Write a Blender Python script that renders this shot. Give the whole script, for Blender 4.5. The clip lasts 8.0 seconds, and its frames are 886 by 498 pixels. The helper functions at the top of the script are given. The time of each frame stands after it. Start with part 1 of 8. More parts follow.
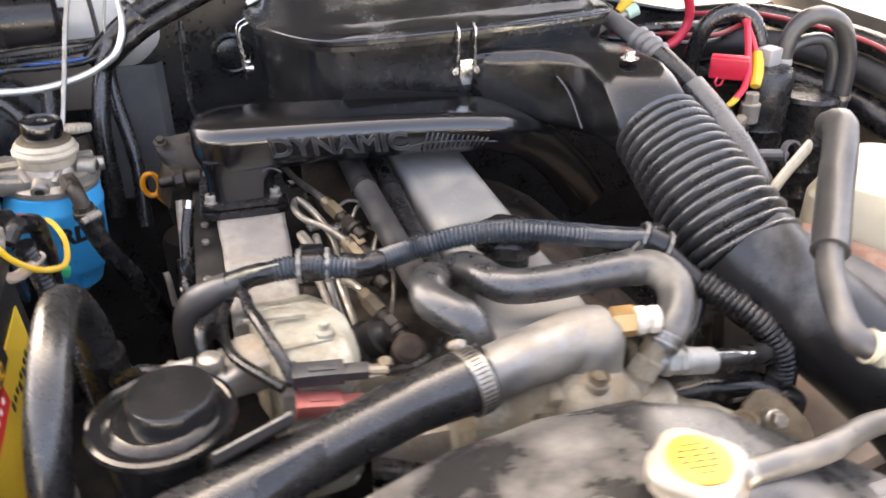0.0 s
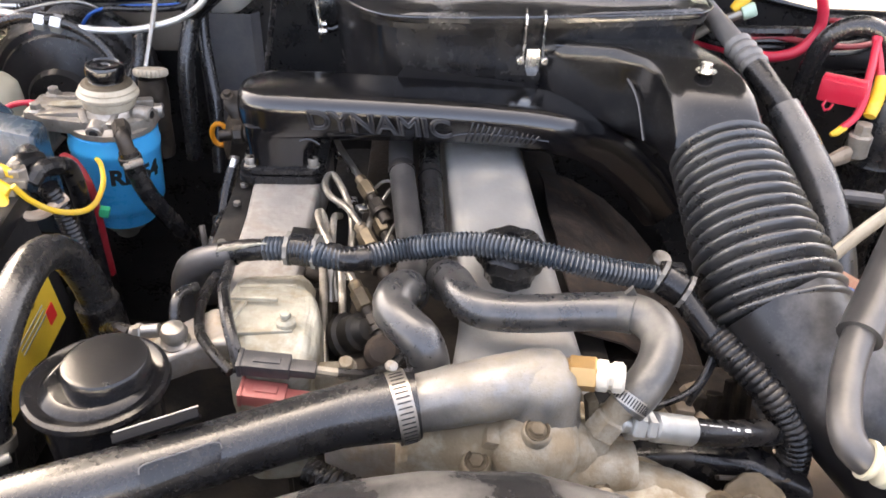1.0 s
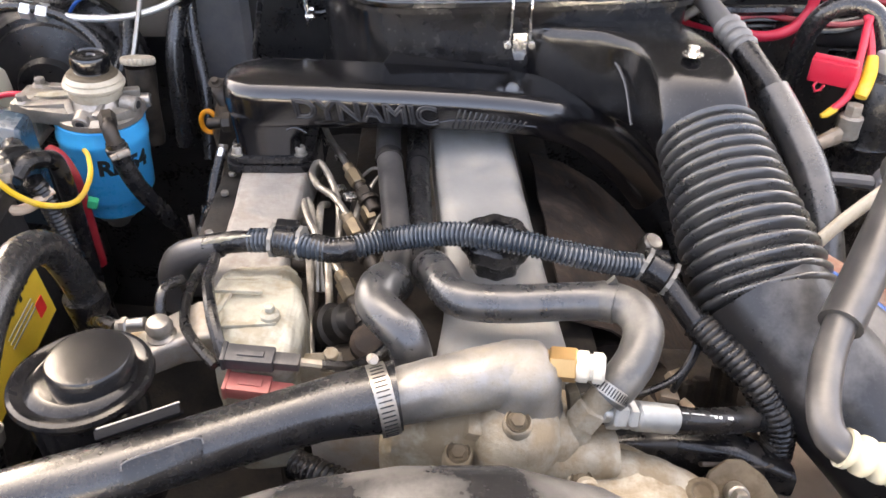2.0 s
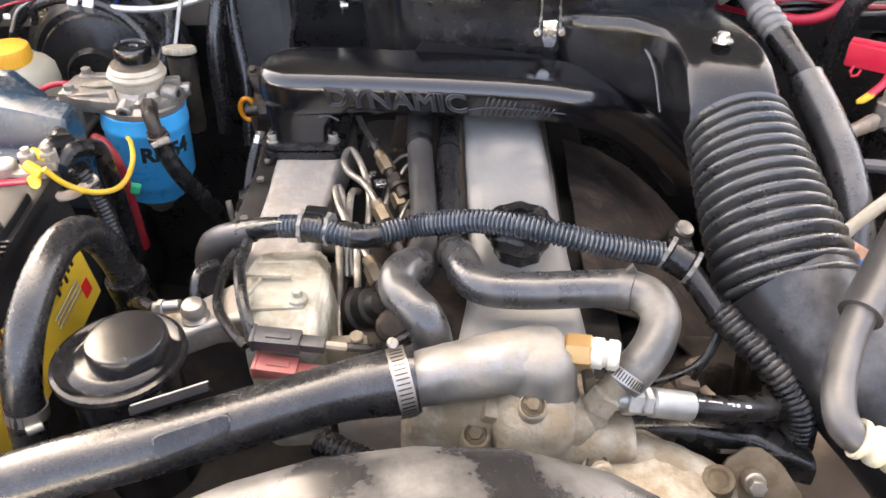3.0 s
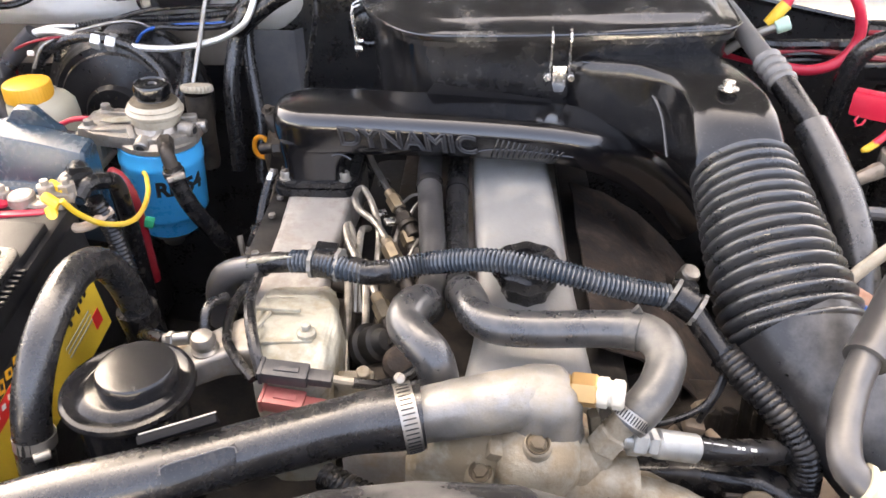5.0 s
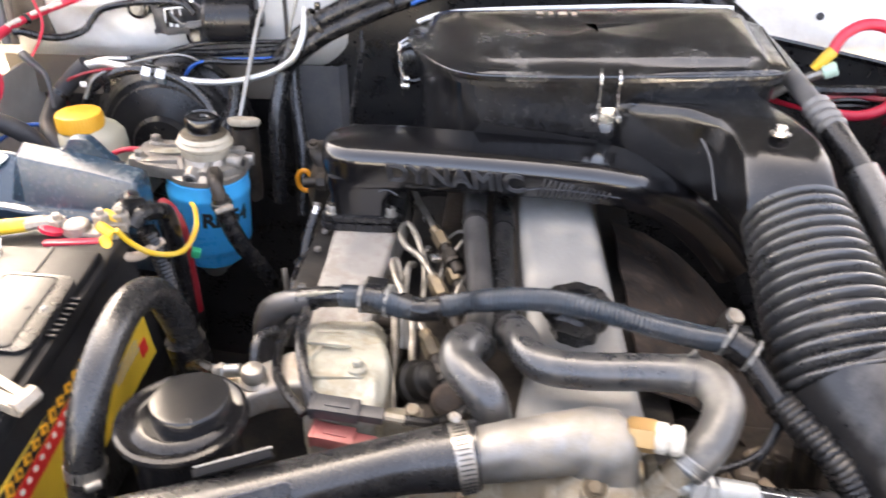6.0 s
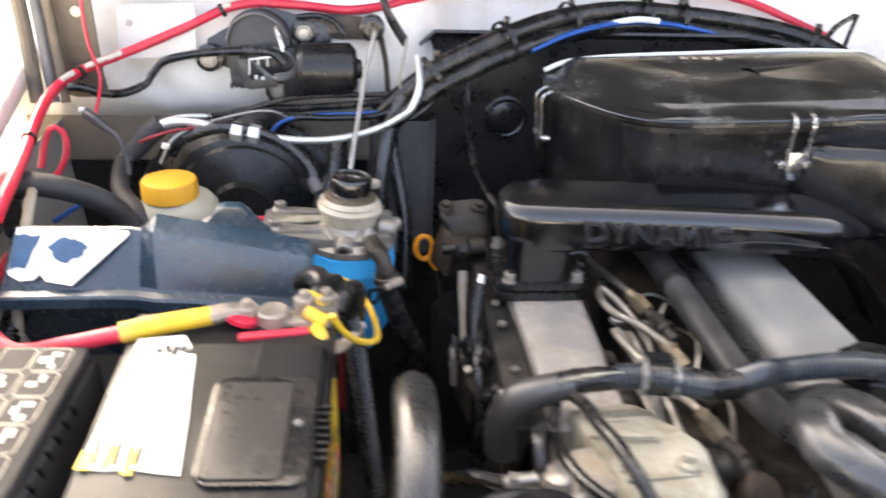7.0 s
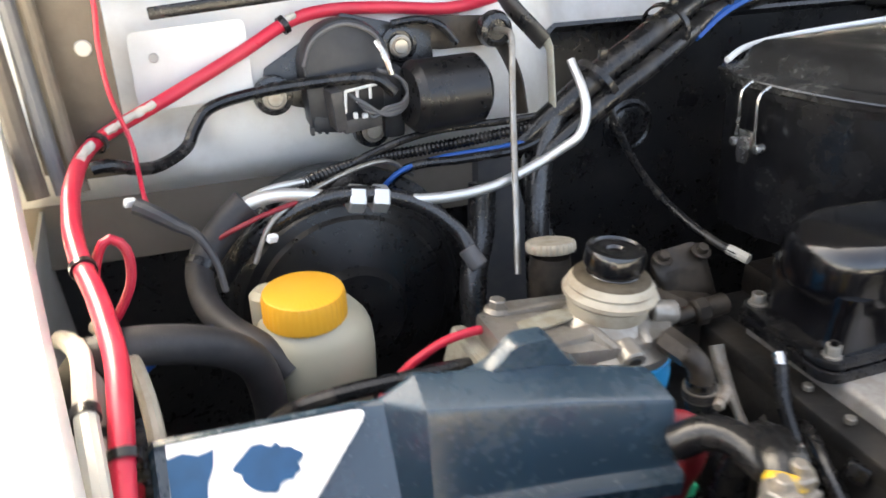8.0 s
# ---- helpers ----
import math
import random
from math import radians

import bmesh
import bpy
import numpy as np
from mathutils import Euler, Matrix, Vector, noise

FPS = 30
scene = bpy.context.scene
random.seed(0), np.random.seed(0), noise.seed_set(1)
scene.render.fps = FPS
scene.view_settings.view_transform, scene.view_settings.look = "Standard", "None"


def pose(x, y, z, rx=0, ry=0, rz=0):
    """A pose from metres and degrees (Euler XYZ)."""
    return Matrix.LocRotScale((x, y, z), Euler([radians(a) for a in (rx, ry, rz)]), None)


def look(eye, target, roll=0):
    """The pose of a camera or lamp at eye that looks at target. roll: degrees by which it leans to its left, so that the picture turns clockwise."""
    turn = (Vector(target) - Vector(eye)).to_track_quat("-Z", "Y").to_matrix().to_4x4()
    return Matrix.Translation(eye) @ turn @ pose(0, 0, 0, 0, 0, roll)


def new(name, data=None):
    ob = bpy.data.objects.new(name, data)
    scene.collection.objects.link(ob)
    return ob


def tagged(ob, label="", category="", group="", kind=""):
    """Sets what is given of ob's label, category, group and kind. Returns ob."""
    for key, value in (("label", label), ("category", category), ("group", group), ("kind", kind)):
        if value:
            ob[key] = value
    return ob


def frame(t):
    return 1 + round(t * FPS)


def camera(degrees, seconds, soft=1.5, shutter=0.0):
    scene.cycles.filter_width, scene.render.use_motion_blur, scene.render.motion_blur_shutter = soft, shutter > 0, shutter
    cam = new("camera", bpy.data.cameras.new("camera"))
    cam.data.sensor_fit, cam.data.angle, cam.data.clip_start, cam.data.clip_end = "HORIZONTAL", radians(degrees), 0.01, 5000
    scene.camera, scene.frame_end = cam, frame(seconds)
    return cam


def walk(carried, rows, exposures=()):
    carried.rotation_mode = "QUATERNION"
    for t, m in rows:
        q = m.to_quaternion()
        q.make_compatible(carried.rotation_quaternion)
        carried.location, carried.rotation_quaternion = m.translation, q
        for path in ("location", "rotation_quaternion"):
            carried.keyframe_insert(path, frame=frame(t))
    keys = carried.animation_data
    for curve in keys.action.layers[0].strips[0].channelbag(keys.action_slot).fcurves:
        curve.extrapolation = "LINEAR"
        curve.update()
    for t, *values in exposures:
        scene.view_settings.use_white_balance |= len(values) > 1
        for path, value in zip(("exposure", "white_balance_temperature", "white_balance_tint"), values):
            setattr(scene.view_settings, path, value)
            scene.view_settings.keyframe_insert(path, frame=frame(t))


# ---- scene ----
cam = camera(58.3, 8.0, soft=1.6, shutter=0.4)
METRES, EYE, TILT, LEAN, TURN = 1.1, 1.40, -30.015, 0.013, -16.098
ROWS = [
    (0.0, 0.0, 0.0, 0.0, 0.0, 0.0, -0.0),
    (0.5, 0.1198, 0.0138, 0.0215, 9.92, -2.6, -8.22),
    (1.0, 0.1296, 0.047, 0.0532, 12.5, -4.54, -8.79),
    (2.5, 0.1556, 0.051, 0.0742, 13.93, -7.01, -7.19),
    (3.0, 0.1649, 0.0436, 0.0748, 16.43, -8.18, -8.0),
    (3.5, 0.1612, 0.0422, 0.0737, 17.16, -7.47, -8.88),
    (4.0, 0.1647, 0.0414, 0.0729, 16.96, -5.87, -8.82),
    (4.5, 0.1659, 0.0386, 0.0703, 16.86, -5.39, -9.05),
    (6.0, 0.14, 0.0268, 0.0703, 18.38, -2.98, -10.39),
    (6.5, 0.0158, 0.0225, 0.0413, 14.63, 2.99, -9.27),
    (7.0, -0.173, 0.0539, 0.0265, 8.71, 3.17, -7.23),
    (7.5, -0.3539, 0.1472, 0.0482, 5.27, 4.39, -3.61),
    (8.0, -0.5006, 0.2656, 0.0959, -3.01, 3.25, 2.59),
]
BETWEEN = [
    (0.2, (0.074, -0.020, 1.415), (0.412, 1.656, 0.378), 1.1),
    (0.7, (0.156, 0.002, 1.420), (0.224, 1.690, 0.349), 2.0),
    (5.8, (0.195, 0.019, 1.456), (0.063, 1.708, 0.393), -0.2),
    (6.2, (0.117, 0.017, 1.458), (-0.038, 1.741, 0.456), -0.2),
    (6.7, (-0.051, 0.066, 1.413), (0.052, 1.852, 0.518), 1.6),
    (7.2, (-0.245, 0.172, 1.389), (-0.007, 1.953, 0.511), 1.7),
    (7.7, (-0.385, 0.346, 1.366), (0.032, 2.076, 0.451), -0.1),
]
POSES = [(t, pose(0, 0, EYE, TILT, LEAN, TURN) @ pose(METRES * x, METRES * y, METRES * z, 90 + pitch, roll, yaw)) for t, x, y, z, yaw, pitch, roll in ROWS]
POSES += [(t, look(eye, target, roll)) for t, eye, target, roll in BETWEEN]
walk(cam, sorted(POSES, key=lambda row: row[0]), exposures=[(0.0, 4.26, 7950, 8), (2.5, 4.39, 8000, 8), (4.5, 4.42, 8000, 8), (5.8, 4.48, 7900, 8), (6.5, 4.13, 7700, 7), (7.0, 4.05, 7700, 6), (7.5, 3.85, 7650, 3), (8.0, 3.81, 7700, 1)])

# ---- light ----
world = bpy.data.worlds.new("sky")
scene.world = world
world.use_nodes = True
_wn = world.node_tree.nodes
_sky = _wn.new("ShaderNodeTexSky")
_sky.sky_type, _sky.sun_disc = "NISHITA", False
_sky.sun_elevation, _sky.sun_rotation = radians(46), radians(-9)
_sky.dust_density, _sky.air_density, _sky.ozone_density = 8.0, 0.35, 0.3
_wn["Background"].inputs["Strength"].default_value = 0.14
world.node_tree.links.new(_sky.outputs["Color"], _wn["Background"].inputs["Color"])
_sun = bpy.data.lights.new("sun", "SUN")
_sun.energy, _sun.angle, _sun.color = 3.0, radians(1.5), (1.0, 0.97, 0.93)
new("sun", _sun).matrix_world = look((-0.60, 3.85, 4.0), (0, 0, 0))


# ---- materials ----
def mat(name, col, rough=0.5, metal=0.0, var=0.18, scale=25.0, bump=0.06, bscale=180.0, coat=0.0,
        dust=None, dust_amount=0.0, dust_scale=18.0, lo=0.44, hi=0.66, fleck=0.0, rvar=0.12, rand=0.0, spec=0.5):
    m = bpy.data.materials.new(name)
    m.use_nodes = True
    n, ln = m.node_tree.nodes, m.node_tree.links
    p = n["Principled BSDF"]
    tc = n.new("ShaderNodeTexCoord")
    big = n.new("ShaderNodeTexNoise")
    big.inputs["Scale"].default_value, big.inputs["Detail"].default_value = scale, 6.0
    fine = n.new("ShaderNodeTexNoise")
    fine.inputs["Scale"].default_value, fine.inputs["Detail"].default_value = bscale, 4.0
    ln.new(tc.outputs["Object"], big.inputs["Vector"])
    ln.new(tc.outputs["Object"], fine.inputs["Vector"])
    ramp = n.new("ShaderNodeMapRange")
    ramp.inputs["From Min"].default_value, ramp.inputs["From Max"].default_value = 0.3, 0.7
    ramp.inputs["To Min"].default_value, ramp.inputs["To Max"].default_value = 1 - var, 1 + var
    ln.new(big.outputs["Fac"], ramp.inputs["Value"])
    mul = n.new("ShaderNodeMixRGB")
    mul.blend_type, mul.inputs["Fac"].default_value = "MULTIPLY", 1.0
    mul.inputs["Color1"].default_value = (*col, 1)
    ln.new(ramp.outputs["Result"], mul.inputs["Color2"])
    out = mul.outputs["Color"]
    if rand:
        info = n.new("ShaderNodeObjectInfo")
        rr = n.new("ShaderNodeMapRange")
        rr.inputs["To Min"].default_value, rr.inputs["To Max"].default_value = 1 - rand, 1 + rand
        ln.new(info.outputs["Random"], rr.inputs["Value"])
        m2 = n.new("ShaderNodeMixRGB")
        m2.blend_type, m2.inputs["Fac"].default_value = "MULTIPLY", 1.0
        ln.new(out, m2.inputs["Color1"])
        ln.new(rr.outputs["Result"], m2.inputs["Color2"])
        out = m2.outputs["Color"]
    rough_base = n.new("ShaderNodeMapRange")
    rough_base.inputs["From Min"].default_value, rough_base.inputs["From Max"].default_value = 0.25, 0.75
    rough_base.inputs["To Min"].default_value = max(0.03, rough - rvar)
    rough_base.inputs["To Max"].default_value = min(1.0, rough + rvar)
    mixn = n.new("ShaderNodeMath")
    mixn.operation = "ADD"
    half = n.new("ShaderNodeMath")
    half.operation, half.inputs[1].default_value = "MULTIPLY", 0.5
    ln.new(big.outputs["Fac"], mixn.inputs[0])
    ln.new(fine.outputs["Fac"], mixn.inputs[1])
    ln.new(mixn.outputs[0], half.inputs[0])
    ln.new(half.outputs[0], rough_base.inputs["Value"])
    rough_out = rough_base.outputs["Result"]
    if dust:
        dn = n.new("ShaderNodeTexNoise")
        dn.inputs["Scale"].default_value, dn.inputs["Detail"].default_value = dust_scale, 8.0
        dn.inputs["Roughness"].default_value = 0.65
        ln.new(tc.outputs["Object"], dn.inputs["Vector"])
        dr = n.new("ShaderNodeMapRange")
        dr.inputs["From Min"].default_value, dr.inputs["From Max"].default_value = lo, hi
        dr.inputs["To Max"].default_value = dust_amount
        ln.new(dn.outputs["Fac"], dr.inputs["Value"])
        cover_fac = dr.outputs["Result"]
        if fleck:
            sp = n.new("ShaderNodeTexNoise")
            sp.inputs["Scale"].default_value, sp.inputs["Detail"].default_value = 850.0, 2.0
            ln.new(tc.outputs["Object"], sp.inputs["Vector"])
            sr = n.new("ShaderNodeMapRange")
            sr.inputs["From Min"].default_value, sr.inputs["From Max"].default_value = 0.67, 0.71
            sr.inputs["To Max"].default_value = fleck
            ln.new(sp.outputs["Fac"], sr.inputs["Value"])
            mx = n.new("ShaderNodeMath")
            mx.operation = "MAXIMUM"
            ln.new(cover_fac, mx.inputs[0])
            ln.new(sr.outputs["Result"], mx.inputs[1])
            cover_fac = mx.outputs[0]
        dm = n.new("ShaderNodeMixRGB")
        ln.new(cover_fac, dm.inputs["Fac"])
        ln.new(out, dm.inputs["Color1"])
        dm.inputs["Color2"].default_value = (*dust, 1)
        out = dm.outputs["Color"]
        rm = n.new("ShaderNodeMath")
        rm.operation, rm.use_clamp = "MULTIPLY_ADD", True
        rm.inputs[1].default_value = 0.5
        ln.new(cover_fac, rm.inputs[0])
        ln.new(rough_out, rm.inputs[2])
        rough_out = rm.outputs[0]
        if metal:
            inv = n.new("ShaderNodeMath")
            inv.operation = "MULTIPLY_ADD"
            inv.inputs[1].default_value, inv.inputs[2].default_value = -metal, metal
            ln.new(dr.outputs["Result"], inv.inputs[0])
            ln.new(inv.outputs[0], p.inputs["Metallic"])
    ln.new(out, p.inputs["Base Color"])
    ln.new(rough_out, p.inputs["Roughness"])
    if not (dust and metal):
        p.inputs["Metallic"].default_value = metal
    p.inputs["Specular IOR Level"].default_value = spec
    if coat:
        p.inputs["Coat Weight"].default_value, p.inputs["Coat Roughness"].default_value = coat, 0.12
    if bump:
        b = n.new("ShaderNodeBump")
        b.inputs["Strength"].default_value, b.inputs["Distance"].default_value = bump, 0.002
        ln.new(fine.outputs["Fac"], b.inputs["Height"])
        ln.new(b.outputs["Normal"], p.inputs["Normal"])
    return m


DUST = (0.34, 0.29, 0.23)
M_WHITE = mat("white_body_paint", (0.80, 0.79, 0.75), 0.35, var=0.05, scale=6, bump=0.02, dust=(0.5, 0.44, 0.36), dust_amount=0.22, dust_scale=7)
M_COWL = mat("grimy_white_paint", (0.80, 0.78, 0.73), 0.36, var=0.06, scale=6, bump=0.03, dust=(0.40, 0.33, 0.25), dust_amount=0.42, dust_scale=11, lo=0.46, hi=0.70, fleck=0.18)
M_BLACKPAINT = mat("black_body_paint", (0.015, 0.015, 0.016), 0.30, var=0.3, bump=0.05, dust=DUST, dust_amount=0.04, dust_scale=30, fleck=0.06, spec=0.7)
M_GLOSSBLACK = mat("glossy_black_plastic", (0.004, 0.004, 0.005), 0.16, var=0.3, scale=14, bump=0.04, dust=(0.18, 0.17, 0.165), dust_amount=0.035, dust_scale=40, lo=0.50, hi=0.66, fleck=0.12, rvar=0.05, spec=0.9)
# strong grey dust smears also paint the lid's pale reflections
M_LIDBLACK = mat("reflection_smeared_plastic", (0.011, 0.011, 0.012), 0.16, var=0.3, scale=10, bump=0.03, dust=(0.20, 0.19, 0.17), dust_amount=0.24, dust_scale=18, lo=0.48, hi=0.64, fleck=0.15, rvar=0.1, spec=1.0)
M_PLASTIC = mat("black_plastic", (0.010, 0.010, 0.011), 0.26, var=0.25, bump=0.05, dust=DUST, dust_amount=0.05, dust_scale=40, lo=0.5, hi=0.62, fleck=0.14)
M_RUBBER = mat("dusty_black_rubber", (0.013, 0.013, 0.014), 0.27, var=0.25, scale=30, bump=0.05, bscale=260, dust=(0.26, 0.24, 0.215), dust_amount=0.05, dust_scale=46, lo=0.46, hi=0.74, fleck=0.2, spec=0.75, rvar=0.05)
M_HOSE = mat("grey_black_rubber_hose", (0.026, 0.027, 0.029), 0.28, var=0.2, bump=0.05, bscale=260, dust=(0.36, 0.325, 0.28), dust_amount=0.16, dust_scale=46, lo=0.46, hi=0.74, fleck=0.2, spec=0.95, rvar=0.05)
M_BELLOWS = mat("bellows_rubber", (0.024, 0.025, 0.027), 0.30, var=0.15, bump=0.05, dust=(0.26, 0.24, 0.22), dust_amount=0.06, dust_scale=40, lo=0.46, hi=0.68, fleck=0.10, spec=0.95)
M_MATTHOSE = mat("matt_black_rubber", (0.030, 0.029, 0.031), 0.52, var=0.2, bump=0.06, dust=(0.20, 0.18, 0.16), dust_amount=0.12, dust_scale=30, fleck=0.12, spec=0.45)
M_PLATE = mat("dull_white_plate", (0.66, 0.66, 0.64), 0.42, var=0.05, scale=14, bump=0.02, dust=(0.50, 0.46, 0.40), dust_amount=0.25, dust_scale=24)
M_BOXBLACK = mat("blotched_black_plastic", (0.008, 0.008, 0.009), 0.17, var=0.4, scale=20, bump=0.05, dust=(0.075, 0.073, 0.072), dust_amount=0.24, dust_scale=16, lo=0.42, hi=0.68, fleck=0.2, rvar=0.10, spec=0.5)
M_LOOM = mat("slate_corrugated_plastic", (0.034, 0.044, 0.056), 0.20, var=0.18, bump=0.02, dust=DUST, dust_amount=0.10, dust_scale=40, spec=0.9)
M_TAPE = mat("black_tape", (0.009, 0.009, 0.010), 0.26, var=0.3, bump=0.14, bscale=90, dust=DUST, dust_amount=0.08, dust_scale=50, lo=0.5, hi=0.64, fleck=0.15)
M_ALU = mat("cast_aluminium", (0.42, 0.39, 0.355), 0.44, 0.5, var=0.16, bump=0.35, bscale=260, dust=(0.34, 0.265, 0.17), dust_amount=0.8, dust_scale=24, lo=0.42, hi=0.60, fleck=0.5)
M_COVER = mat("grey_painted_aluminium", (0.345, 0.345, 0.335), 0.44, 0.40, var=0.14, scale=14, bump=0.16, bscale=240, dust=(0.36, 0.33, 0.27), dust_amount=0.5, dust_scale=22, lo=0.46, hi=0.64, fleck=0.45)
M_PUMP = mat("cream_oxidised_aluminium", (0.38, 0.365, 0.30), 0.5, 0.25, var=0.2, bump=0.3, dust=(0.23, 0.19, 0.12), dust_amount=0.7, dust_scale=34, lo=0.44, hi=0.60, fleck=0.4)
M_INTAKE = mat("stained_aluminium_plate", (0.42, 0.395, 0.365), 0.46, 0.45, var=0.16, bump=0.15, dust=(0.24, 0.20, 0.15), dust_amount=0.6, dust_scale=30, lo=0.48, hi=0.60, fleck=0.4)
M_STEEL = mat("zinc_steel", (0.38, 0.36, 0.325), 0.34, 0.92, var=0.15, bump=0.08, dust=(0.22, 0.18, 0.13), dust_amount=0.5, dust_scale=60, rvar=0.12)
M_CHROME = mat("bright_plated_steel", (0.70, 0.69, 0.67), 0.22, 1.0, var=0.08, bump=0.03, dust=(0.3, 0.26, 0.2), dust_amount=0.2, dust_scale=70)
M_PIPE = mat("bare_aluminium_pipe", (0.72, 0.72, 0.70), 0.42, 0.75, var=0.08, bump=0.04)
M_FILTERHEAD = mat("dirty_die_cast_head", (0.36, 0.335, 0.30), 0.33, 0.7, var=0.25, bump=0.25, dust=(0.15, 0.12, 0.085), dust_amount=0.5, dust_scale=34, lo=0.46, hi=0.62)
M_BLUE = mat("blue_painted_tin", (0.025, 0.42, 0.84), 0.30, var=0.06, bump=0.02, dust=(0.12, 0.32, 0.48), dust_amount=0.2)
M_BLUETANK = mat("blue_grey_plastic", (0.019, 0.041, 0.063), 0.26, var=0.16, scale=14, bump=0.06, dust=(0.24, 0.25, 0.25), dust_amount=0.07, dust_scale=14, lo=0.46, hi=0.66, spec=0.85, fleck=0.04)
M_YELLOW = mat("yellow_plastic", (0.86, 0.42, 0.036), 0.40, var=0.05, bump=0.03, dust=(0.60, 0.38, 0.08), dust_amount=0.15)
M_YSLEEVE = mat("yellow_heat_shrink", (0.74, 0.46, 0.03), 0.45, var=0.10, bump=0.05, dust=(0.55, 0.42, 0.2), dust_amount=0.35, dust_scale=60)
M_ORANGE = mat("orange_plastic", (0.80, 0.30, 0.02), 0.4, var=0.06)
M_RED = mat("red_cable", (0.56, 0.018, 0.050), 0.33, var=0.08, bump=0.03, dust=(0.65, 0.2, 0.2), dust_amount=0.15)
M_REDPLUG = mat("faded_red_plug", (0.38, 0.11, 0.095), 0.5, var=0.12, dust=DUST, dust_amount=0.3)
M_GREYPLUG = mat("grey_plug", (0.10, 0.10, 0.105), 0.5, var=0.12, dust=DUST, dust_amount=0.2)
M_BLUEWIRE = mat("blue_cable", (0.012, 0.085, 0.34), 0.35, var=0.1)
M_GREEN = mat("green_plug", (0.02, 0.35, 0.16), 0.4)
M_CREAM = mat("cream_plastic", (0.45, 0.40, 0.31), 0.45, var=0.12, bump=0.05, dust=(0.25, 0.18, 0.11), dust_amount=0.6, dust_scale=34)
M_BOTTLE = mat("translucent_white_plastic", (0.55, 0.525, 0.46), 0.4, var=0.08, scale=12, bump=0.03, dust=(0.4, 0.33, 0.24), dust_amount=0.25)
M_TANK = mat("aged_ivory_plastic", (0.47, 0.44, 0.33), 0.42, var=0.08, scale=8, bump=0.03, dust=(0.42, 0.36, 0.26), dust_amount=0.3)
M_BRASS = mat("brass", (0.56, 0.36, 0.16), 0.32, 0.9, var=0.12, bump=0.08, dust=(0.35, 0.22, 0.1), dust_amount=0.3)
M_BROWNPIPE = mat("corroded_pipe", (0.36, 0.29, 0.22), 0.55, 0.6, var=0.2, bump=0.3, dust=(0.22, 0.15, 0.1), dust_amount=0.5)
M_RUST = mat("rusty_shield", (0.030, 0.022, 0.018), 0.75, 0.1, var=0.5, scale=30, bump=0.8, bscale=120, dust=(0.105, 0.078, 0.060), dust_amount=0.8, dust_scale=34, lo=0.44, hi=0.62, fleck=0.35)
M_DARK = mat("oily_dark_metal", (0.018, 0.017, 0.016), 0.55, 0.2, var=0.5, bump=0.3, dust=(0.10, 0.08, 0.06), dust_amount=0.5)
M_OILY = mat("oily_brown_metal", (0.048, 0.040, 0.033), 0.42, 0.5, var=0.45, scale=40, bump=0.3, dust=(0.085, 0.064, 0.044), dust_amount=0.6, dust_scale=40)
M_BATT = mat("dusty_black_case", (0.010, 0.010, 0.011), 0.40, var=0.2, bump=0.05, dust=(0.18, 0.174, 0.166), dust_amount=0.09, dust_scale=22, lo=0.42, hi=0.68, fleck=0.25, spec=0.3)
M_PANEL = mat("smoked_panel", (0.040, 0.038, 0.036), 0.30, var=0.15, scale=12, bump=0.01, dust=(0.24, 0.22, 0.19), dust_amount=0.20, dust_scale=20, lo=0.48, hi=0.62, spec=0.25)
M_PAPER = mat("white_label", (0.84, 0.84, 0.82), 0.5, var=0.03, bump=0.01, dust=(0.7, 0.68, 0.62), dust_amount=0.2)
M_LABELYEL = mat("yellow_label", (0.74, 0.50, 0.05), 0.4, var=0.06, dust=(0.5, 0.38, 0.12), dust_amount=0.2)
M_LABELRED = mat("red_label", (0.70, 0.03, 0.03), 0.4, var=0.05)
M_INK = mat("black_ink", (0.015, 0.015, 0.016), 0.5, var=0.1, bump=0)
M_INKGREY = mat("grey_ink", (0.35, 0.34, 0.33), 0.5, var=0.1, bump=0)
# pale noise patches paint sky reflections as well as scuffs and dust
M_SCUFFSHEEN = mat("scuff_and_sky_sheen_plastic", (0.014, 0.014, 0.015), 0.24, var=0.3, scale=14, bump=0.02, dust=(0.20, 0.192, 0.183), dust_amount=0.7, dust_scale=11, lo=0.42, hi=0.64, fleck=0.06)
M_GROUND = mat("pale_grey_concrete", (0.34, 0.325, 0.30), 0.9, var=0.2, scale=3, bump=0.4, bscale=60, dust=(0.26, 0.24, 0.21), dust_amount=0.4, dust_scale=1.2)
M_BOARD = mat("worn_red_brown_bracket", (0.30, 0.15, 0.10), 0.7, 0.2, var=0.3, bump=0.2, dust=(0.55, 0.48, 0.40), dust_amount=0.6, dust_scale=20)
M_SILVER = mat("silver_cap_metal", (0.29, 0.28, 0.26), 0.36, 0.8, var=0.1, bump=0.08, dust=(0.30, 0.26, 0.2), dust_amount=0.4)
M_CASE = mat("blue_black_die_casting", (0.030, 0.032, 0.037), 0.42, 0.2, var=0.2, bump=0.1, dust=DUST, dust_amount=0.05)
# brown stands for painted panels in shadow, with dust over it
M_SHADEBROWN = mat("dusty_shade_brown", (0.11, 0.09, 0.07), 0.75, var=0.25, bump=0.15, dust=(0.24, 0.20, 0.15), dust_amount=0.5, dust_scale=8)
M_LINE = mat("dull_plated_pipe", (0.33, 0.31, 0.275), 0.36, 0.9, var=0.2, bump=0.08, dust=(0.15, 0.12, 0.085), dust_amount=0.55, dust_scale=60, lo=0.44, hi=0.62, fleck=0.3)
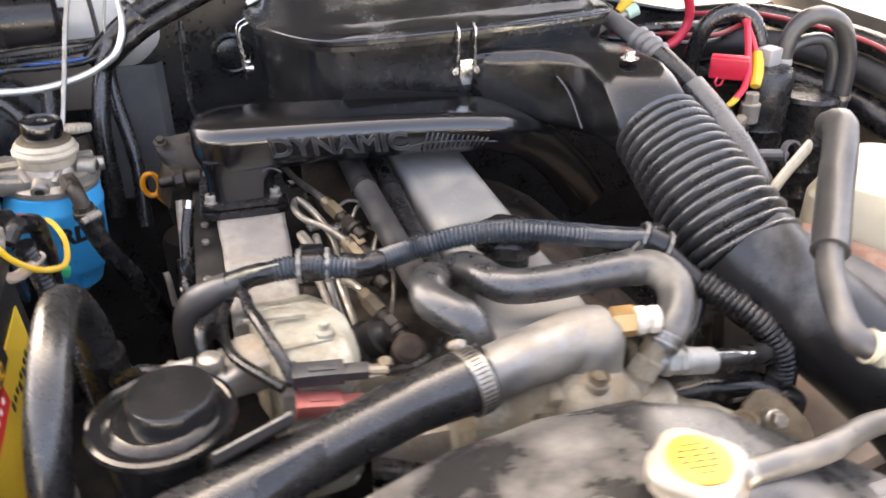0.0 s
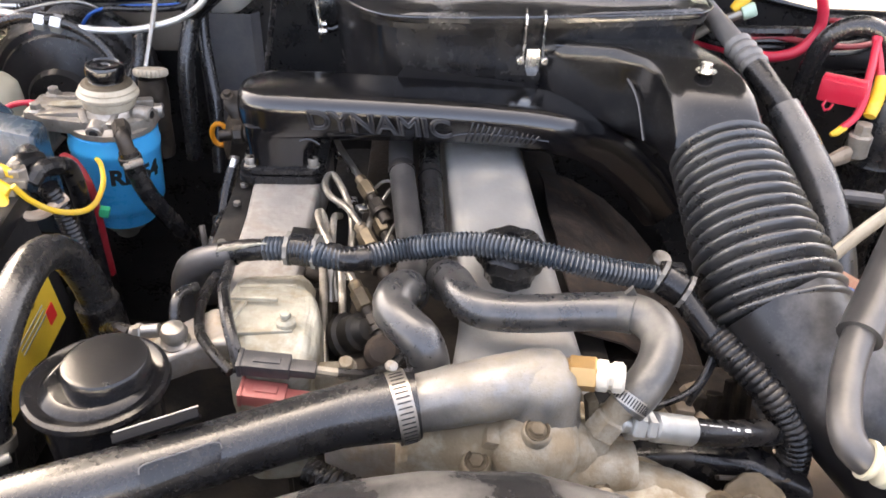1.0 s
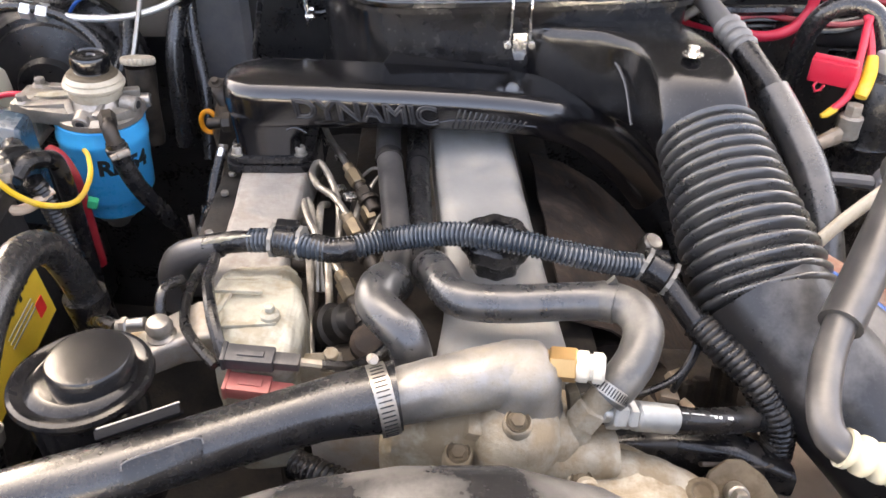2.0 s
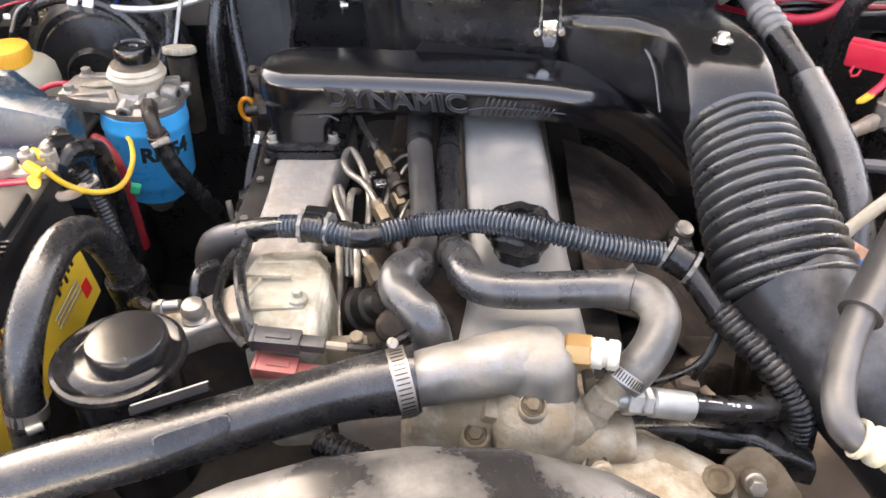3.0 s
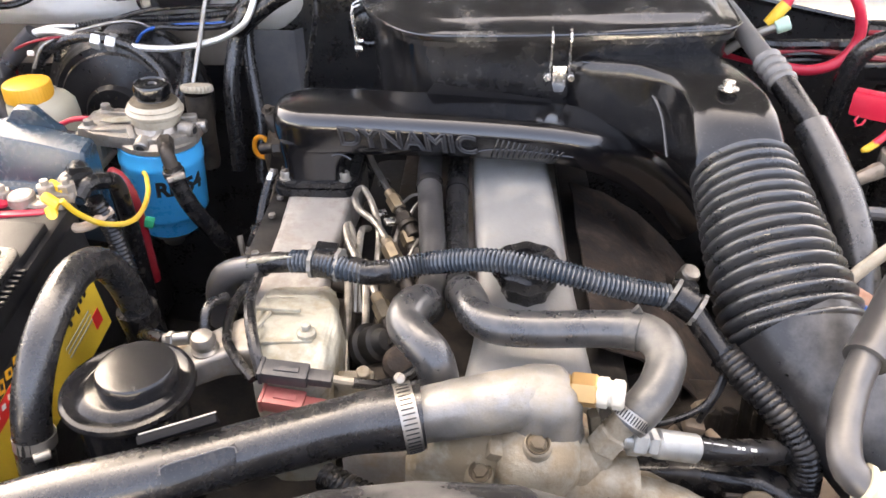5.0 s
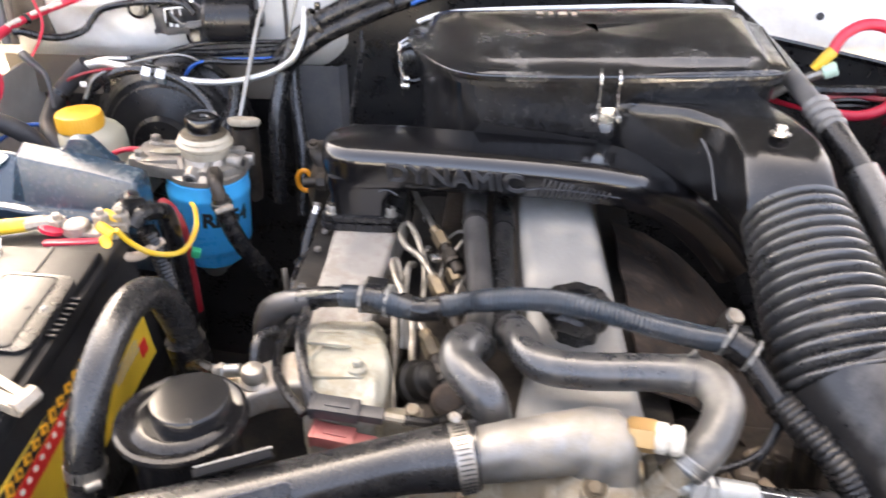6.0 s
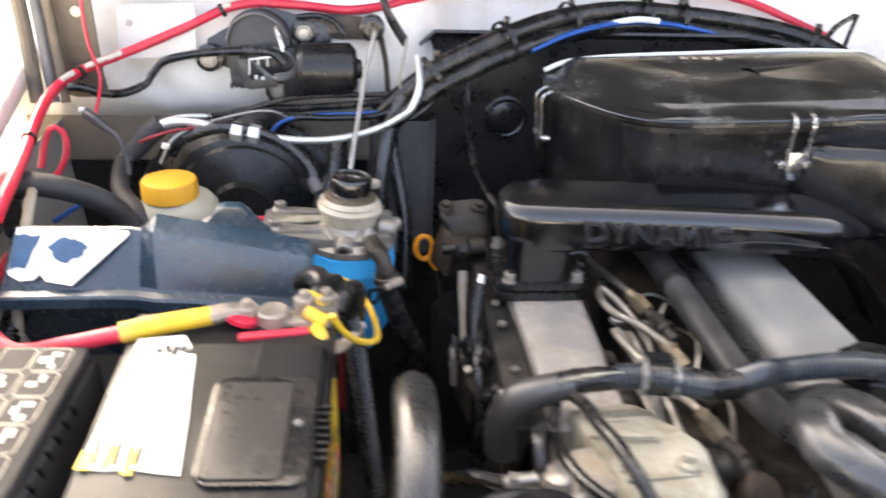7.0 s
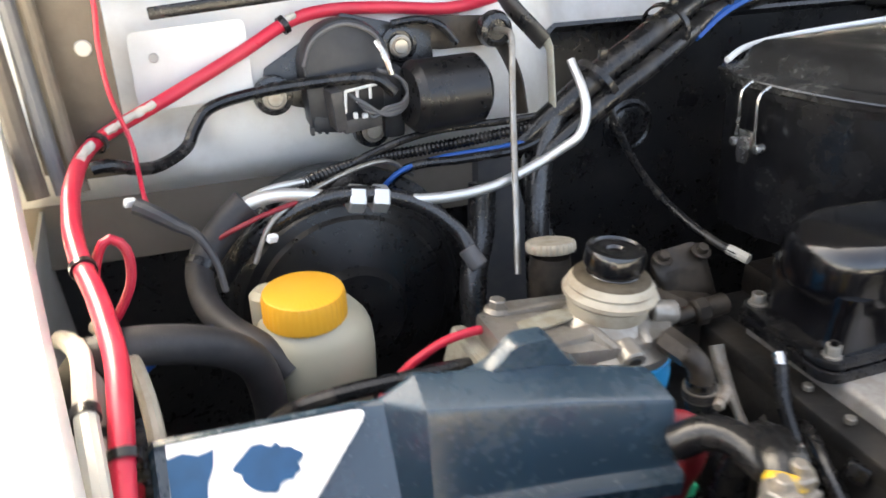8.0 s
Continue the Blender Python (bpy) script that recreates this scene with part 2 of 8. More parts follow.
M_MUD = mat("brown_muddy_casting", (0.105, 0.083, 0.054), 0.6, 0.2, var=0.3, scale=40, bump=0.3, dust=(0.075, 0.055, 0.034), dust_amount=0.7, dust_scale=60, lo=0.44, hi=0.60, fleck=0.4)
M_NUT = mat("oily_brass_nut", (0.24, 0.19, 0.125), 0.36, 0.8, var=0.2, bump=0.1, dust=(0.12, 0.09, 0.06), dust_amount=0.5, dust_scale=60)
M_RING = mat("dull_serrated_ring", (0.20, 0.19, 0.17), 0.5, 0.2, var=0.2, bump=0.1)
M_TAN = mat("faded_tan_wire", (0.48, 0.38, 0.29), 0.5, var=0.15)
# white body paint with its shade mixed into the base grey
M_SHADOWGREY = mat("shaded_white_panel", (0.50, 0.47, 0.42), 0.5, var=0.1, bump=0.05, dust=(0.36, 0.30, 0.23), dust_amount=0.4, dust_scale=9)
M_CORR = mat("corroded_terminal_lead", (0.33, 0.30, 0.26), 0.42, 0.55, var=0.3, scale=60, bump=0.3, dust=(0.20, 0.15, 0.11), dust_amount=0.7, dust_scale=60, lo=0.46, hi=0.60, fleck=0.5)
M_ALUDIRT = mat("mud_stained_casting", (0.36, 0.325, 0.26), 0.5, 0.25, var=0.25, bump=0.35, bscale=320, dust=(0.215, 0.16, 0.095), dust_amount=0.75, dust_scale=30, lo=0.44, hi=0.58, fleck=0.5)
# large pale blotches in the dust noise paint the elbow's hazy highlights
M_ELBOW = mat("rubber_with_painted_haze", (0.010, 0.010, 0.011), 0.33, var=0.3, scale=22, bump=0.06, dust=(0.30, 0.29, 0.28), dust_amount=0.30, dust_scale=9, lo=0.50, hi=0.66, fleck=0.15, spec=0.6)
M_DUCT = mat("satin_black_duct_plastic", (0.007, 0.007, 0.008), 0.20, var=0.3, scale=14, bump=0.05, dust=(0.20, 0.19, 0.17), dust_amount=0.05, dust_scale=26, lo=0.48, hi=0.64, fleck=0.2, spec=0.6)
M_FUSE = mat("matt_black_fuse_lid", (0.040, 0.039, 0.039), 0.60, var=0.2, bump=0.05, dust=(0.18, 0.172, 0.16), dust_amount=0.08, dust_scale=30, fleck=0.15, spec=0.08)
M_RESERVOIR = mat("gloss_black_reservoir", (0.008, 0.008, 0.009), 0.15, var=0.25, scale=30, bump=0.04, dust=(0.18, 0.17, 0.16), dust_amount=0.05, dust_scale=30, fleck=0.2, spec=0.35, rvar=0.08)
M_CAPBLACK = mat("satin_black_cap", (0.009, 0.009, 0.010), 0.20, var=0.3, scale=40, bump=0.05, bscale=300, dust=(0.16, 0.15, 0.14), dust_amount=0.06, dust_scale=60, fleck=0.12, spec=0.5, rvar=0.04)
M_CRIMP = mat("dull_plated_fitting", (0.40, 0.41, 0.40), 0.42, 0.75, var=0.12, scale=60, bump=0.08, dust=(0.28, 0.25, 0.20), dust_amount=0.35, dust_scale=80, fleck=0.3)
M_NECK = mat("bright_cast_neck", (0.255, 0.245, 0.228), 0.42, 0.65, var=0.18, scale=40, bump=0.16, bscale=520, dust=(0.22, 0.18, 0.12), dust_amount=0.6, dust_scale=30, lo=0.46, hi=0.64, fleck=0.8)
M_PALEHOSE = mat("pale_grey_hose", (0.15, 0.145, 0.14), 0.34, var=0.15, bump=0.06, dust=(0.34, 0.31, 0.27), dust_amount=0.2, dust_scale=50, fleck=0.2)
M_GREYHOSE = mat("matt_grey_rubber", (0.034, 0.033, 0.034), 0.36, var=0.15, bump=0.05, dust=(0.24, 0.225, 0.205), dust_amount=0.15, dust_scale=30, fleck=0.1, spec=0.85)
M_DUSTHOSE = mat("tan_dusted_rubber", (0.055, 0.053, 0.050), 0.34, var=0.2, scale=30, bump=0.08, dust=(0.22, 0.20, 0.165), dust_amount=0.5, dust_scale=36, lo=0.45, hi=0.68, fleck=0.4, spec=0.8)
M_STRIP = mat("dull_black_strip", (0.008, 0.008, 0.009), 0.6, var=0.2, bump=0.08, spec=0.12)
M_DARKPLUG = mat("charcoal_plug", (0.040, 0.040, 0.043), 0.42, var=0.15, bump=0.05, dust=DUST, dust_amount=0.12, dust_scale=50)
M_GREENCAP = mat("pale_green_cap", (0.42, 0.58, 0.48), 0.45, var=0.08)
M_DARKRED = mat("dark_red_cable", (0.26, 0.012, 0.022), 0.38, var=0.12, bump=0.03, dust=DUST, dust_amount=0.12)
M_BLUEINK = mat("faded_blue_ink", (0.006, 0.060, 0.150), 0.5, var=0.2, scale=60)
M_FELT = mat("unseen_dark_pad", (0.035, 0.035, 0.036), 0.9, var=0.25, bump=0.3)
M_OILCAN = mat("oily_black_can", (0.006, 0.006, 0.006), 0.42, var=0.2, bump=0.05)
M_SERVO = mat("satin_black_servo", (0.008, 0.008, 0.009), 0.30, var=0.2, bump=0.04, dust=DUST, dust_amount=0.03, dust_scale=30)
M_LETTER = mat("raised_black_letters", (0.020, 0.020, 0.022), 0.16, var=0.2, bump=0.02)
# taupe carries the shadow band below the white cowl, with some dust
M_COWLSHADE = mat("taupe_painted_shade", (0.25, 0.21, 0.17), 0.5, var=0.15, scale=12, bump=0.05, dust=(0.22, 0.18, 0.14), dust_amount=0.5, dust_scale=14)

# ---- building helpers ----
ORIGIN = {}
V = Vector


def thing(name, loc, label, category, group="", kind=""):
    ob = new(name)
    ob.empty_display_size = 0.02
    ob.location = loc
    ORIGIN[ob.name] = V(loc)
    return tagged(ob, label, category, group, kind)


def finish(name, bm, material, angle=35):
    bmesh.ops.recalc_face_normals(bm, faces=bm.faces)
    me = bpy.data.meshes.new(name)
    bm.to_mesh(me)
    bm.free()
    me.materials.append(material)
    me.polygons.foreach_set("use_smooth", [True] * len(me.polygons))
    me.set_sharp_from_angle(angle=radians(angle))
    return me


def part(name, bm, material, parent, label="", angle=35):
    """One mesh under a thing or under a part, built in world metres."""
    o = ORIGIN[parent.name]
    bmesh.ops.translate(bm, verts=bm.verts, vec=-o)
    ob = new(name, finish(name, bm, material, angle))
    ob.parent = parent
    ORIGIN[ob.name] = o
    return tagged(ob, label)


def solo(name, bm, material, label, category, group="", kind="", angle=35):
    """A thing that is one mesh, with its origin under its middle."""
    lo = V([min(v.co[i] for v in bm.verts) for i in range(3)])
    hi = V([max(v.co[i] for v in bm.verts) for i in range(3)])
    o = V(((lo.x + hi.x) / 2, (lo.y + hi.y) / 2, lo.z))
    bmesh.ops.translate(bm, verts=bm.verts, vec=-o)
    ob = new(name, finish(name, bm, material, angle))
    ob.location = o
    ORIGIN[ob.name] = o
    return tagged(ob, label, category, group, kind)


def bm_new():
    return bmesh.new()


def merge(bm, other):
    me = bpy.data.meshes.new("tmp")
    other.to_mesh(me)
    other.free()
    bm.from_mesh(me)
    bpy.data.meshes.remove(me)
    return bm


def smooth_path(pts, step):
    """Even steps along a Catmull-Rom curve through the points, with the place between points for each."""
    P = [V(p) for p in pts]
    P = [P[0] * 2 - P[1]] + P + [P[-1] * 2 - P[-2]]
    fine, where = [], []
    for i in range(1, len(P) - 2):
        a, b, c, d = P[i - 1:i + 3]
        for k in range(16):
            t = k / 16
            fine.append(0.5 * (2 * b + (c - a) * t + (2 * a - 5 * b + 4 * c - d) * t * t + (3 * b - a - 3 * c + d) * t ** 3))
            where.append(i - 1 + t)
    fine.append(P[-2])
    where.append(len(pts) - 1)
    acc = [0.0]
    for i in range(1, len(fine)):
        acc.append(acc[-1] + (fine[i] - fine[i - 1]).length)
    n = max(2, int(acc[-1] / step + 0.5))
    out, wh, j = [], [], 0
    for k in range(n + 1):
        s = acc[-1] * k / n
        while j < len(acc) - 2 and acc[j + 1] < s:
            j += 1
        f = (s - acc[j]) / max(1e-9, acc[j + 1] - acc[j])
        out.append(fine[j].lerp(fine[j + 1], f))
        wh.append(where[j] + (where[j + 1] - where[j]) * f)
    return out, wh, acc[-1]


def tube(bm, pts, r, seg=14, step=0.006, wave=None, flat=1.0, hollow=False, up=None):
    """A pipe through the points. r: a radius, or one for each point. wave: (pitch, depth[, profile]) of its corrugation."""
    shape = wave[2] if wave and len(wave) > 2 else (1.0, 0.35, -1.0, 0.35)
    if wave:
        step = wave[0] / len(shape)
    path, wh, total = smooth_path(pts, step)
    tangent = [(path[min(i + 1, len(path) - 1)] - path[max(i - 1, 0)]).normalized() for i in range(len(path))]
    t0 = tangent[0]
    side = V(up) if up else (V((0, 0, 1)) if abs(t0.z) < 0.9 else V((1, 0, 0)))
    nrm = (side - t0 * side.dot(t0)).normalized()
    rings = []
    for i, (c, t) in enumerate(zip(path, tangent)):
        nrm = (nrm - t * nrm.dot(t)).normalized()
        bi = t.cross(nrm)
        if isinstance(r, (int, float)):
            rad = r
        else:
            k = min(int(wh[i]), len(r) - 2)
            rad = r[k] + (r[k + 1] - r[k]) * (wh[i] - k)
        if wave:
            rad += wave[1] * shape[i % len(shape)]
        rings.append([bm.verts.new(c + rad * (math.cos(a) * bi * flat + math.sin(a) * nrm))
                      for a in (2 * math.pi * s / seg for s in range(seg))])
    for a, b in zip(rings, rings[1:]):
        for s in range(seg):
            bm.faces.new((a[s], a[(s + 1) % seg], b[(s + 1) % seg], b[s]))
    if not hollow:
        bm.faces.new(rings[0][::-1])
        bm.faces.new(rings[-1])
    return bm


def axes(axis):
    z = V(axis).normalized()
    x = (V((1, 0, 0)) if abs(z.x) < 0.8 else V((0, 1, 0)))
    x = (x - z * x.dot(z)).normalized()
    return x, z.cross(x), z


def lathe(bm, profile, base, axis=(0, 0, 1), seg=28, lobes=None):
    """Turns (radius, height) pairs round an axis. lobes: (count, depth) of a knurled or scalloped rim."""
    x, y, z = axes(axis)
    base = V(base)
    rings = []
    for r, h in profile:
        ring = []
        for s in range(seg):
            a = 2 * math.pi * s / seg
            k = 1 + (lobes[1] * math.cos(lobes[0] * a) if lobes else 0)
            ring.append(bm.verts.new(base + z * h + r * k * (math.cos(a) * x + math.sin(a) * y)))
        rings.append(ring)
    for a, b in zip(rings, rings[1:]):
        for s in range(seg):
            bm.faces.new((a[s], a[(s + 1) % seg], b[(s + 1) % seg], b[s]))
    bm.faces.new(rings[0][::-1])
    bm.faces.new(rings[-1])
    return bm


def rod(bm, p, q, r, seg=14, r2=None, bev=0.15):
    """A round bar from p to q with softened ends."""
    d = V(q) - V(p)
    h, r2 = d.length, r if r2 is None else r2
    e = min(r, r2) * bev
    return lathe(bm, [(r - e, 0), (r, e), (r2, h - e), (r2 - e, h)], p, d, seg)


def hexa(bm, p, q, r):
    return rod(bm, p, q, r, seg=6, bev=0.12)


def box(bm, c, size, rot=(0, 0, 0), bev=0.003, seg=2):
    t = bmesh.new()
    bmesh.ops.create_cube(t, size=1.0)
    bmesh.ops.scale(t, verts=t.verts, vec=size)
    if bev:
        bmesh.ops.bevel(t, geom=t.edges[:] + t.verts[:], offset=min(bev, min(size) * 0.45), segments=seg, affect="EDGES", profile=0.6)
    bmesh.ops.transform(t, verts=t.verts, matrix=pose(*c, *rot))
    return merge(bm, t)


def prism(bm, outline, origin, u, v, depth, bev=0.0):
    """Extrudes an outline given in the plane of u and v by depth along u x v."""
    u, v, o = V(u).normalized(), V(v).normalized(), V(origin)
    n = u.cross(v)
    t = bmesh.new()
    lo = [t.verts.new(o + u * a + v * b) for a, b in outline]
    hi = [t.verts.new(o + u * a + v * b + n * depth) for a, b in outline]
    t.faces.new(lo[::-1])
    t.faces.new(hi)
    k = len(lo)
    for i in range(k):
        t.faces.new((lo[i], lo[(i + 1) % k], hi[(i + 1) % k], hi[i]))
    bmesh.ops.recalc_face_normals(t, faces=t.faces)
    if bev:
        bmesh.ops.bevel(t, geom=t.edges[:], offset=bev, segments=2, affect="EDGES", profile=0.6)
    return merge(bm, t)


def loft(bm, sections, caps=True):
    rings = [[bm.verts.new(p) for p in s] for s in sections]
    k = len(rings[0])
    for a, b in zip(rings, rings[1:]):
        for s in range(k):
            bm.faces.new((a[s], a[(s + 1) % k], b[(s + 1) % k], b[s]))
    if caps:
        bm.faces.new(rings[0][::-1])
        bm.faces.new(rings[-1])
    return bm


def rrect(w, h, r, seg=5):
    """A rounded rectangle's outline, round the middle."""
    r = min(r, w / 2 - 1e-4, h / 2 - 1e-4)
    out = []
    for cx, cy, a0 in ((w / 2 - r, h / 2 - r, 0), (-w / 2 + r, h / 2 - r, 90), (-w / 2 + r, -h / 2 + r, 180), (w / 2 - r, -h / 2 + r, 270)):
        for k in range(seg + 1):
            a = radians(a0 + 90 * k / seg)
            out.append((cx + r * math.cos(a), cy + r * math.sin(a)))
    return out


def section(c, w, h, r, u, v, seg=5):
    c, u, v = V(c), V(u).normalized(), V(v).normalized()
    return [c + u * a + v * b for a, b in rrect(w, h, r, seg)]


def sheet(bm, rows, thick):
    """A bent sheet through rows of points, with a thickness."""
    t = bmesh.new()
    g = [[t.verts.new(p) for p in row] for row in rows]
    for a, b in zip(g, g[1:]):
        for i in range(len(a) - 1):
            t.faces.new((a[i], a[i + 1], b[i + 1], b[i]))
    bmesh.ops.recalc_face_normals(t, faces=t.faces)
    bmesh.ops.solidify(t, geom=t.faces[:], thickness=thick)
    return merge(bm, t)


def lettering(bm, body, size, m, depth=0.0006, wrap=0.0, bold=0.018, round_edge=0.0, outline=False):
    """Letters of the built-in font laid out from the pose m; wrap bends them round a cylinder of that radius about the local y."""
    cu = bpy.data.curves.new("letters", "FONT")
    cu.body, cu.size, cu.extrude = body, size, depth
    cu.align_x, cu.align_y = "CENTER", "CENTER"
    cu.offset, cu.bevel_depth = size * bold, round_edge
    if outline:
        cu.fill_mode, cu.extrude = "NONE", 0.0
    ob = bpy.data.objects.new("letters", cu)
    me = bpy.data.meshes.new_from_object(ob)
    bpy.data.objects.remove(ob)
    bpy.data.curves.remove(cu)
    for v in me.vertices:
        x, y, z = v.co
        if wrap:
            a = x / wrap
            v.co = (math.sin(a) * (wrap + z), y, math.cos(a) * (wrap + z) - wrap)
    me.transform(m)
    bm.from_mesh(me)
    bpy.data.meshes.remove(me)
    return bm


def weather(bm, amp, scale, cuts=2):
    """Lumps and dents, as on a rough casting or a tired sheet."""
    bmesh.ops.subdivide_edges(bm, edges=bm.edges[:], cuts=cuts, use_grid_fill=True)
    bm.normal_update()
    for v in bm.verts:
        v.co += v.normal * amp * (noise.noise(v.co * scale) + 0.5 * noise.noise(v.co * scale * 2.7))
    return bm


def band(bm, c, axis, r, width, thick, seg=28):
    """A ring strap round a hose."""
    x, y, z = axes(axis)
    o = V(c) - z * width / 2
    prof = [(r, 0), (r + thick, 0), (r + thick, width), (r, width)]
    rings = [[bm.verts.new(o + z * h + q * (math.cos(a) * x + math.sin(a) * y)) for a in (2 * math.pi * s / seg for s in range(seg))] for q, h in prof]
    rings.append(rings[0])
    for a, b in zip(rings, rings[1:]):
        for s in range(seg):
            bm.faces.new((a[s], a[(s + 1) % seg], b[(s + 1) % seg], b[s]))
    return bm


def worm_clamp(c, axis, r, screw, label, width=0.011):
    """A slotted worm-drive clamp: band, slots and the screw's housing."""
    x, y, z = axes(axis)
    c, s = V(c), V(screw).normalized()
    s = (s - z * s.dot(z)).normalized()
    cl = thing("hose_clamp", c, label, "hose clamp")
    part("band", band(bm_new(), c, axis, r, width, 0.0012), M_STEEL, cl)
    side = z.cross(s)
    t = c + s * (r + 0.004)
    part("screw_housing", rod(bm_new(), t - side * 0.008, t + side * 0.006, 0.0040), M_CORR, cl)
    part("screw", hexa(bm_new(), t + side * 0.006, t + side * 0.012, 0.0034), M_CORR, cl)
    for k in range(40):
        a = radians(25 + k * 8)
        d = s * math.cos(a) - side * math.sin(a)
        slot = bm_new()
        prism(slot, [(-0.0005, -width * 0.36), (0.0005, -width * 0.36), (0.0005, width * 0.36), (-0.0005, width * 0.36)],
              c + d * (r + 0.0009), d.cross(z) * -1, z, 0.0006)
        part("slot", slot, M_INK, cl)
    return cl


def bolt(name, p, axis, r, parent, material=None, washer=True):
    z = V(axis).normalized()
    p = V(p)
    b = bm_new()
    if washer:
        rod(b, p, p + z * 0.0018, r * 1.7, seg=18)
    hexa(b, p + z * 0.0015, p + z * (0.0015 + r * 1.1), r)
    return part(name, b, material or M_STEEL, parent)

# ---- the bay: ground and sheet metal ----
g = bm_new()
bmesh.ops.create_grid(g, x_segments=40, y_segments=40, size=150)
solo("ground", g, M_GROUND, "pale grey concrete ground under the car", "ground", kind="structure")


def white_panel():
    """The cowl: a pressed panel with a rolled lower edge, a raised pad for the wiper motor and a wedge-shaped dent."""
    rows = []
    xs = [-0.66 + 0.06 * i for i in range(2)] + [-0.54 + 0.0125 * i for i in range(40)] + [0.0 + 0.06 * i for i in range(16)]
    prof = [(1.165, 1.058), (1.158, 1.066), (1.146, 1.077), (1.134, 1.088), (1.1255, 1.097), (1.1205, 1.106), (1.1190, 1.116), (1.1195, 1.128), (1.1215, 1.14), (1.1245, 1.15), (1.127, 1.16), (1.130, 1.17), (1.1335, 1.18), (1.137, 1.19), (1.141, 1.20), (1.145, 1.21), (1.149, 1.22), (1.158, 1.232), (1.188, 1.25), (1.30, 1.262), (1.55, 1.29)]
    for y, z in prof:
        row = []
        for x in xs:
            k = min(1.0, max(0.0, (x + 0.12) / 0.10))
            u, v = (x + 0.432) * 0.84 - (z - 1.130) * 0.54, (x + 0.432) * 0.54 + (z - 1.130) * 0.84
            dent = 0.016 * math.exp(-(u / 0.034) ** 2 - (v / 0.009) ** 2)
            pad = 0.006 / (1 + math.exp(min(40.0, ((x + 0.26) ** 2 / 0.012 + (z - 1.160) ** 2 / 0.0026 - 1) * 7)))
            row.append((x, y + dent - pad + 0.075 * k * (3 * k - 2 * k * k) * (1 if z < 1.24 else 0.3), z - 0.012 * max(0, x - 0.4)))
        rows.append(row)
    return sheet(bm_new(), rows, 0.004)


solo("cowl_panel", white_panel(), M_COWL, "white painted steel cowl panel behind the engine", "car body", kind="structure", angle=50)
b = bm_new()
rows = []
for y, z, rise in ((1.175, 0.0, 0), (1.165, 0.8, 0), (1.16, 1.06, 0), (1.16, 1.13, 0.055), (1.142, 1.14, 0.055)):
    rows.append([(x, y, z + rise * min(1.0, max(0.0, (x + 0.14) / 0.06), max(-0.8, (0.50 - x) / 0.06))) for x in (-0.60, -0.3, -0.16, -0.14, -0.11, -0.08, 0.05, 0.3, 0.44, 0.47, 0.50, 0.72, 0.90)])
sheet(b, rows, 0.004)
solo("firewall", b, M_BLACKPAINT, "black painted firewall at the back of the engine bay", "firewall", kind="structure", angle=30)
# left inner fender: the grey holds the shade on white paint
b = bm_new()
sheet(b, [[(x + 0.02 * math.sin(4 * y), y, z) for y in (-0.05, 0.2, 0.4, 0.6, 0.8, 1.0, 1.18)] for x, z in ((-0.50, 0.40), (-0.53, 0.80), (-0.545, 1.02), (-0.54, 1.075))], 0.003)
solo("inner_fender_left", b, M_SHADOWGREY, "inner fender panel, grey with the shade put into its colour", "car body", kind="structure", angle=60)
b = bm_new()
# the gutter edge draws in towards the front of the car
GUTTER = [(-0.05, -0.490, 1.100), (0.30, -0.484, 1.105), (0.60, -0.480, 1.110), (0.75, -0.504, 1.1265), (0.90, -0.528, 1.143), (1.10, -0.560, 1.165), (1.18, -0.573, 1.174), (1.5, -0.62, 1.20)]
fender_rows = []
for dx, dz in ((-0.004, -0.024), (0.0, -0.006), (-0.004, 0.002), (-0.014, 0.004), (-0.040, 0.002), (-0.052, 0.010)):
    fender_rows.append([(x + dx, y, z + dz) for y, x, z in GUTTER])
for x, z in ((-0.68, 1.17), (-0.75, 1.14), (-0.79, 1.05), (-0.81, 0.85), (-0.81, 0.0)):
    fender_rows.append([(x, y, z) for y, gx, gz in GUTTER])
sheet(b, fender_rows, 0.003)
solo("fender_left", b, M_WHITE, "white front fender with its gutter edge, in bright sun", "fender", kind="structure", angle=50)
# right inner fender: dark brown is the shadow, put into the colour
b = bm_new()
sheet(b, [[(x, y, z) for y in (-0.05, 0.2, 0.45, 0.8, 1.0, 1.18)] for x, z in ((0.74, 0.40), (0.86, 0.70), (0.92, 1.02), (0.925, 1.115))], 0.003)
solo("inner_fender_right", b, M_SHADEBROWN, "dusty inner fender panel beside the air pipes, shade painted in brown", "car body", kind="structure", angle=60)
b = bm_new()
sheet(b, [[(x, y, z) for y in (-0.05, 0.2, 0.45, 0.8, 1.0, 1.18, 1.5)] for x, z in ((0.925, 1.095), (0.935, 1.115), (0.97, 1.13), (1.03, 1.11), (1.06, 0.95), (1.06, 0.0))], 0.003)
solo("fender_right", b, M_WHITE, "white front fender of the car", "fender", kind="structure", angle=50)
b = bm_new()
sheet(b, [[(x, y, z) for x in (-0.53, -0.2, 0.1, 0.4, 0.8)] for y, z in ((0.16, 0.35), (0.16, 0.6), (0.15, 0.93), (0.11, 0.95), (0.05, 0.95), (0.03, 0.9), (0.0, 0.0))], 0.004)
solo("radiator_support", b, M_BLACKPAINT, "black steel cross member in front of the radiator", "car body", kind="structure", angle=30)
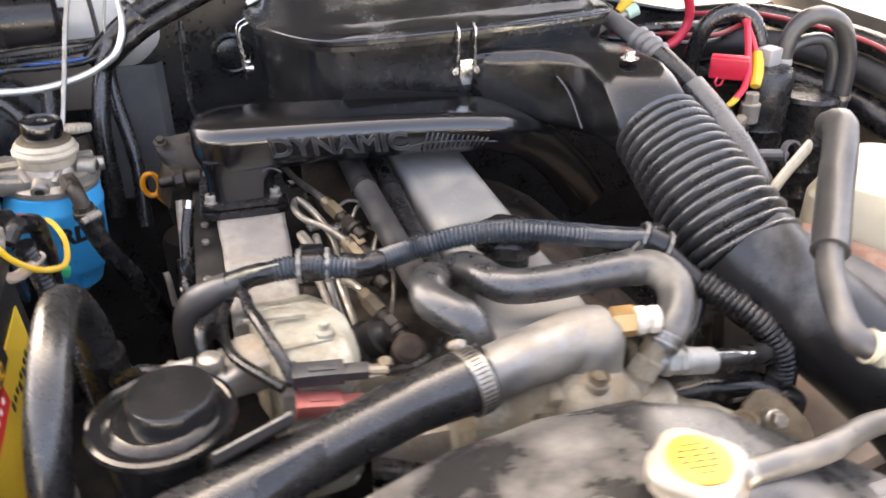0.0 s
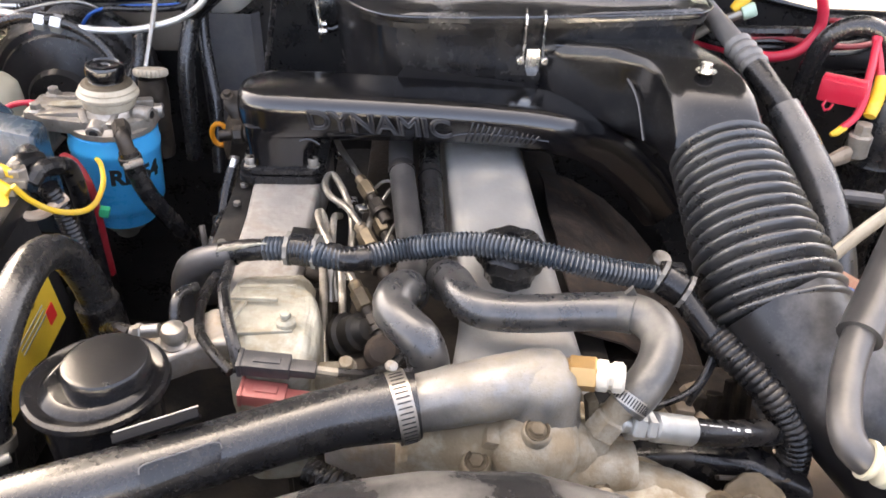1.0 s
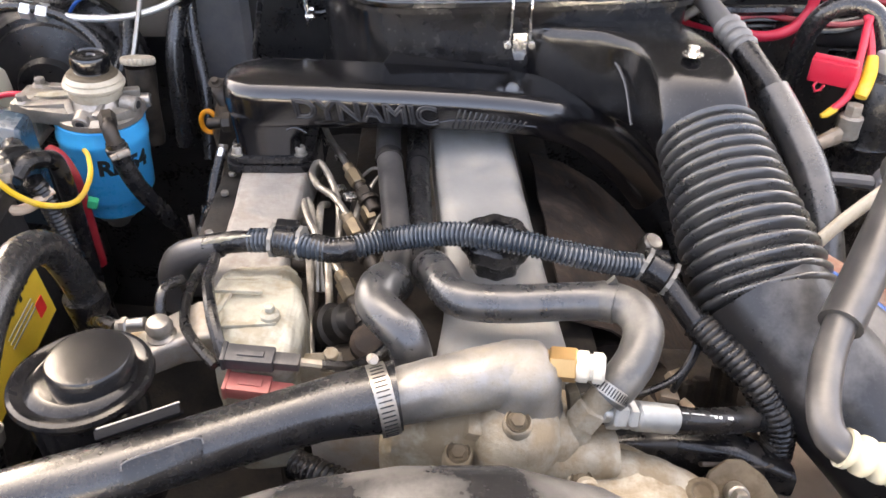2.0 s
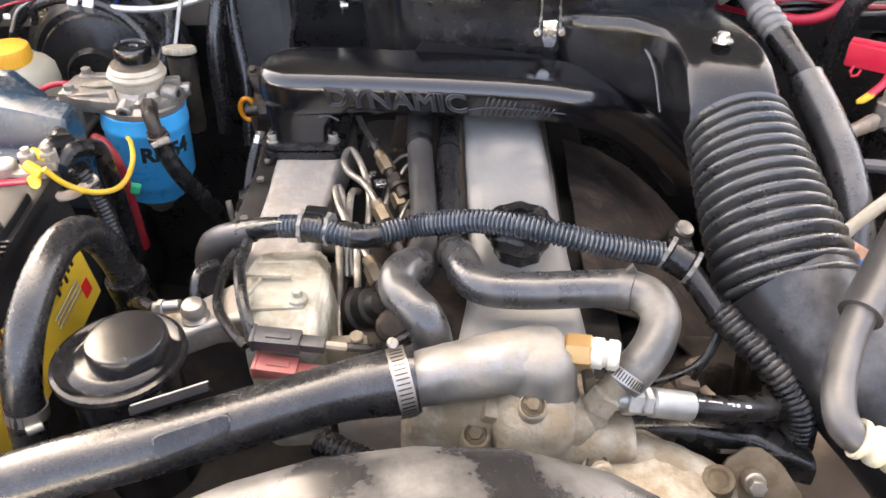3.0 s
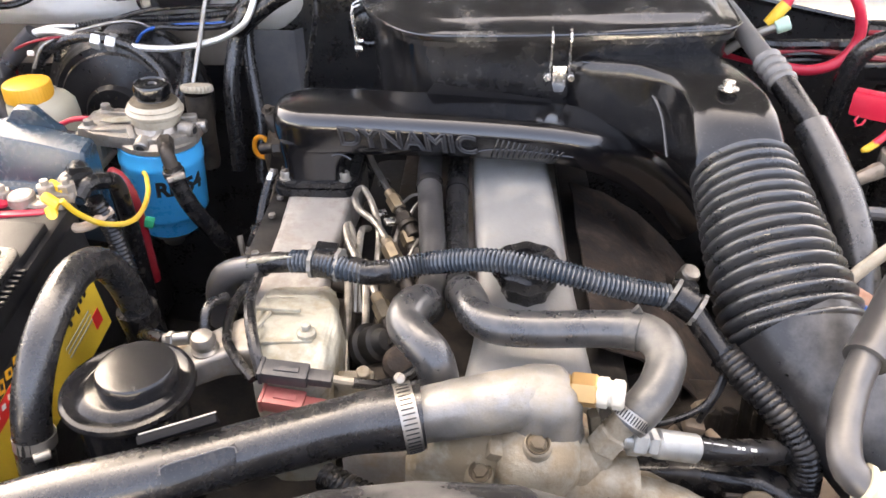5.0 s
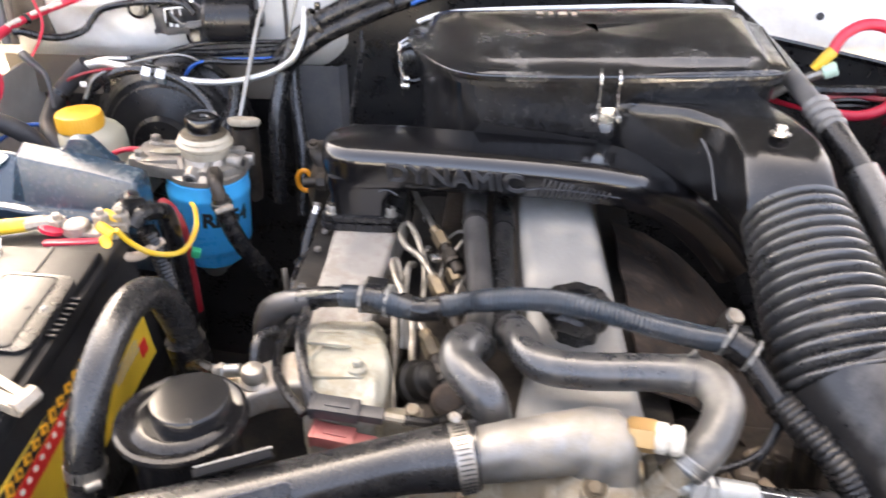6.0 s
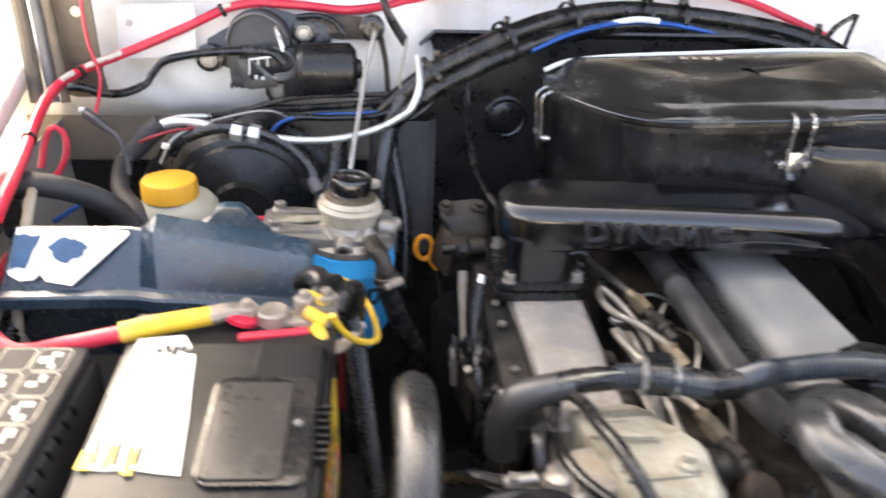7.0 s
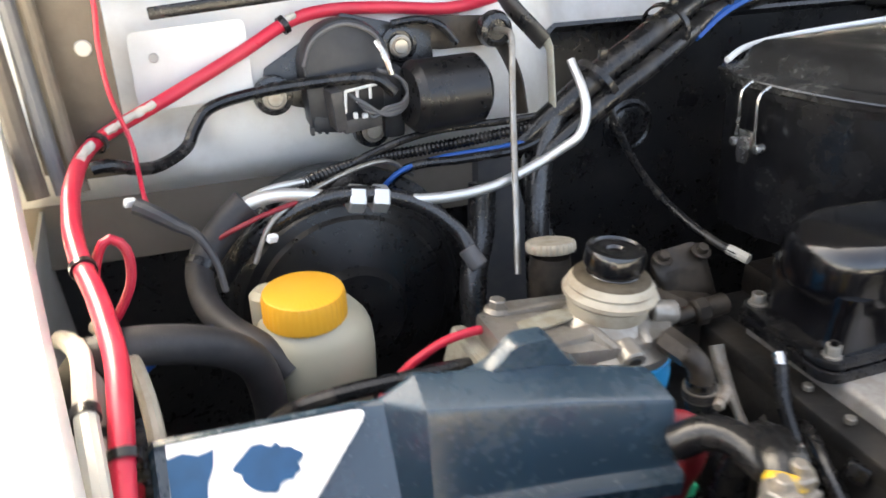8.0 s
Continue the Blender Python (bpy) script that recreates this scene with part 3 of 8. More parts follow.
# raised bonnet, hinged at the cowl; its width sets the shade's left edge
BA = radians(66)
def on_bonnet(x, s0, out):
    return (x, 1.27 - s0 * math.cos(BA) + out * math.sin(BA), 1.30 + s0 * math.sin(BA) + out * math.cos(BA))
b = bm_new()
sheet(b, [[on_bonnet(x, s0, 0.03 * math.sin(math.pi * (x + 0.62) / 1.59)) for x in (-0.62, -0.50, -0.40, -0.2, 0.0, 0.2, 0.4, 0.6, 0.8, 0.97)] for s0 in (-0.045, 0.2, 0.5, 0.8, 1.0, 1.1)], 0.003)
solo("bonnet", b, M_WHITE, "white raised bonnet over the engine bay", "bonnet", kind="structure", angle=50)
# out-of-view pad, added so glossy tops below reflect something dark
b = bm_new()
sheet(b, [[on_bonnet(x, s0, 0.03 * math.sin(math.pi * (x + 0.62) / 1.59) - 0.02) for x in (-0.58, -0.2, 0.2, 0.6, 0.92)] for s0 in (0.0, 0.4, 0.7, 1.04)], 0.010)
solo("bonnet_pad", b, M_FELT, "unseen dark pad added under the bonnet to darken reflections", "pad", kind="structure", angle=50)
# sheet under the cowl whose taupe colour paints the shadow band
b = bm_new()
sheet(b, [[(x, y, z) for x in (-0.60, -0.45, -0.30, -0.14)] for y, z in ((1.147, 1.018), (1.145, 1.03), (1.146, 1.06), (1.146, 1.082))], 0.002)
solo("firewall_lining", b, M_COWLSHADE, "lower cowl sheet behind the servo, its shade painted in taupe", "car body", kind="structure", angle=50)
b = bm_new()
sheet(b, [[(-0.165, 1.150, z), (-0.158, 1.140, z), (-0.085, 1.138, z), (-0.075, 1.150, z)] for z in (0.88, 0.97, 1.075)], 0.002)
solo("firewall_plate", b, M_GREYPLUG, "dusty grey stiffening plate on the firewall", "car body", kind="structure", angle=40)
# chassis rails and the floor of the bay
for x0 in (-0.42, 0.62):
    b = bm_new()
    box(b, (x0, 0.6, 0.62), (0.10, 1.2, 0.14), bev=0.012)
    solo("chassis_rail", b, M_BLACKPAINT, "black steel chassis rail low in the bay", "chassis", kind="structure")
b = bm_new()
sheet(b, [[(x, y, 0.50 + 0.03 * math.sin(9 * x + 5 * y)) for x in (-0.52, -0.3, -0.1, 0.1, 0.3, 0.42 if y < 0.65 else 0.78)] for y in (0.16, 0.4, 0.6, 0.66, 0.8, 1.0, 1.175)], 0.003)
solo("under_tray", b, M_DARK, "dirty black tray under the engine", "tray", kind="structure")

# ---- engine ----
b = bm_new()
box(b, (0.19, 0.77, 0.745), (0.30, 0.52, 0.37), bev=0.02)
engine = thing("engine_block", (0.19, 0.77, 0.50), "oily dark engine block under the hoses", "engine")
part("block", b, M_DARK, engine)
for k in range(5):
    b = bm_new()
    box(b, (0.036, 0.58 + k * 0.09, 0.75), (0.02, 0.03, 0.30), bev=0.006)
    part("rib", b, M_DARK, engine)
b = bm_new()
box(b, (0.19, 0.775, 0.945), (0.20, 0.50, 0.035), bev=0.008)
part("cylinder_head", b, M_OILY, engine)
b = bm_new()
box(b, (0.20, 0.49, 0.80), (0.24, 0.05, 0.30), bev=0.015)
part("front_cover", b, M_ALU, engine)
b = bm_new()
lathe(b, [(0.03, 0), (0.085, 0.002), (0.09, 0.01), (0.075, 0.014), (0.075, 0.022), (0.09, 0.026), (0.085, 0.034), (0.02, 0.036)], (0.19, 0.462, 0.74), (0, -1, 0), 36)
part("pulley", b, M_DARK, engine)


def cover_section(y, z, x0, x1, grow):
    w = x1 - x0
    return [V(((x0 + x1) / 2 + a, y, z - 0.035 + q)) for a, q in rrect(w * grow, 0.07 * (0.4 + 0.6 * grow), 0.014, 5)]


cover = thing("valve_cover", (0.236, 0.70, 0.96), "grey painted aluminium valve cover with a filler cap", "valve cover")
b = bm_new()
loft(b, [cover_section(y, z, x0, x1, g0) for y, z, x0, x1, g0 in (
    (0.470, 1.006, 0.182, 0.290, 0.93), (0.476, 1.008, 0.181, 0.291, 1.0), (0.51, 1.0095, 0.184, 0.2885, 1.0), (0.545, 1.011, 0.189, 0.286, 1.0), (0.60, 1.014, 0.1945, 0.2825, 1.0), (0.66, 1.018, 0.1915, 0.2785, 1.0),
    (0.72, 1.021, 0.188, 0.275, 1.0), (0.82, 1.026, 0.183, 0.270, 1.0), (0.92, 1.03, 0.179, 0.266, 1.0), (0.926, 1.03, 0.179, 0.266, 0.93))])
part("shell", b, M_COVER, cover)
b = bm_new()
box(b, (0.231, 0.70, 0.957), (0.112, 0.47, 0.010), (2.5, 0, 0.8), bev=0.002)
part("gasket_flange", b, M_ALU, cover)
b = bm_new()
lathe(b, [(0.022, 0), (0.022, 0.018), (0.0295, 0.021), (0.0310, 0.024), (0.0305, 0.034), (0.027, 0.0375), (0.016, 0.038), (0.015, 0.0345), (0.004, 0.0345)], (0.236, 0.604, 1.012), (0, -0.05, 1), 48, lobes=(8, 0.045))
cap = part("filler_cap", b, M_PLASTIC, cover, "scalloped black oil filler cap")
b = bm_new()
box(b, (0.236, 0.6025, 1.0500), (0.034, 0.007, 0.005), (0, 0, 25), bev=0.002)
part("grip_bar", b, M_PLASTIC, cap)

# rusty shield and dark pipes between cover and bellows
b = bm_new()
rows = []
for i in range(7):
    y = 0.60 + i * 0.055
    rows.append([(0.305 + 0.045 * j, y, 0.955 - 0.022 * j ** 1.35 + 0.008 * math.sin(3 * i + j)) for j in range(5)])
sheet(b, rows, 0.002)
HS = thing("heat_shield", (0.39, 0.76, 0.86), "rusty dark heat shield beside the valve cover", "heat shield")
part("sheet", b, M_RUST, HS, angle=50)
for i, j in ((1, 1), (3, 3), (5, 1)):
    bolt("bolt", rows[i][j], (0.3, 0, 1), 0.006, HS, M_RUST)
b = bm_new()
tube(b, [(0.36, 0.60, 0.88), (0.39, 0.70, 0.86), (0.40, 0.82, 0.85), (0.40, 0.95, 0.80)], 0.035, 16)
solo("exhaust_manifold", b, M_RUST, "rusty cast exhaust manifold under its shield", "exhaust")
b = bm_new()
lathe(b, [(0.010, -0.05), (0.009, 0.012), (0.0125, 0.013), (0.0125, 0.03), (0.010, 0.033)], (0.436, 0.815, 0.87), (0.3, -0.35, 1), 20)
solo("vacuum_valve", b, M_STEEL, "small bright metal valve in the dark gap", "valve")

# ---- intake: plate, crossover, flange ----
b = bm_new()
loft(b, [section((0.012, y, z - 0.025), w, 0.05, 0.006, (1, 0, 0), (0, 0, 1)) for y, z, w in ((0.600, 0.992, 0.062), (0.61, 0.996, 0.064), (0.70, 1.000, 0.066), (0.79, 1.003, 0.072), (0.88, 1.003, 0.080))])
weather(b, 0.0012, 60, 2)
MAN = thing("intake_manifold", (0.012, 0.74, 0.94), "stained pale aluminium intake manifold", "manifold")
part("plate", b, M_INTAKE, MAN, angle=60)
b = bm_new()
box(b, (-0.036, 0.76, 0.980), (0.028, 0.30, 0.016), bev=0.003)
box(b, (-0.046, 0.76, 0.955), (0.010, 0.30, 0.05), (0, 8, 0), bev=0.003)
weather(b, 0.0008, 70, 1)
part("side_rail", b, M_DARK, MAN)
for y in (0.64, 0.685, 0.76, 0.80):
    bolt("stud", (-0.038, y, 0.9885), (0, 0, 1), 0.0042, MAN, M_STEEL, False)
for y in (0.655, 0.72):
    b = bm_new()
    rod(b, (0.046, y, 0.98), (0.062, y, 0.975), 0.008)
    part("plug", b, M_OILY, MAN)

cross = thing("intake_crossover", (0.15, 0.83, 1.0), "glossy black moulded intake crossover with raised letters", "intake pipe")
b = bm_new()
secs = []
for x, w, top, h in ((-0.0385, 0.022, 1.088, 0.026), (-0.0375, 0.034, 1.093, 0.034), (-0.034, 0.050, 1.098, 0.043), (-0.028, 0.064, 1.1005, 0.050), (-0.018, 0.077, 1.1020, 0.054), (-0.004, 0.086, 1.1028, 0.056), (0.014, 0.090, 1.1026, 0.055),
                     (0.05, 0.090, 1.1014, 0.052), (0.10, 0.090, 1.0994, 0.050), (0.16, 0.089, 1.0966, 0.048), (0.22, 0.088, 1.0930, 0.047), (0.265, 0.088, 1.0894, 0.047), (0.290, 0.088, 1.0862, 0.047)):
    secs.append(section((x, 0.8295, top - h / 2), w, h, 0.0185 if x > -0.03 else 0.020, (0, 1, 0), (0, 0, 1), 8))
for k, (x, zc, w, h) in enumerate(((0.311, 1.057, 0.088, 0.048), (0.335, 1.046, 0.087, 0.050), (0.360, 1.029, 0.086, 0.053), (0.388, 1.004, 0.083, 0.055), (0.418, 0.972, 0.078, 0.056), (0.450, 0.930, 0.074, 0.056))):
    secs.append(section((x, 0.830 + 0.010 * k, zc), w, h, 0.020, (0, 1, 0), (0.18 * (k + 1), 0, 1), 8))
loft(b, secs)
part("duct", b, M_GLOSSBLACK, cross, angle=60)
b = bm_new()
loft(b, [section((0.006 + dx, 0.830, z), w, d, 0.014, (1, 0, 0), (0, 1, 0), 6) for z, dx, w, d in ((1.017, 0, 0.072, 0.080), (1.026, 0, 0.070, 0.078), (1.040, 0.0005, 0.071, 0.079), (1.050, 0.003, 0.077, 0.082), (1.056, 0.007, 0.086, 0.084), (1.066, 0.012, 0.096, 0.084))])
part("foot", b, M_GLOSSBLACK, cross, angle=60)
b = bm_new()
tube(b, [(0.029, 0.7890, 1.052), (0.036, 0.7880, 1.055), (0.043, 0.7885, 1.053), (0.049, 0.7900, 1.048)], 0.0014, 6, 0.003)
part("parting_line", b, M_LETTER, cross)
b = bm_new()
for z0, th, k in ((1.003, 0.009, 1.0), (1.0135, 0.006, 0.97)):
    prism(b, [(a * k, q * k) for a, q in rrect(0.094, 0.104, 0.014)], (0.007, 0.835, z0), (1, 0, 0), (0, 1, 0), th, 0.0015)
flange = part("flange", b, M_PLASTIC, cross)
for x, y in ((-0.027, 0.796), (0.040, 0.796), (-0.027, 0.874), (0.040, 0.874)):
    b = bm_new()
    lathe(b, [(0.0075, 0), (0.0075, 0.0015), (0.0055, 0.002), (0.0058, 0.0085), (0.0052, 0.0095), (0.0032, 0.0095), (0.0030, 0.006), (0.001, 0.006)], (x, y, 1.0195), (0, 0, 1), 18)
    part("cap_screw", b, M_STEEL, flange)
# raised letters and the spring-shaped flash on the front face
b = bm_new()
face = Matrix.Translation((0.113, 0.7838, 1.0735)) @ Matrix.Rotation(radians(3.2), 4, "Y") @ Matrix(((1, 0, 0, 0), (0, 0.02, -1, 0), (0, 1, 0.02, 0), (0, 0, 0, 1))) @ Matrix(((1.24, -0.22, 0, 0), (0, 1.06, 0, 0), (0, 0, 1, 0), (0, 0, 0, 1)))
lettering(b, "DYNAMIC", 0.0265, face, 0.0, bold=0.0, round_edge=0.0014, outline=True)
part("raised_letters", b, M_LETTER, cross)
b = bm_new()
for k in range(13):
    x = 0.206 + k * 0.0058
    h = 0.0112 - 0.0006 * k
    zc = 1.0665 - 0.0006 * k
    tube(b, [(x - 0.003, 0.7862, zc - h), (x, 0.7842, zc), (x + 0.004, 0.7858, zc + h)], 0.0012, 6, 0.004)
tube(b, [(0.186, 0.7856, 1.062), (0.205, 0.7848, 1.0655), (0.24, 0.7848, 1.064), (0.290, 0.7858, 1.0575)], 0.0012, 6, 0.006)
part("raised_flash", b, M_LETTER, cross)
b = bm_new()
prism(b, [(0, 0), (0.010, 0.014), (0.03, 0.010), (0.14, -0.004), (0.14, -0.012), (0, -0.012)], (0.128, 0.8585, 1.0965), (1, 0, 0), (0, 0, 1), 0.002)
part("torn_gasket", b, M_STRIP, cross)
# throttle sensor at the crossover's end
b = bm_new()
rod(b, (-0.036, 0.90, 1.008), (-0.055, 0.90, 1.006), 0.009)
rod(b, (-0.055, 0.90, 1.006), (-0.068, 0.90, 1.005), 0.012, seg=8)
rod(b, (-0.068, 0.90, 1.005), (-0.085, 0.90, 1.003), 0.007)
solo("sensor_union", b, M_OILY, "grey metal union on the manifold's side", "fitting")
# cast gas pipe behind the manifold's end
gas = thing("gas_pipe_elbow", (-0.045, 0.94, 0.90), "dull grey cast elbow beside the intake manifold", "pipe")
b = bm_new()
loft(b, [section(c, w, h, 0.012, (1, 0, 0.1), (0, 0.75, 0.65), 5) for c, w, h in (((-0.060, 0.938, 1.036), 0.050, 0.020), ((-0.058, 0.937, 1.030), 0.054, 0.024), ((-0.050, 0.932, 1.012), 0.048, 0.026), ((-0.040, 0.925, 0.990), 0.036, 0.028), ((-0.028, 0.915, 0.960), 0.032, 0.030), ((-0.016, 0.905, 0.92), 0.034, 0.032), ((-0.010, 0.90, 0.87), 0.036, 0.034))])
part("casting", b, M_OILY, gas, angle=50)
for x, z in ((-0.078, 1.040), (-0.040, 1.040)):
    bolt("bolt", (x, 0.934, z), (0, -0.4, 0.9), 0.0050, gas, M_OILY)
# injection pump's fittings in the gap beside the manifold
pf = thing("pump_fittings", (-0.045, 0.80, 0.90), "oily plated unions and lever beside the injection pump", "fitting")
b = bm_new()
rod(b, (-0.045, 0.80, 0.88), (-0.045, 0.80, 0.945), 0.020, seg=20)
box(b, (-0.050, 0.775, 0.905), (0.045, 0.05, 0.05), (10, 0, 12), bev=0.006)
part("block", b, M_OILY, pf)
b = bm_new()
band(b, (-0.040, 0.820, 0.949), (0.1, -0.5, 0.85), 0.0080, 0.007, 0.0045)
part("banjo_ring", b, M_STEEL, pf)
b = bm_new()
hexa(b, (-0.040, 0.820, 0.951), (-0.040, 0.816, 0.960), 0.0065)
part("banjo_bolt", b, M_STEEL, pf)
b = bm_new()
tube(b, [(-0.040, 0.828, 0.949), (-0.034, 0.845, 0.955), (-0.027, 0.865, 0.962), (-0.018, 0.872, 0.955), (-0.012, 0.870, 0.93)], 0.0034, 10)
part("return_pipe", b, M_STEEL, pf)
for p0, p1, r in (((-0.050, 0.772, 0.951), (-0.052, 0.768, 0.963), 0.0058), ((-0.036, 0.768, 0.930), (-0.030, 0.762, 0.946), 0.0052), ((-0.066, 0.770, 0.928), (-0.068, 0.764, 0.938), 0.0048)):
    b = bm_new()
    hexa(b, p0, p1, r)
    part("union_nut", b, M_STEEL, pf)
b = bm_new()
tube(b, [(-0.030, 0.762, 0.946), (-0.022, 0.765, 0.952), (-0.020, 0.78, 0.944), (-0.034, 0.79, 0.925)], 0.0028, 8)
part("return_pipe", b, M_BROWNPIPE, pf)
b = bm_new()
tube(b, [(-0.063, 0.872, 0.990), (-0.064, 0.860, 0.975), (-0.066, 0.835, 0.955), (-0.067, 0.810, 0.935), (-0.067, 0.79, 0.91)], [0.0060, 0.0060, 0.0042, 0.0042, 0.0042], 10)
part("lever_rod", b, M_CORR, pf)
b = bm_new()
tube(b, [(-0.084, 0.775, 0.955), (-0.082, 0.77, 0.943), (-0.081, 0.77, 0.915)], 0.0035, 8)
part("pin", b, M_CORR, pf)
b = bm_new()
box(b, (-0.062, 0.93, 0.985), (0.045, 0.05, 0.05), (0, 15, 20), bev=0.008)
solo("throttle_lever_box", b, M_OILY, "dull brown-grey casting behind the manifold", "casting")

for pts, r, mt, lb in (
        ([(-0.030, 0.800, 0.960), (-0.048, 0.785, 0.972), (-0.060, 0.755, 0.968), (-0.062, 0.72, 0.94), (-0.055, 0.70, 0.88)], 0.0052, M_RUBBER, "thin black hose beside the manifold"),
        ([(-0.026, 0.690, 0.955), (-0.045, 0.680, 0.965), (-0.062, 0.660, 0.955), (-0.070, 0.65, 0.90)], 0.0044, M_PLASTIC, "thin black wire beside the manifold"),
        ([(-0.028, 0.640, 0.965), (-0.046, 0.640, 0.978), (-0.066, 0.645, 0.968), (-0.078, 0.66, 0.92)], 0.0036, M_PLASTIC, "thin black wire beside the manifold"),
        ([(-0.032, 0.72, 0.965), (-0.050, 0.70, 0.960), (-0.066, 0.69, 0.93), (-0.07, 0.69, 0.87)], 0.0040, M_PLASTIC, "thin black wire beside the manifold")):
    b = bm_new()
    tube(b, pts, r, 10)
    solo("vacuum_hose", b, mt, lb, "hose")
for c, size, rt in (((-0.050, 0.735, 0.972), (0.020, 0.016, 0.014), (10, 20, 35)), ((-0.056, 0.672, 0.968), (0.024, 0.014, 0.012), (0, 25, -20)), ((-0.064, 0.775, 0.955), (0.016, 0.020, 0.016), (20, 10, 15))):
    b = bm_new()
    box(b, c, size, rt, bev=0.0025)
    plg = solo("sensor_plug", b, M_PLASTIC, "small black wiring plug beside the manifold", "plug", "manifold plugs")
    b = bm_new()
    rod(b, V(c) + V((0.004, 0, 0.005)), V(c) + V((0.006, -0.002, 0.012)), 0.0038, seg=10)
    part("metal_pin", b, M_CHROME, plg, "bright metal pin")

# ---- cream pump cover and bracket ----
pump = thing("injection_pump", (0.02, 0.55, 0.80), "cream oxidised aluminium injection pump", "pump")
b = bm_new()
secs = []
for y, x0, x1, z, r in ((0.484, 0.016, 0.068, 0.998, 0.010), (0.489, 0.011, 0.073, 1.012, 0.013), (0.51, 0.008, 0.076, 1.022, 0.014), (0.54, 0.003, 0.076, 1.025, 0.012),
                        (0.57, -0.003, 0.071, 1.019, 0.012), (0.60, -0.008, 0.061, 1.008, 0.012), (0.632, -0.010, 0.054, 0.992, 0.012)):
    secs.append(section(((x0 + x1) / 2, y, z - 0.055), x1 - x0, 0.11, r, (1, 0, 0), (0, 0, 1), 5))
loft(b, secs)
weather(b, 0.0042, 34, 2)
weather(b, 0.0012, 140, 1)
part("housing", b, M_PUMP, pump, angle=60)
for c, ln, rz in (((0.032, 0.512, 1.0235), 0.052, 4), ((0.016, 0.552, 1.0260), 0.050, -3), ((0.010, 0.532, 1.0255), 0.034, 74), ((0.026, 0.585, 1.0135), 0.05, 2)):
    b = bm_new()
    box(b, c, (ln, 0.0040, 0.004), (0, 0, rz), bev=0.0018)
    part("rib", b, M_PUMP, pump)
b = bm_new()
rod(b, (0.052, 0.520, 1.018), (0.052, 0.520, 1.031), 0.008, bev=0.3)
part("boss", b, M_PUMP, pump)
bolt("bolt", (0.052, 0.520, 1.030), (0, 0, 1), 0.0045, pump, M_PUMP, False)
b = bm_new()
rod(b, (0.025, 0.62, 0.93), (0.075, 0.62, 0.93), 0.045, seg=28)
part("governor_housing", b, M_OILY, pump)
b = bm_new()
for k in range(3):
    lathe(b, [(0.02, 0), (0.030, 0.001), (0.030, 0.006), (0.02, 0.007)], (0.075 + k * 0.009, 0.60, 0.935), (1, 0, 0), 28)
part("delivery_collar", b, M_DARK, pump)

bracket = thing("pump_bracket", (-0.03, 0.545, 0.95), "pale aluminium arm bracket with a ball stud", "bracket")
b = bm_new()
loft(b, [section(c, w, h, 0.006, u, (0.2, 0, 1), 4) for c, w, h, u in (((-0.095, 0.51, 0.976), 0.046, 0.024, (0, 1, 0)), ((-0.06, 0.52, 0.985), 0.044, 0.028, (0, 1, 0)), ((-0.02, 0.54, 0.992), 0.05, 0.03, (0, 1, 0)), ((0.02, 0.548, 0.992), 0.05, 0.03, (0, 1, 0)))])
part("arm", b, M_ALU, bracket)
b = bm_new()
lathe(b, [(0.012, 0), (0.012, 0.004), (0.0085, 0.006), (0.0105, 0.010), (0.011, 0.014), (0.0085, 0.019), (0.003, 0.0215)], (-0.038, 0.523, 1.001), (0, -0.1, 1), 22)
part("ball_stud", b, M_FILTERHEAD, bracket, "worn round stud head")
b = bm_new()
rod(b, (-0.050, 0.526, 1.013), (-0.074, 0.527, 1.009), 0.0058)
rod(b, (-0.064, 0.5262, 1.0110), (-0.070, 0.5268, 1.010), 0.0072, seg=6)
part("rod_end", b, M_SILVER, bracket)
b = bm_new()
tube(b, [(-0.074, 0.527, 1.009), (-0.092, 0.54, 1.004), (-0.11, 0.56, 0.985), (-0.125, 0.59, 0.96)], 0.0055, 10)
part("link_sleeve", b, M_PLASTIC, bracket)
b = bm_new()
tube(b, [(-0.044, 0.540, 1.000), (-0.045, 0.552, 1.016), (-0.043, 0.565, 1.020), (-0.034, 0.580, 1.016)], 0.0046, 12)
solo("vent_elbow", b, M_RUBBER, "small black rubber elbow on the bracket", "hose")

# ---- corrugated wiring tube across the engine ----
loom = thing("wiring_conduit", (0.15, 0.59, 0.95), "slate-grey corrugated wiring conduit across the engine", "wiring conduit")
b = bm_new()
tube(b, [(0.024, 0.605, 1.0395), (0.051, 0.599, 1.043), (0.094, 0.587, 1.042), (0.14, 0.600, 1.043), (0.165, 0.596, 1.050), (0.19, 0.589, 1.057), (0.21, 0.583, 1.0605), (0.235, 0.574, 1.0625), (0.265, 0.567, 1.0605),
         (0.293, 0.563, 1.055), (0.33, 0.565, 1.045), (0.355, 0.568, 1.039)], 0.0098, 16, wave=(0.0040, 0.0012))
part("conduit", b, M_LOOM, loom, angle=60)
b = bm_new()
tube(b, [(-0.056, 0.622, 0.955), (-0.056, 0.624, 0.985), (-0.048, 0.622, 1.006), (-0.03, 0.616, 1.020), (-0.005, 0.610, 1.031)], [0.016, 0.0155, 0.015, 0.013, 0.0108], 14)
part("taped_end", b, M_GREYHOSE, loom, "dull grey taped bend")
b = bm_new()
tube(b, [(-0.016, 0.613, 1.0275), (0.004, 0.609, 1.0345), (0.028, 0.604, 1.0400)], [0.0112, 0.0098, 0.0094], 14, 0.004)
weather(b, 0.0007, 110, 1)
part("bare_stretch", b, M_TAPE, loom, "smooth black stretch with split tape")
b = bm_new()
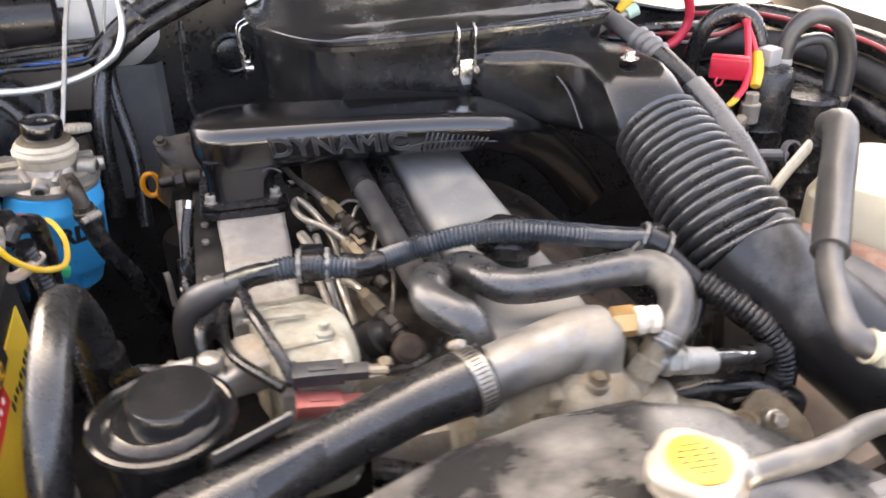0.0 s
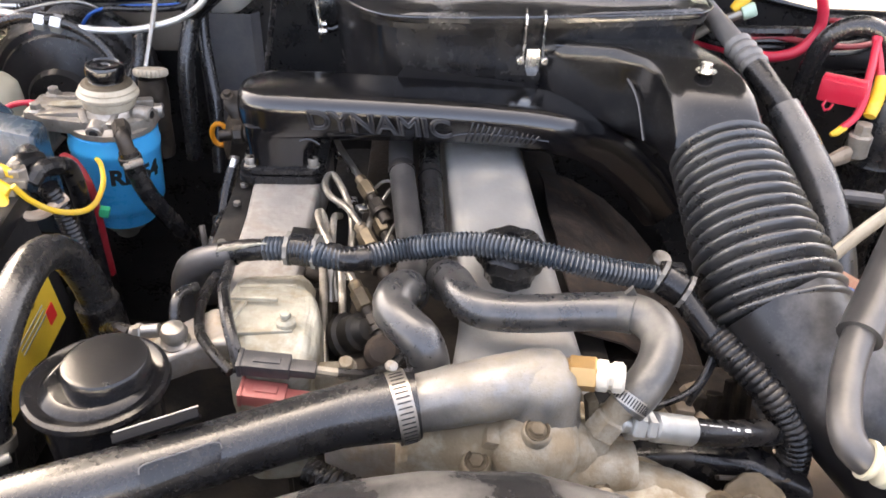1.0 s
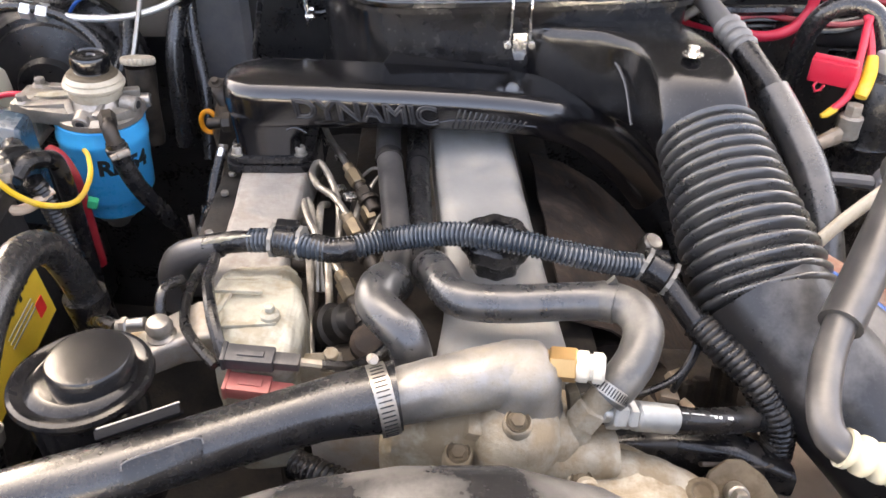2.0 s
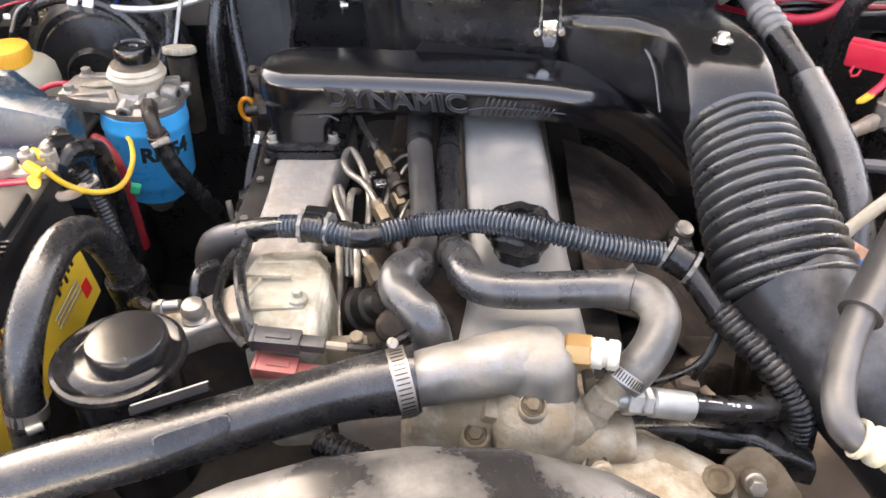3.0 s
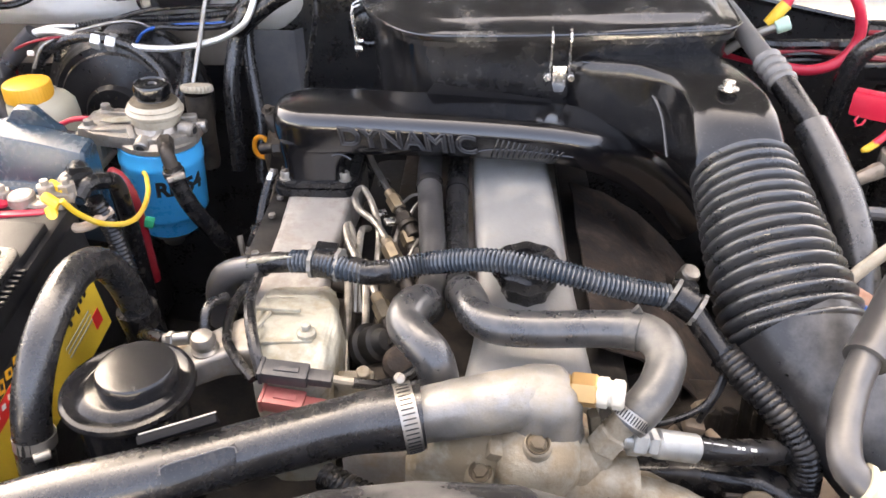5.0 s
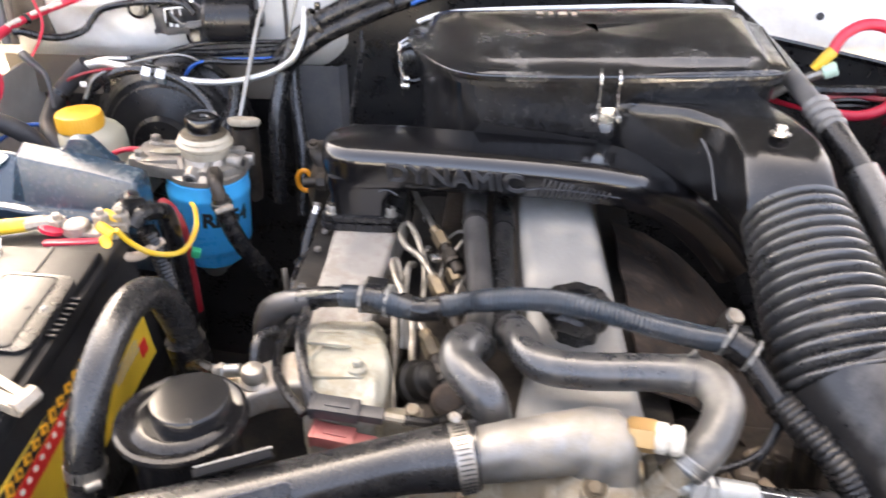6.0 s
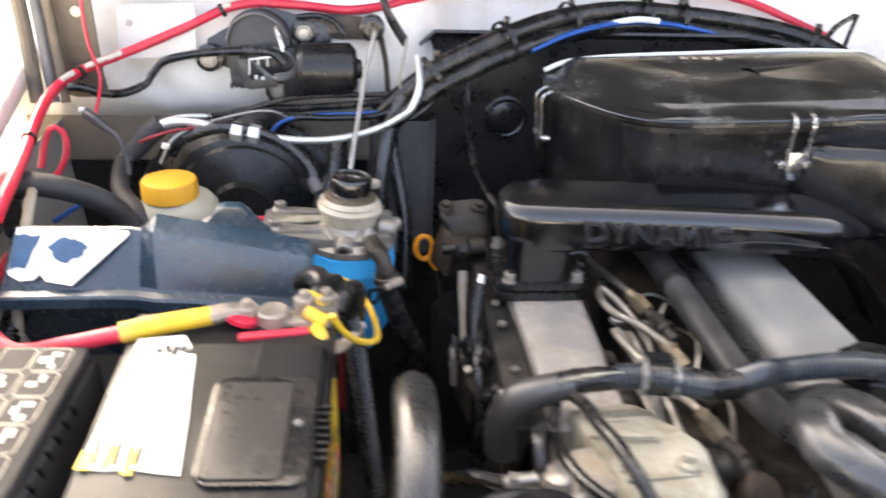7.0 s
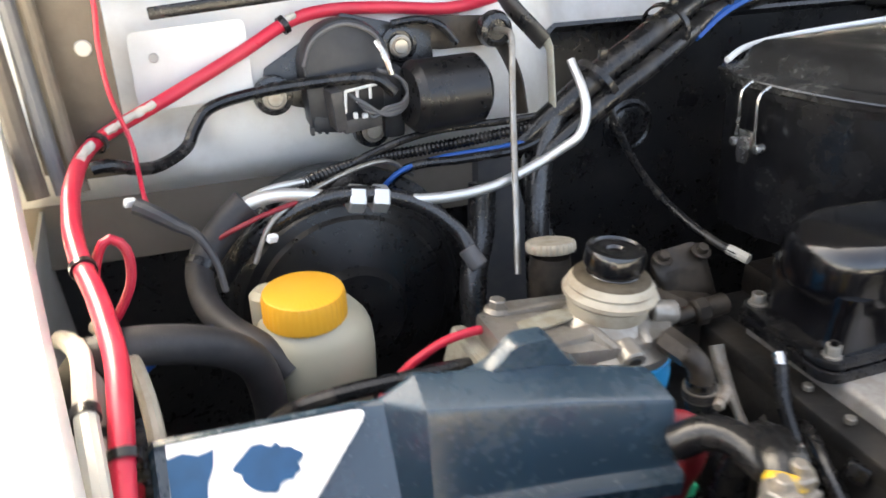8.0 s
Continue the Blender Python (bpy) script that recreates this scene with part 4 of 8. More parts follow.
tube(b, [(-0.020, 0.606, 1.0350), (-0.004, 0.603, 1.0410), (0.010, 0.601, 1.0455), (0.026, 0.598, 1.0490)], [0.0010, 0.0024, 0.0018, 0.0008], 8, 0.003, flat=0.6)
weather(b, 0.0010, 200, 1)
part("torn_tape", b, M_PUMP, loom, "dirty cream torn tape")
b = bm_new()
tube(b, [(0.078, 0.5925, 1.0425), (0.094, 0.587, 1.042), (0.104, 0.5875, 1.0417), (0.114, 0.590, 1.0416)], 0.0110, 14, 0.004)
weather(b, 0.0005, 120, 1)
part("tape_wrap", b, M_TAPE, loom, "shiny black tape wound over the ribs")
b = bm_new()
tube(b, [(0.355, 0.569, 1.039), (0.372, 0.564, 1.031), (0.386, 0.546, 1.018), (0.399, 0.527, 1.006)], 0.0105, 12)
part("taped_run", b, M_TAPE, loom)
b = bm_new()
tube(b, [(0.397, 0.529, 1.009), (0.414, 0.508, 1.001), (0.432, 0.490, 0.989), (0.448, 0.478, 0.971), (0.459, 0.471, 0.950), (0.464, 0.470, 0.915)], 0.0132, 14, wave=(0.0052, 0.0008))
part("wrapped_run", b, M_TAPE, loom, "black tape wound over ribs", angle=60)
for pts in ([(0.399, 0.524, 1.000), (0.393, 0.514, 0.986), (0.380, 0.503, 0.974), (0.356, 0.495, 0.966), (0.325, 0.490, 0.962)],
            [(0.400, 0.522, 0.998), (0.395, 0.514, 0.982), (0.384, 0.506, 0.966), (0.375, 0.500, 0.945)]):
    b = bm_new()
    tube(b, pts, 0.0030, 10)
    part("branch_wire", b, M_TAPE, loom)
for c, ax in (((0.056, 0.601, 1.041), (1, -0.2, 0.0)), ((0.3685, 0.566, 1.034), (0.85, -0.42, -0.35))):
    a = V(ax).normalized()
    b = bm_new()
    rod(b, V(c) - a * 0.010, V(c) + a * 0.010, 0.0140, seg=20, bev=0.1)
    box(b, V(c) + V((0, 0.006, 0.0115)), (0.020, 0.012, 0.009), (0, 6, 0), bev=0.002)
    clip = part("joint_clip", b, M_PLASTIC, loom, "glossy black joint clip")
    for s in (-1, 1):
        b = bm_new()
        lathe(b, [(0.0105, -0.0018), (0.0150, -0.0018), (0.0150, 0.0018), (0.0105, 0.0018)], V(c) + a * s * 0.0122, a, 40, lobes=(10, 0.05))
        part("crimped_ring", b, M_RING, clip, "pale serrated ring")
# wires that leave the conduit over the pump
for k, pts in enumerate(([(-0.016, 0.612, 1.024), (-0.010, 0.605, 1.024), (-0.005, 0.580, 1.032), (-0.003, 0.555, 1.036), (0.002, 0.535, 1.038), (0.009, 0.512, 1.034), (0.017, 0.492, 1.024), (0.022, 0.482, 1.010)],
                         [(-0.018, 0.612, 1.018), (-0.020, 0.607, 1.014), (-0.026, 0.590, 1.010), (-0.027, 0.565, 1.009), (-0.023, 0.540, 1.010), (-0.016, 0.520, 1.012), (0.000, 0.497, 1.012), (0.014, 0.483, 1.008)])):
    b = bm_new()
    tube(b, pts, (0.0050, 0.0045)[k], 10)
    solo("wiring_branch", b, M_PLASTIC, "dark grey sheathed wires over the cream pump", "wire")

# plugs
def plug(name, c, ln, w, h, rot, material, label):
    p = thing(name, (c[0], c[1], c[2] - h / 2), label, "plug")
    m = pose(*c, *rot)
    def put(pname, cc, size, mt, bev=0.0015):
        bb = bm_new()
        box(bb, (0, 0, 0), size, bev=bev)
        bmesh.ops.transform(bb, verts=bb.verts, matrix=m @ Matrix.Translation(cc))
        return part(pname, bb, mt, p)
    put("shell", (-ln * 0.12, 0, 0), (ln * 0.62, w, h), material)
    put("sleeve", (ln * 0.34, 0, -0.001), (ln * 0.34, w * 0.72, h * 0.72), material)
    put("lock_tab", (-ln * 0.10, 0, h * 0.52), (ln * 0.34, w * 0.42, h * 0.18), material, 0.001)
    put("collar", (-ln * 0.44, 0, 0), (ln * 0.06, w * 1.12, h * 1.12), material, 0.001)
    return p


plug("wiring_plug", (0.049, 0.482, 1.016), 0.060, 0.016, 0.0125, (10, 4, -3), M_DARKPLUG, "dark grey rectangular wiring plug on the pump")
plug("wiring_plug", (0.046, 0.474, 0.993), 0.054, 0.017, 0.0125, (8, 6, -4), M_REDPLUG, "faded brick-red wiring plug under the grey one")
b = bm_new()
tube(b, [(0.078, 0.484, 1.010), (0.090, 0.486, 1.006), (0.098, 0.488, 1.003)], 0.0036, 8)
solo("connector_pin", b, M_CREAM, "cream wire sleeve at the plug", "wire")
b = bm_new()
tube(b, [(0.094, 0.487, 1.004), (0.115, 0.492, 0.998), (0.135, 0.505, 0.996), (0.150, 0.525, 0.996)], 0.0045, 8)
solo("sensor_wire", b, M_TAPE, "black wire running from the plug", "wire")

# ---- injector lines ----
lines = thing("injector_pipes", (0.09, 0.66, 0.93), "bundle of bent plated steel injector pipes with brass nuts", "fuel pipe")
for pts in ([(0.056, 0.868, 1.022), (0.065, 0.843, 1.017), (0.079, 0.810, 1.015), (0.093, 0.778, 1.013)],
            [(0.099, 0.686, 1.012), (0.083, 0.717, 1.014), (0.065, 0.736, 1.016), (0.057, 0.755, 1.018), (0.058, 0.773, 1.019), (0.0635, 0.777, 1.019), (0.076, 0.752, 1.014), (0.086, 0.722, 1.005), (0.089, 0.690, 0.994), (0.088, 0.650, 0.972)],
            [(0.078, 0.636, 1.002), (0.071, 0.658, 1.010), (0.063, 0.677, 1.013), (0.0555, 0.703, 1.015), (0.0585, 0.709, 1.014), (0.066, 0.685, 1.006), (0.074, 0.650, 0.994), (0.080, 0.62, 0.97)],
            [(0.074, 0.728, 0.998), (0.071, 0.706, 1.010), (0.0715, 0.680, 1.007), (0.073, 0.650, 0.998), (0.074, 0.62, 0.97)],
            [(0.060, 0.668, 0.998), (0.065, 0.644, 0.992), (0.070, 0.60, 0.977), (0.075, 0.548, 0.958)],
            [(0.079, 0.665, 1.000), (0.083, 0.640, 0.992), (0.088, 0.59, 0.974), (0.092, 0.544, 0.955)],
            [(0.086, 0.635, 1.000), (0.091, 0.622, 1.004), (0.099, 0.604, 1.003)],
            [(0.100, 0.66, 0.945), (0.099, 0.69, 0.965), (0.101, 0.73, 0.978), (0.108, 0.76, 0.990)]):
    b = bm_new()
    tube(b, pts, 0.0037, 10, 0.004)
    part("pipe", b, M_LINE, lines)
for p, q in (((0.090, 0.784, 1.013), (0.104, 0.760, 1.003)), ((0.096, 0.692, 1.011), (0.109, 0.670, 0.999)), ((0.097, 0.608, 1.003), (0.110, 0.585, 0.991)), ((0.110, 0.742, 0.992), (0.120, 0.722, 0.982))):
    p, q = V(p), V(q)
    d = (q - p).normalized()
    b = bm_new()
    rod(b, p, p.lerp(q, 0.45), 0.0062, seg=14, bev=0.3)
    hexa(b, p.lerp(q, 0.35), q, 0.0086)
    nut = part("union_nut", b, M_NUT, lines, "oily brass union nut")
    b = bm_new()
    rod(b, q, q + d * 0.010, 0.0060)
    hexa(b, q + d * 0.008, q + d * 0.020, 0.0095)
    rod(b, q + d * 0.018, q + d * 0.040, 0.0078, seg=12)
    part("injector", b, M_OILY, nut)
    b = bm_new()
    band(b, q + d * 0.024, d, 0.0078, 0.005, 0.003)
    part("leak_off_ring", b, M_OILY, nut)
for pts in ([(0.112, 0.75, 0.994), (0.125, 0.768, 1.008), (0.140, 0.772, 1.000), (0.150, 0.79, 0.985)], [(0.116, 0.66, 0.99), (0.128, 0.69, 1.006), (0.136, 0.72, 1.000), (0.132, 0.75, 0.99)], [(0.116, 0.575, 0.98), (0.128, 0.61, 0.996), (0.136, 0.65, 0.992), (0.134, 0.68, 0.98)], [(0.100, 0.80, 0.985), (0.118, 0.80, 1.000), (0.140, 0.795, 0.995)]):
    b = bm_new()
    tube(b, pts, 0.0020, 6, 0.005)
    part("return_pipe", b, M_LINE, lines)
# small chrome blocks, added to make the glints between the pipes
for x, y, z in ((0.064, 0.852, 1.004), (0.080, 0.822, 1.002), (0.096, 0.742, 0.999), (0.074, 0.757, 0.996), (0.082, 0.772, 0.99)):
    b = bm_new()
    box(b, (x, y, z), (0.013, 0.009, 0.006), (20, 10, 30), bev=0.0015)
    part("pipe_clip", b, M_CHROME, lines)
# oily castings between the injectors and the pump
b = bm_new()
box(b, (0.086, 0.512, 0.974), (0.042, 0.018, 0.026), (0, 0, 4), bev=0.003)
rod(b, (0.098, 0.515, 0.984), (0.098, 0.512, 0.994), 0.006, seg=12)
weather(b, 0.0008, 90, 1)
solo("tan_bracket", b, M_ALUDIRT, "mud-coloured casting under the sensor wire", "bracket")
b = bm_new()
lathe(b, [(0.012, 0), (0.020, 0.002), (0.021, 0.010), (0.017, 0.012), (0.017, 0.024), (0.013, 0.026), (0.010, 0.034), (0.004, 0.036)], (0.088, 0.575, 0.965), (0.6, -0.3, 0.5), 28)
solo("delivery_valve", b, M_DARK, "oily dark brown delivery valve beside the pump", "valve")
b = bm_new()
lathe(b, [(0.010, 0), (0.015, 0.002), (0.015, 0.014), (0.011, 0.018), (0.004, 0.019)], (0.124, 0.548, 0.968), (0.1, -0.5, 0.8), 20)
solo("sender_cap", b, M_RUST, "rusty brown sender cap beside the bypass hose", "fitting")

# ---- coolant hoses ----
def hose(name, pts, r, material, label, seg=18, step=0.005, **kw):
    bb = bm_new()
    tube(bb, pts, r, seg, step, **kw)
    return solo(name, bb, material, label, "hose")


hose("heater_hose", [(0.133, 0.88, 1.022), (0.134, 0.81, 1.024), (0.139, 0.75, 1.018), (0.145, 0.69, 1.010), (0.149, 0.64, 1.006), (0.150, 0.59, 1.012), (0.148, 0.55, 1.030)], 0.0135, M_GREYHOSE, "dusty grey-black heater hose along the engine")
hose("heater_hose", [(0.166, 0.88, 1.014), (0.166, 0.81, 1.014), (0.168, 0.74, 1.006), (0.170, 0.68, 1.002), (0.172, 0.62, 1.004), (0.176, 0.58, 1.018)], 0.0120, M_RUBBER, "dark heater hose beside the valve cover")
hose("bypass_hose", [(0.149, 0.560, 1.026), (0.146, 0.540, 1.046), (0.138, 0.522, 1.053), (0.137, 0.506, 1.050), (0.147, 0.492, 1.047), (0.159, 0.481, 1.040), (0.165, 0.473, 1.018), (0.165, 0.468, 0.985)], 0.0160, M_HOSE, "dusty black S-shaped rubber bypass hose")
hose("coolant_hose", [(0.176, 0.600, 1.010), (0.180, 0.575, 1.033), (0.186, 0.545, 1.046), (0.192, 0.524, 1.048), (0.207, 0.511, 1.048), (0.238, 0.5075, 1.048), (0.282, 0.509, 1.049), (0.311, 0.507, 1.051)],
     0.0150, M_HOSE, "grey dusty coolant hose bending over the valve cover")
for nm, c, ax, r in (("heater_hose", (0.136, 0.782, 1.0215), (0.07, -1, -0.1), 0.0136), ("heater_hose.001", (0.1665, 0.79, 1.0125), (0.03, -1, -0.1), 0.0121)):
    b = bm_new()
    band(b, c, ax, r, 0.010, 0.0012)
    part("collar", b, M_TAPE, bpy.data.objects[nm])
BYP = bpy.data.objects["bypass_hose"]
b = bm_new()
band(b, (0.1655, 0.4705, 1.000), (0.0, 0.1, 1), 0.0162, 0.009, 0.0014)
part("clamp", b, M_STEEL, BYP)
COOL = bpy.data.objects["coolant_hose"]
b = bm_new()
tube(b, [(0.306, 0.508, 1.0505), (0.316, 0.506, 1.0515), (0.329, 0.497, 1.052), (0.3355, 0.479, 1.048), (0.328, 0.458, 1.039), (0.315, 0.444, 1.029), (0.305, 0.4395, 1.019)], 0.0151, 20, 0.004)
part("bend", b, M_DUSTHOSE, COOL, "tan dusty bend")
b = bm_new()
prism(b, [(-0.006, 0), (0.006, 0), (0, 0.012)], (0.316, 0.512, 1.0645), (1, 0, 0), (0, -0.3, 1), 0.004, 0.0008)
part("mould_tab", b, M_DUSTHOSE, COOL)
b = bm_new()
tube(b, [(0.308, 0.5075, 1.0508), (0.314, 0.5060, 1.0513), (0.320, 0.5030, 1.0518)], 0.0160, 18)
part("moulded_collar", b, M_DUSTHOSE, COOL)

# ---- thermostat housing ----
th = thing("thermostat_housing", (0.25, 0.44, 0.90), "cast aluminium thermostat housing, dusty and stained", "thermostat housing")
b = bm_new()
tube(b, [(0.135, 0.424, 1.026), (0.16, 0.430, 1.030), (0.20, 0.438, 1.034), (0.235, 0.444, 1.037), (0.256, 0.446, 1.038), (0.262, 0.447, 1.038)], [0.0195, 0.0205, 0.0225, 0.0235, 0.0215, 0.015], 24, 0.004)
weather(b, 0.0006, 90, 1)
part("outlet_neck", b, M_NECK, th)
b = bm_new()
lathe(b, [(0.040, 0.0), (0.0365, 0.010), (0.0315, 0.022), (0.0285, 0.036), (0.0272, 0.050), (0.0255, 0.061), (0.0205, 0.070), (0.012, 0.0755), (0.004, 0.077)], (0.2430, 0.447, 0.982), (0.03, -0.10, 1), 36)
weather(b, 0.0005, 80, 1)
part("dome", b, M_NECK, th, angle=60)
b = bm_new()
prism(b, [(-0.058, -0.012), (-0.04, -0.022), (0.03, -0.026), (0.048, -0.02), (0.054, 0.0), (0.045, 0.016), (0.0, 0.024), (-0.046, 0.018)], (0.248, 0.446, 0.972), (1, 0, 0.05), (0, 1, -0.25), 0.014, 0.003)
weather(b, 0.0006, 90, 1)
part("flange", b, M_ALUDIRT, th)
b = bm_new()
loft(b, [section((x, y, z), d, h, 0.018, (0, 1, -0.1), (0, 0.1, 1), 6) for x, y, z, d, h in ((0.140, 0.455, 0.955, 0.04, 0.04), (0.150, 0.454, 0.958, 0.060, 0.064), (0.170, 0.453, 0.964, 0.068, 0.080), (0.20, 0.452, 0.968, 0.074, 0.088), (0.24, 0.450, 0.968, 0.080, 0.090), (0.275, 0.450, 0.962, 0.072, 0.076), (0.298, 0.450, 0.958, 0.05, 0.05))])
weather(b, 0.0016, 60, 1)
part("body", b, M_ALUDIRT, th)
b = bm_new()
lathe(b, [(0.0225, 0), (0.0215, 0.020), (0.0205, 0.050), (0.0200, 0.062), (0.0185, 0.065), (0.004, 0.0655)], (0.252, 0.430, 0.962), (1, 0.07, 0.03), 28)
weather(b, 0.0006, 70, 1)
part("side_boss", b, M_ALUDIRT, th)
b = bm_new()
lathe(b, [(0.0195, -0.012), (0.0165, -0.004), (0.0135, 0.002), (0.0118, 0.007)], (0.279, 0.434, 0.976), (0.35, 0.02, 1), 24)
part("spigot_root", b, M_MUD, th, "rust-brown flared root")
b = bm_new()
lathe(b, [(0.035, 0), (0.0335, 0.012), (0.0295, 0.024), (0.0225, 0.033), (0.0125, 0.0392), (0.003, 0.041)], (0.240, 0.432, 0.985), (0.0, -0.3, 1), 32)
weather(b, 0.0007, 70, 1)
part("skirt", b, M_ALUDIRT, th, "tan dusty cast skirt", angle=60)
# each bolt sits on a cast boss that flares into the housing
for foot, p, flare in (((0.238, 0.424, 0.985), (0.238, 0.411, 1.024), 1.15), ((0.198, 0.425, 0.950), (0.198, 0.412, 0.991), 1.25), ((0.288, 0.420, 0.930), (0.288, 0.407, 0.964), 1.1)):
    up = (V(p) - V(foot)).normalized()
    b = bm_new()
    lathe(b, [(0.0102 * flare, -0.034), (0.0102 * (0.25 + 0.75 * flare), -0.024), (0.0102 * (0.5 + 0.5 * flare), -0.014), (0.0102 * (0.8 + 0.2 * flare), -0.005), (0.0100, -0.0012), (0.0090, 0.0), (0.002, 0.0)], p, up, 28)
    weather(b, 0.0005, 90, 1)
    boss = part("bolt_boss", b, M_ALUDIRT, th)
    b = bm_new()
    rod(b, V(p) - up * 0.001, V(p) + up * 0.0012, 0.0086, seg=20, bev=0.3)
    hexa(b, V(p) + up * 0.001, V(p) + up * 0.0036, 0.0058)
    weather(b, 0.0006, 220, 1)
    part("flange_bolt", b, M_MUD, boss)
b = bm_new()
prism(b, [(-0.020, 0.026), (0.022, 0.030), (0.018, -0.004), (0.004, -0.030), (-0.012, -0.028), (-0.022, 0.0)], (0.218, 0.437, 0.985), (0.95, 0, -0.3), (0.25, -0.35, 0.9), 0.016, 0.005)
weather(b, 0.0008, 70, 1)
part("web", b, M_ALUDIRT, th)
b = bm_new()
prism(b, [(-0.004, 0.024), (0.004, 0.024), (0.007, -0.022), (-0.007, -0.022)], (0.284, 0.449, 1.002), (0.9, 0.2, 0.3), (-0.25, -0.1, 1), 0.010, 0.002)
part("web", b, M_MUD, th)
b = bm_new()
tube(b, [(0.278, 0.436, 0.972), (0.287, 0.436, 0.994), (0.297, 0.438, 1.010), (0.305, 0.440, 1.024)], 0.0108, 16)
hexa(b, (0.288, 0.436, 0.995), (0.297, 0.438, 1.011), 0.0135)
part("hose_spigot", b, M_ALUDIRT, th, "dirty hexagonal pipe stub")
b = bm_new()
rod(b, (0.255, 0.446, 1.044), (0.264, 0.445, 1.046), 0.010)
hexa(b, (0.262, 0.445, 1.0455), (0.281, 0.441, 1.047), 0.0125)
sender = part("temperature_sender", b, M_BRASS, th, "brass temperature sender")
b = bm_new()
lathe(b, [(0.0105, 0), (0.0115, 0.002), (0.0115, 0.008), (0.0095, 0.009), (0.0095, 0.011), (0.0112, 0.012), (0.0112, 0.018), (0.009, 0.020)], (0.280, 0.441, 1.047), (0.97, -0.2, 0.03), 10)
part("sender_plug", b, M_BOTTLE, sender, "off-white plastic plug")
worm_clamp((0.3065, 0.441, 1.0245), (0.6, 0.45, 0.75), 0.0153, (-0.5, 0.8, 0.1), "plated worm clamp on the coolant hose", 0.009)
# lower castings around the water pump
b = bm_new()
loft(b, [section(c, w, h, 0.022, (0, 1, 0), (0.3, 0, 1), 6) for c, w, h in (((0.20, 0.43, 0.905), 0.09, 0.07), ((0.27, 0.418, 0.915), 0.10, 0.085), ((0.32, 0.408, 0.918), 0.10, 0.085), ((0.355, 0.400, 0.908), 0.095, 0.080), ((0.385, 0.392, 0.893), 0.085, 0.070), ((0.405, 0.386, 0.880), 0.06, 0.05))])
weather(b, 0.0022, 40, 2)
solo("water_pump", b, M_ALUDIRT, "stained cast aluminium water pump", "pump")
lug = thing("alternator_lug", (0.41, 0.43, 0.88), "brown mud-stained aluminium mounting lug with a bolt", "bracket")
b = bm_new()
lathe(b, [(0.012, 0), (0.0130, 0.004), (0.0130, 0.050), (0.0122, 0.054), (0.0085, 0.0548), (0.0065, 0.0530), (0.002, 0.0530)], (0.384, 0.420, 0.892), (-0.05, -0.16, 1), 24)
weather(b, 0.0006, 90, 1)
part("round_boss", b, M_MUD, lug)
b = bm_new()
prism(b, [(-0.034, -0.050), (-0.030, -0.014), (-0.020, 0.006), (-0.006, 0.017), (0.006, 0.018), (0.020, 0.008), (0.034, -0.012), (0.040, -0.050)], (0.414, 0.430, 0.934), (1, -0.15, 0), (0, 0.75, 0.8), 0.007, 0.0025)
weather(b, 0.0006, 90, 1)
part("arched_plate", b, M_MUD, lug)
b = bm_new()
rod(b, (0.410, 0.421, 0.934), (0.409, 0.409, 0.942), 0.0085, seg=16)
hexa(b, (0.409, 0.410, 0.941), (0.408, 0.401, 0.947), 0.0066)
part("bolt", b, M_LINE, lug)
b = bm_new()
tube(b, [(0.31, 0.43, 0.950), (0.345, 0.428, 0.940), (0.375, 0.424, 0.925), (0.405, 0.42, 0.900)], 0.018, 16)
weather(b, 0.001, 60, 1)
part("casting_arm", b, M_ALUDIRT, lug)
b = bm_new()
rod(b, (0.291, 0.405, 0.960), (0.291, 0.397, 0.964), 0.0095, seg=18)
hexa(b, (0.291, 0.398, 0.9635), (0.291, 0.392, 0.9665), 0.0060)
part("bolt", b, M_ALUDIRT, lug)
ba = thing("bracket_arm", (0.40, 0.465, 0.90), "black pressed steel bracket under the pipe", "bracket")
b = bm_new()
loft(b, [section(c, w, h, 0.01, (0, 1, 0), (0, 0, 1), 4) for c, w, h in (((0.32, 0.475, 0.925), 0.03, 0.03), ((0.37, 0.468, 0.930), 0.034, 0.045), ((0.42, 0.462, 0.925), 0.034, 0.045), ((0.47, 0.455, 0.910), 0.03, 0.03))])
weather(b, 0.0006, 60, 1)
part("arm", b, M_TAPE, ba)
b = bm_new()
box(b, (0.420, 0.4455, 0.934), (0.062, 0.004, 0.008), (40, 9, 5), bev=0.002)
part("slot", b, M_OILY, ba, "rust-brown slot in the bracket")
alt = thing("alternator", (0.40, 0.56, 0.70), "oily brown alternator deep under the hoses", "alternator")
b = bm_new()
box(b, (0.40, 0.56, 0.80), (0.16, 0.16, 0.18), bev=0.03, seg=3)
weather(b, 0.006, 30, 2)
part("body", b, M_OILY, alt)
for k in range(6):
    b = bm_new()
    rod(b, (0.36 + 0.02 * k, 0.50 + 0.012 * k, 0.885), (0.37 + 0.018 * k, 0.515 + 0.012 * k, 0.925 + 0.004 * (k % 3)), 0.006 + 0.002 * (k % 2), seg=8)
    part("stud", b, M_OILY, alt)
terms = thing("terminal_cluster", (0.378, 0.50, 0.94), "corroded metal terminals in the gap", "terminal")
for k, (x, y, z) in enumerate(((0.375, 0.50, 0.955), (0.385, 0.515, 0.962), (0.36, 0.495, 0.948), (0.392, 0.49, 0.95))):
    b = bm_new()
    box(b, (x, y, z), (0.018, 0.012, 0.008), (20 * k, 15, 35 * k), bev=0.002)
    part("terminal", b, M_BROWNPIPE, terms)

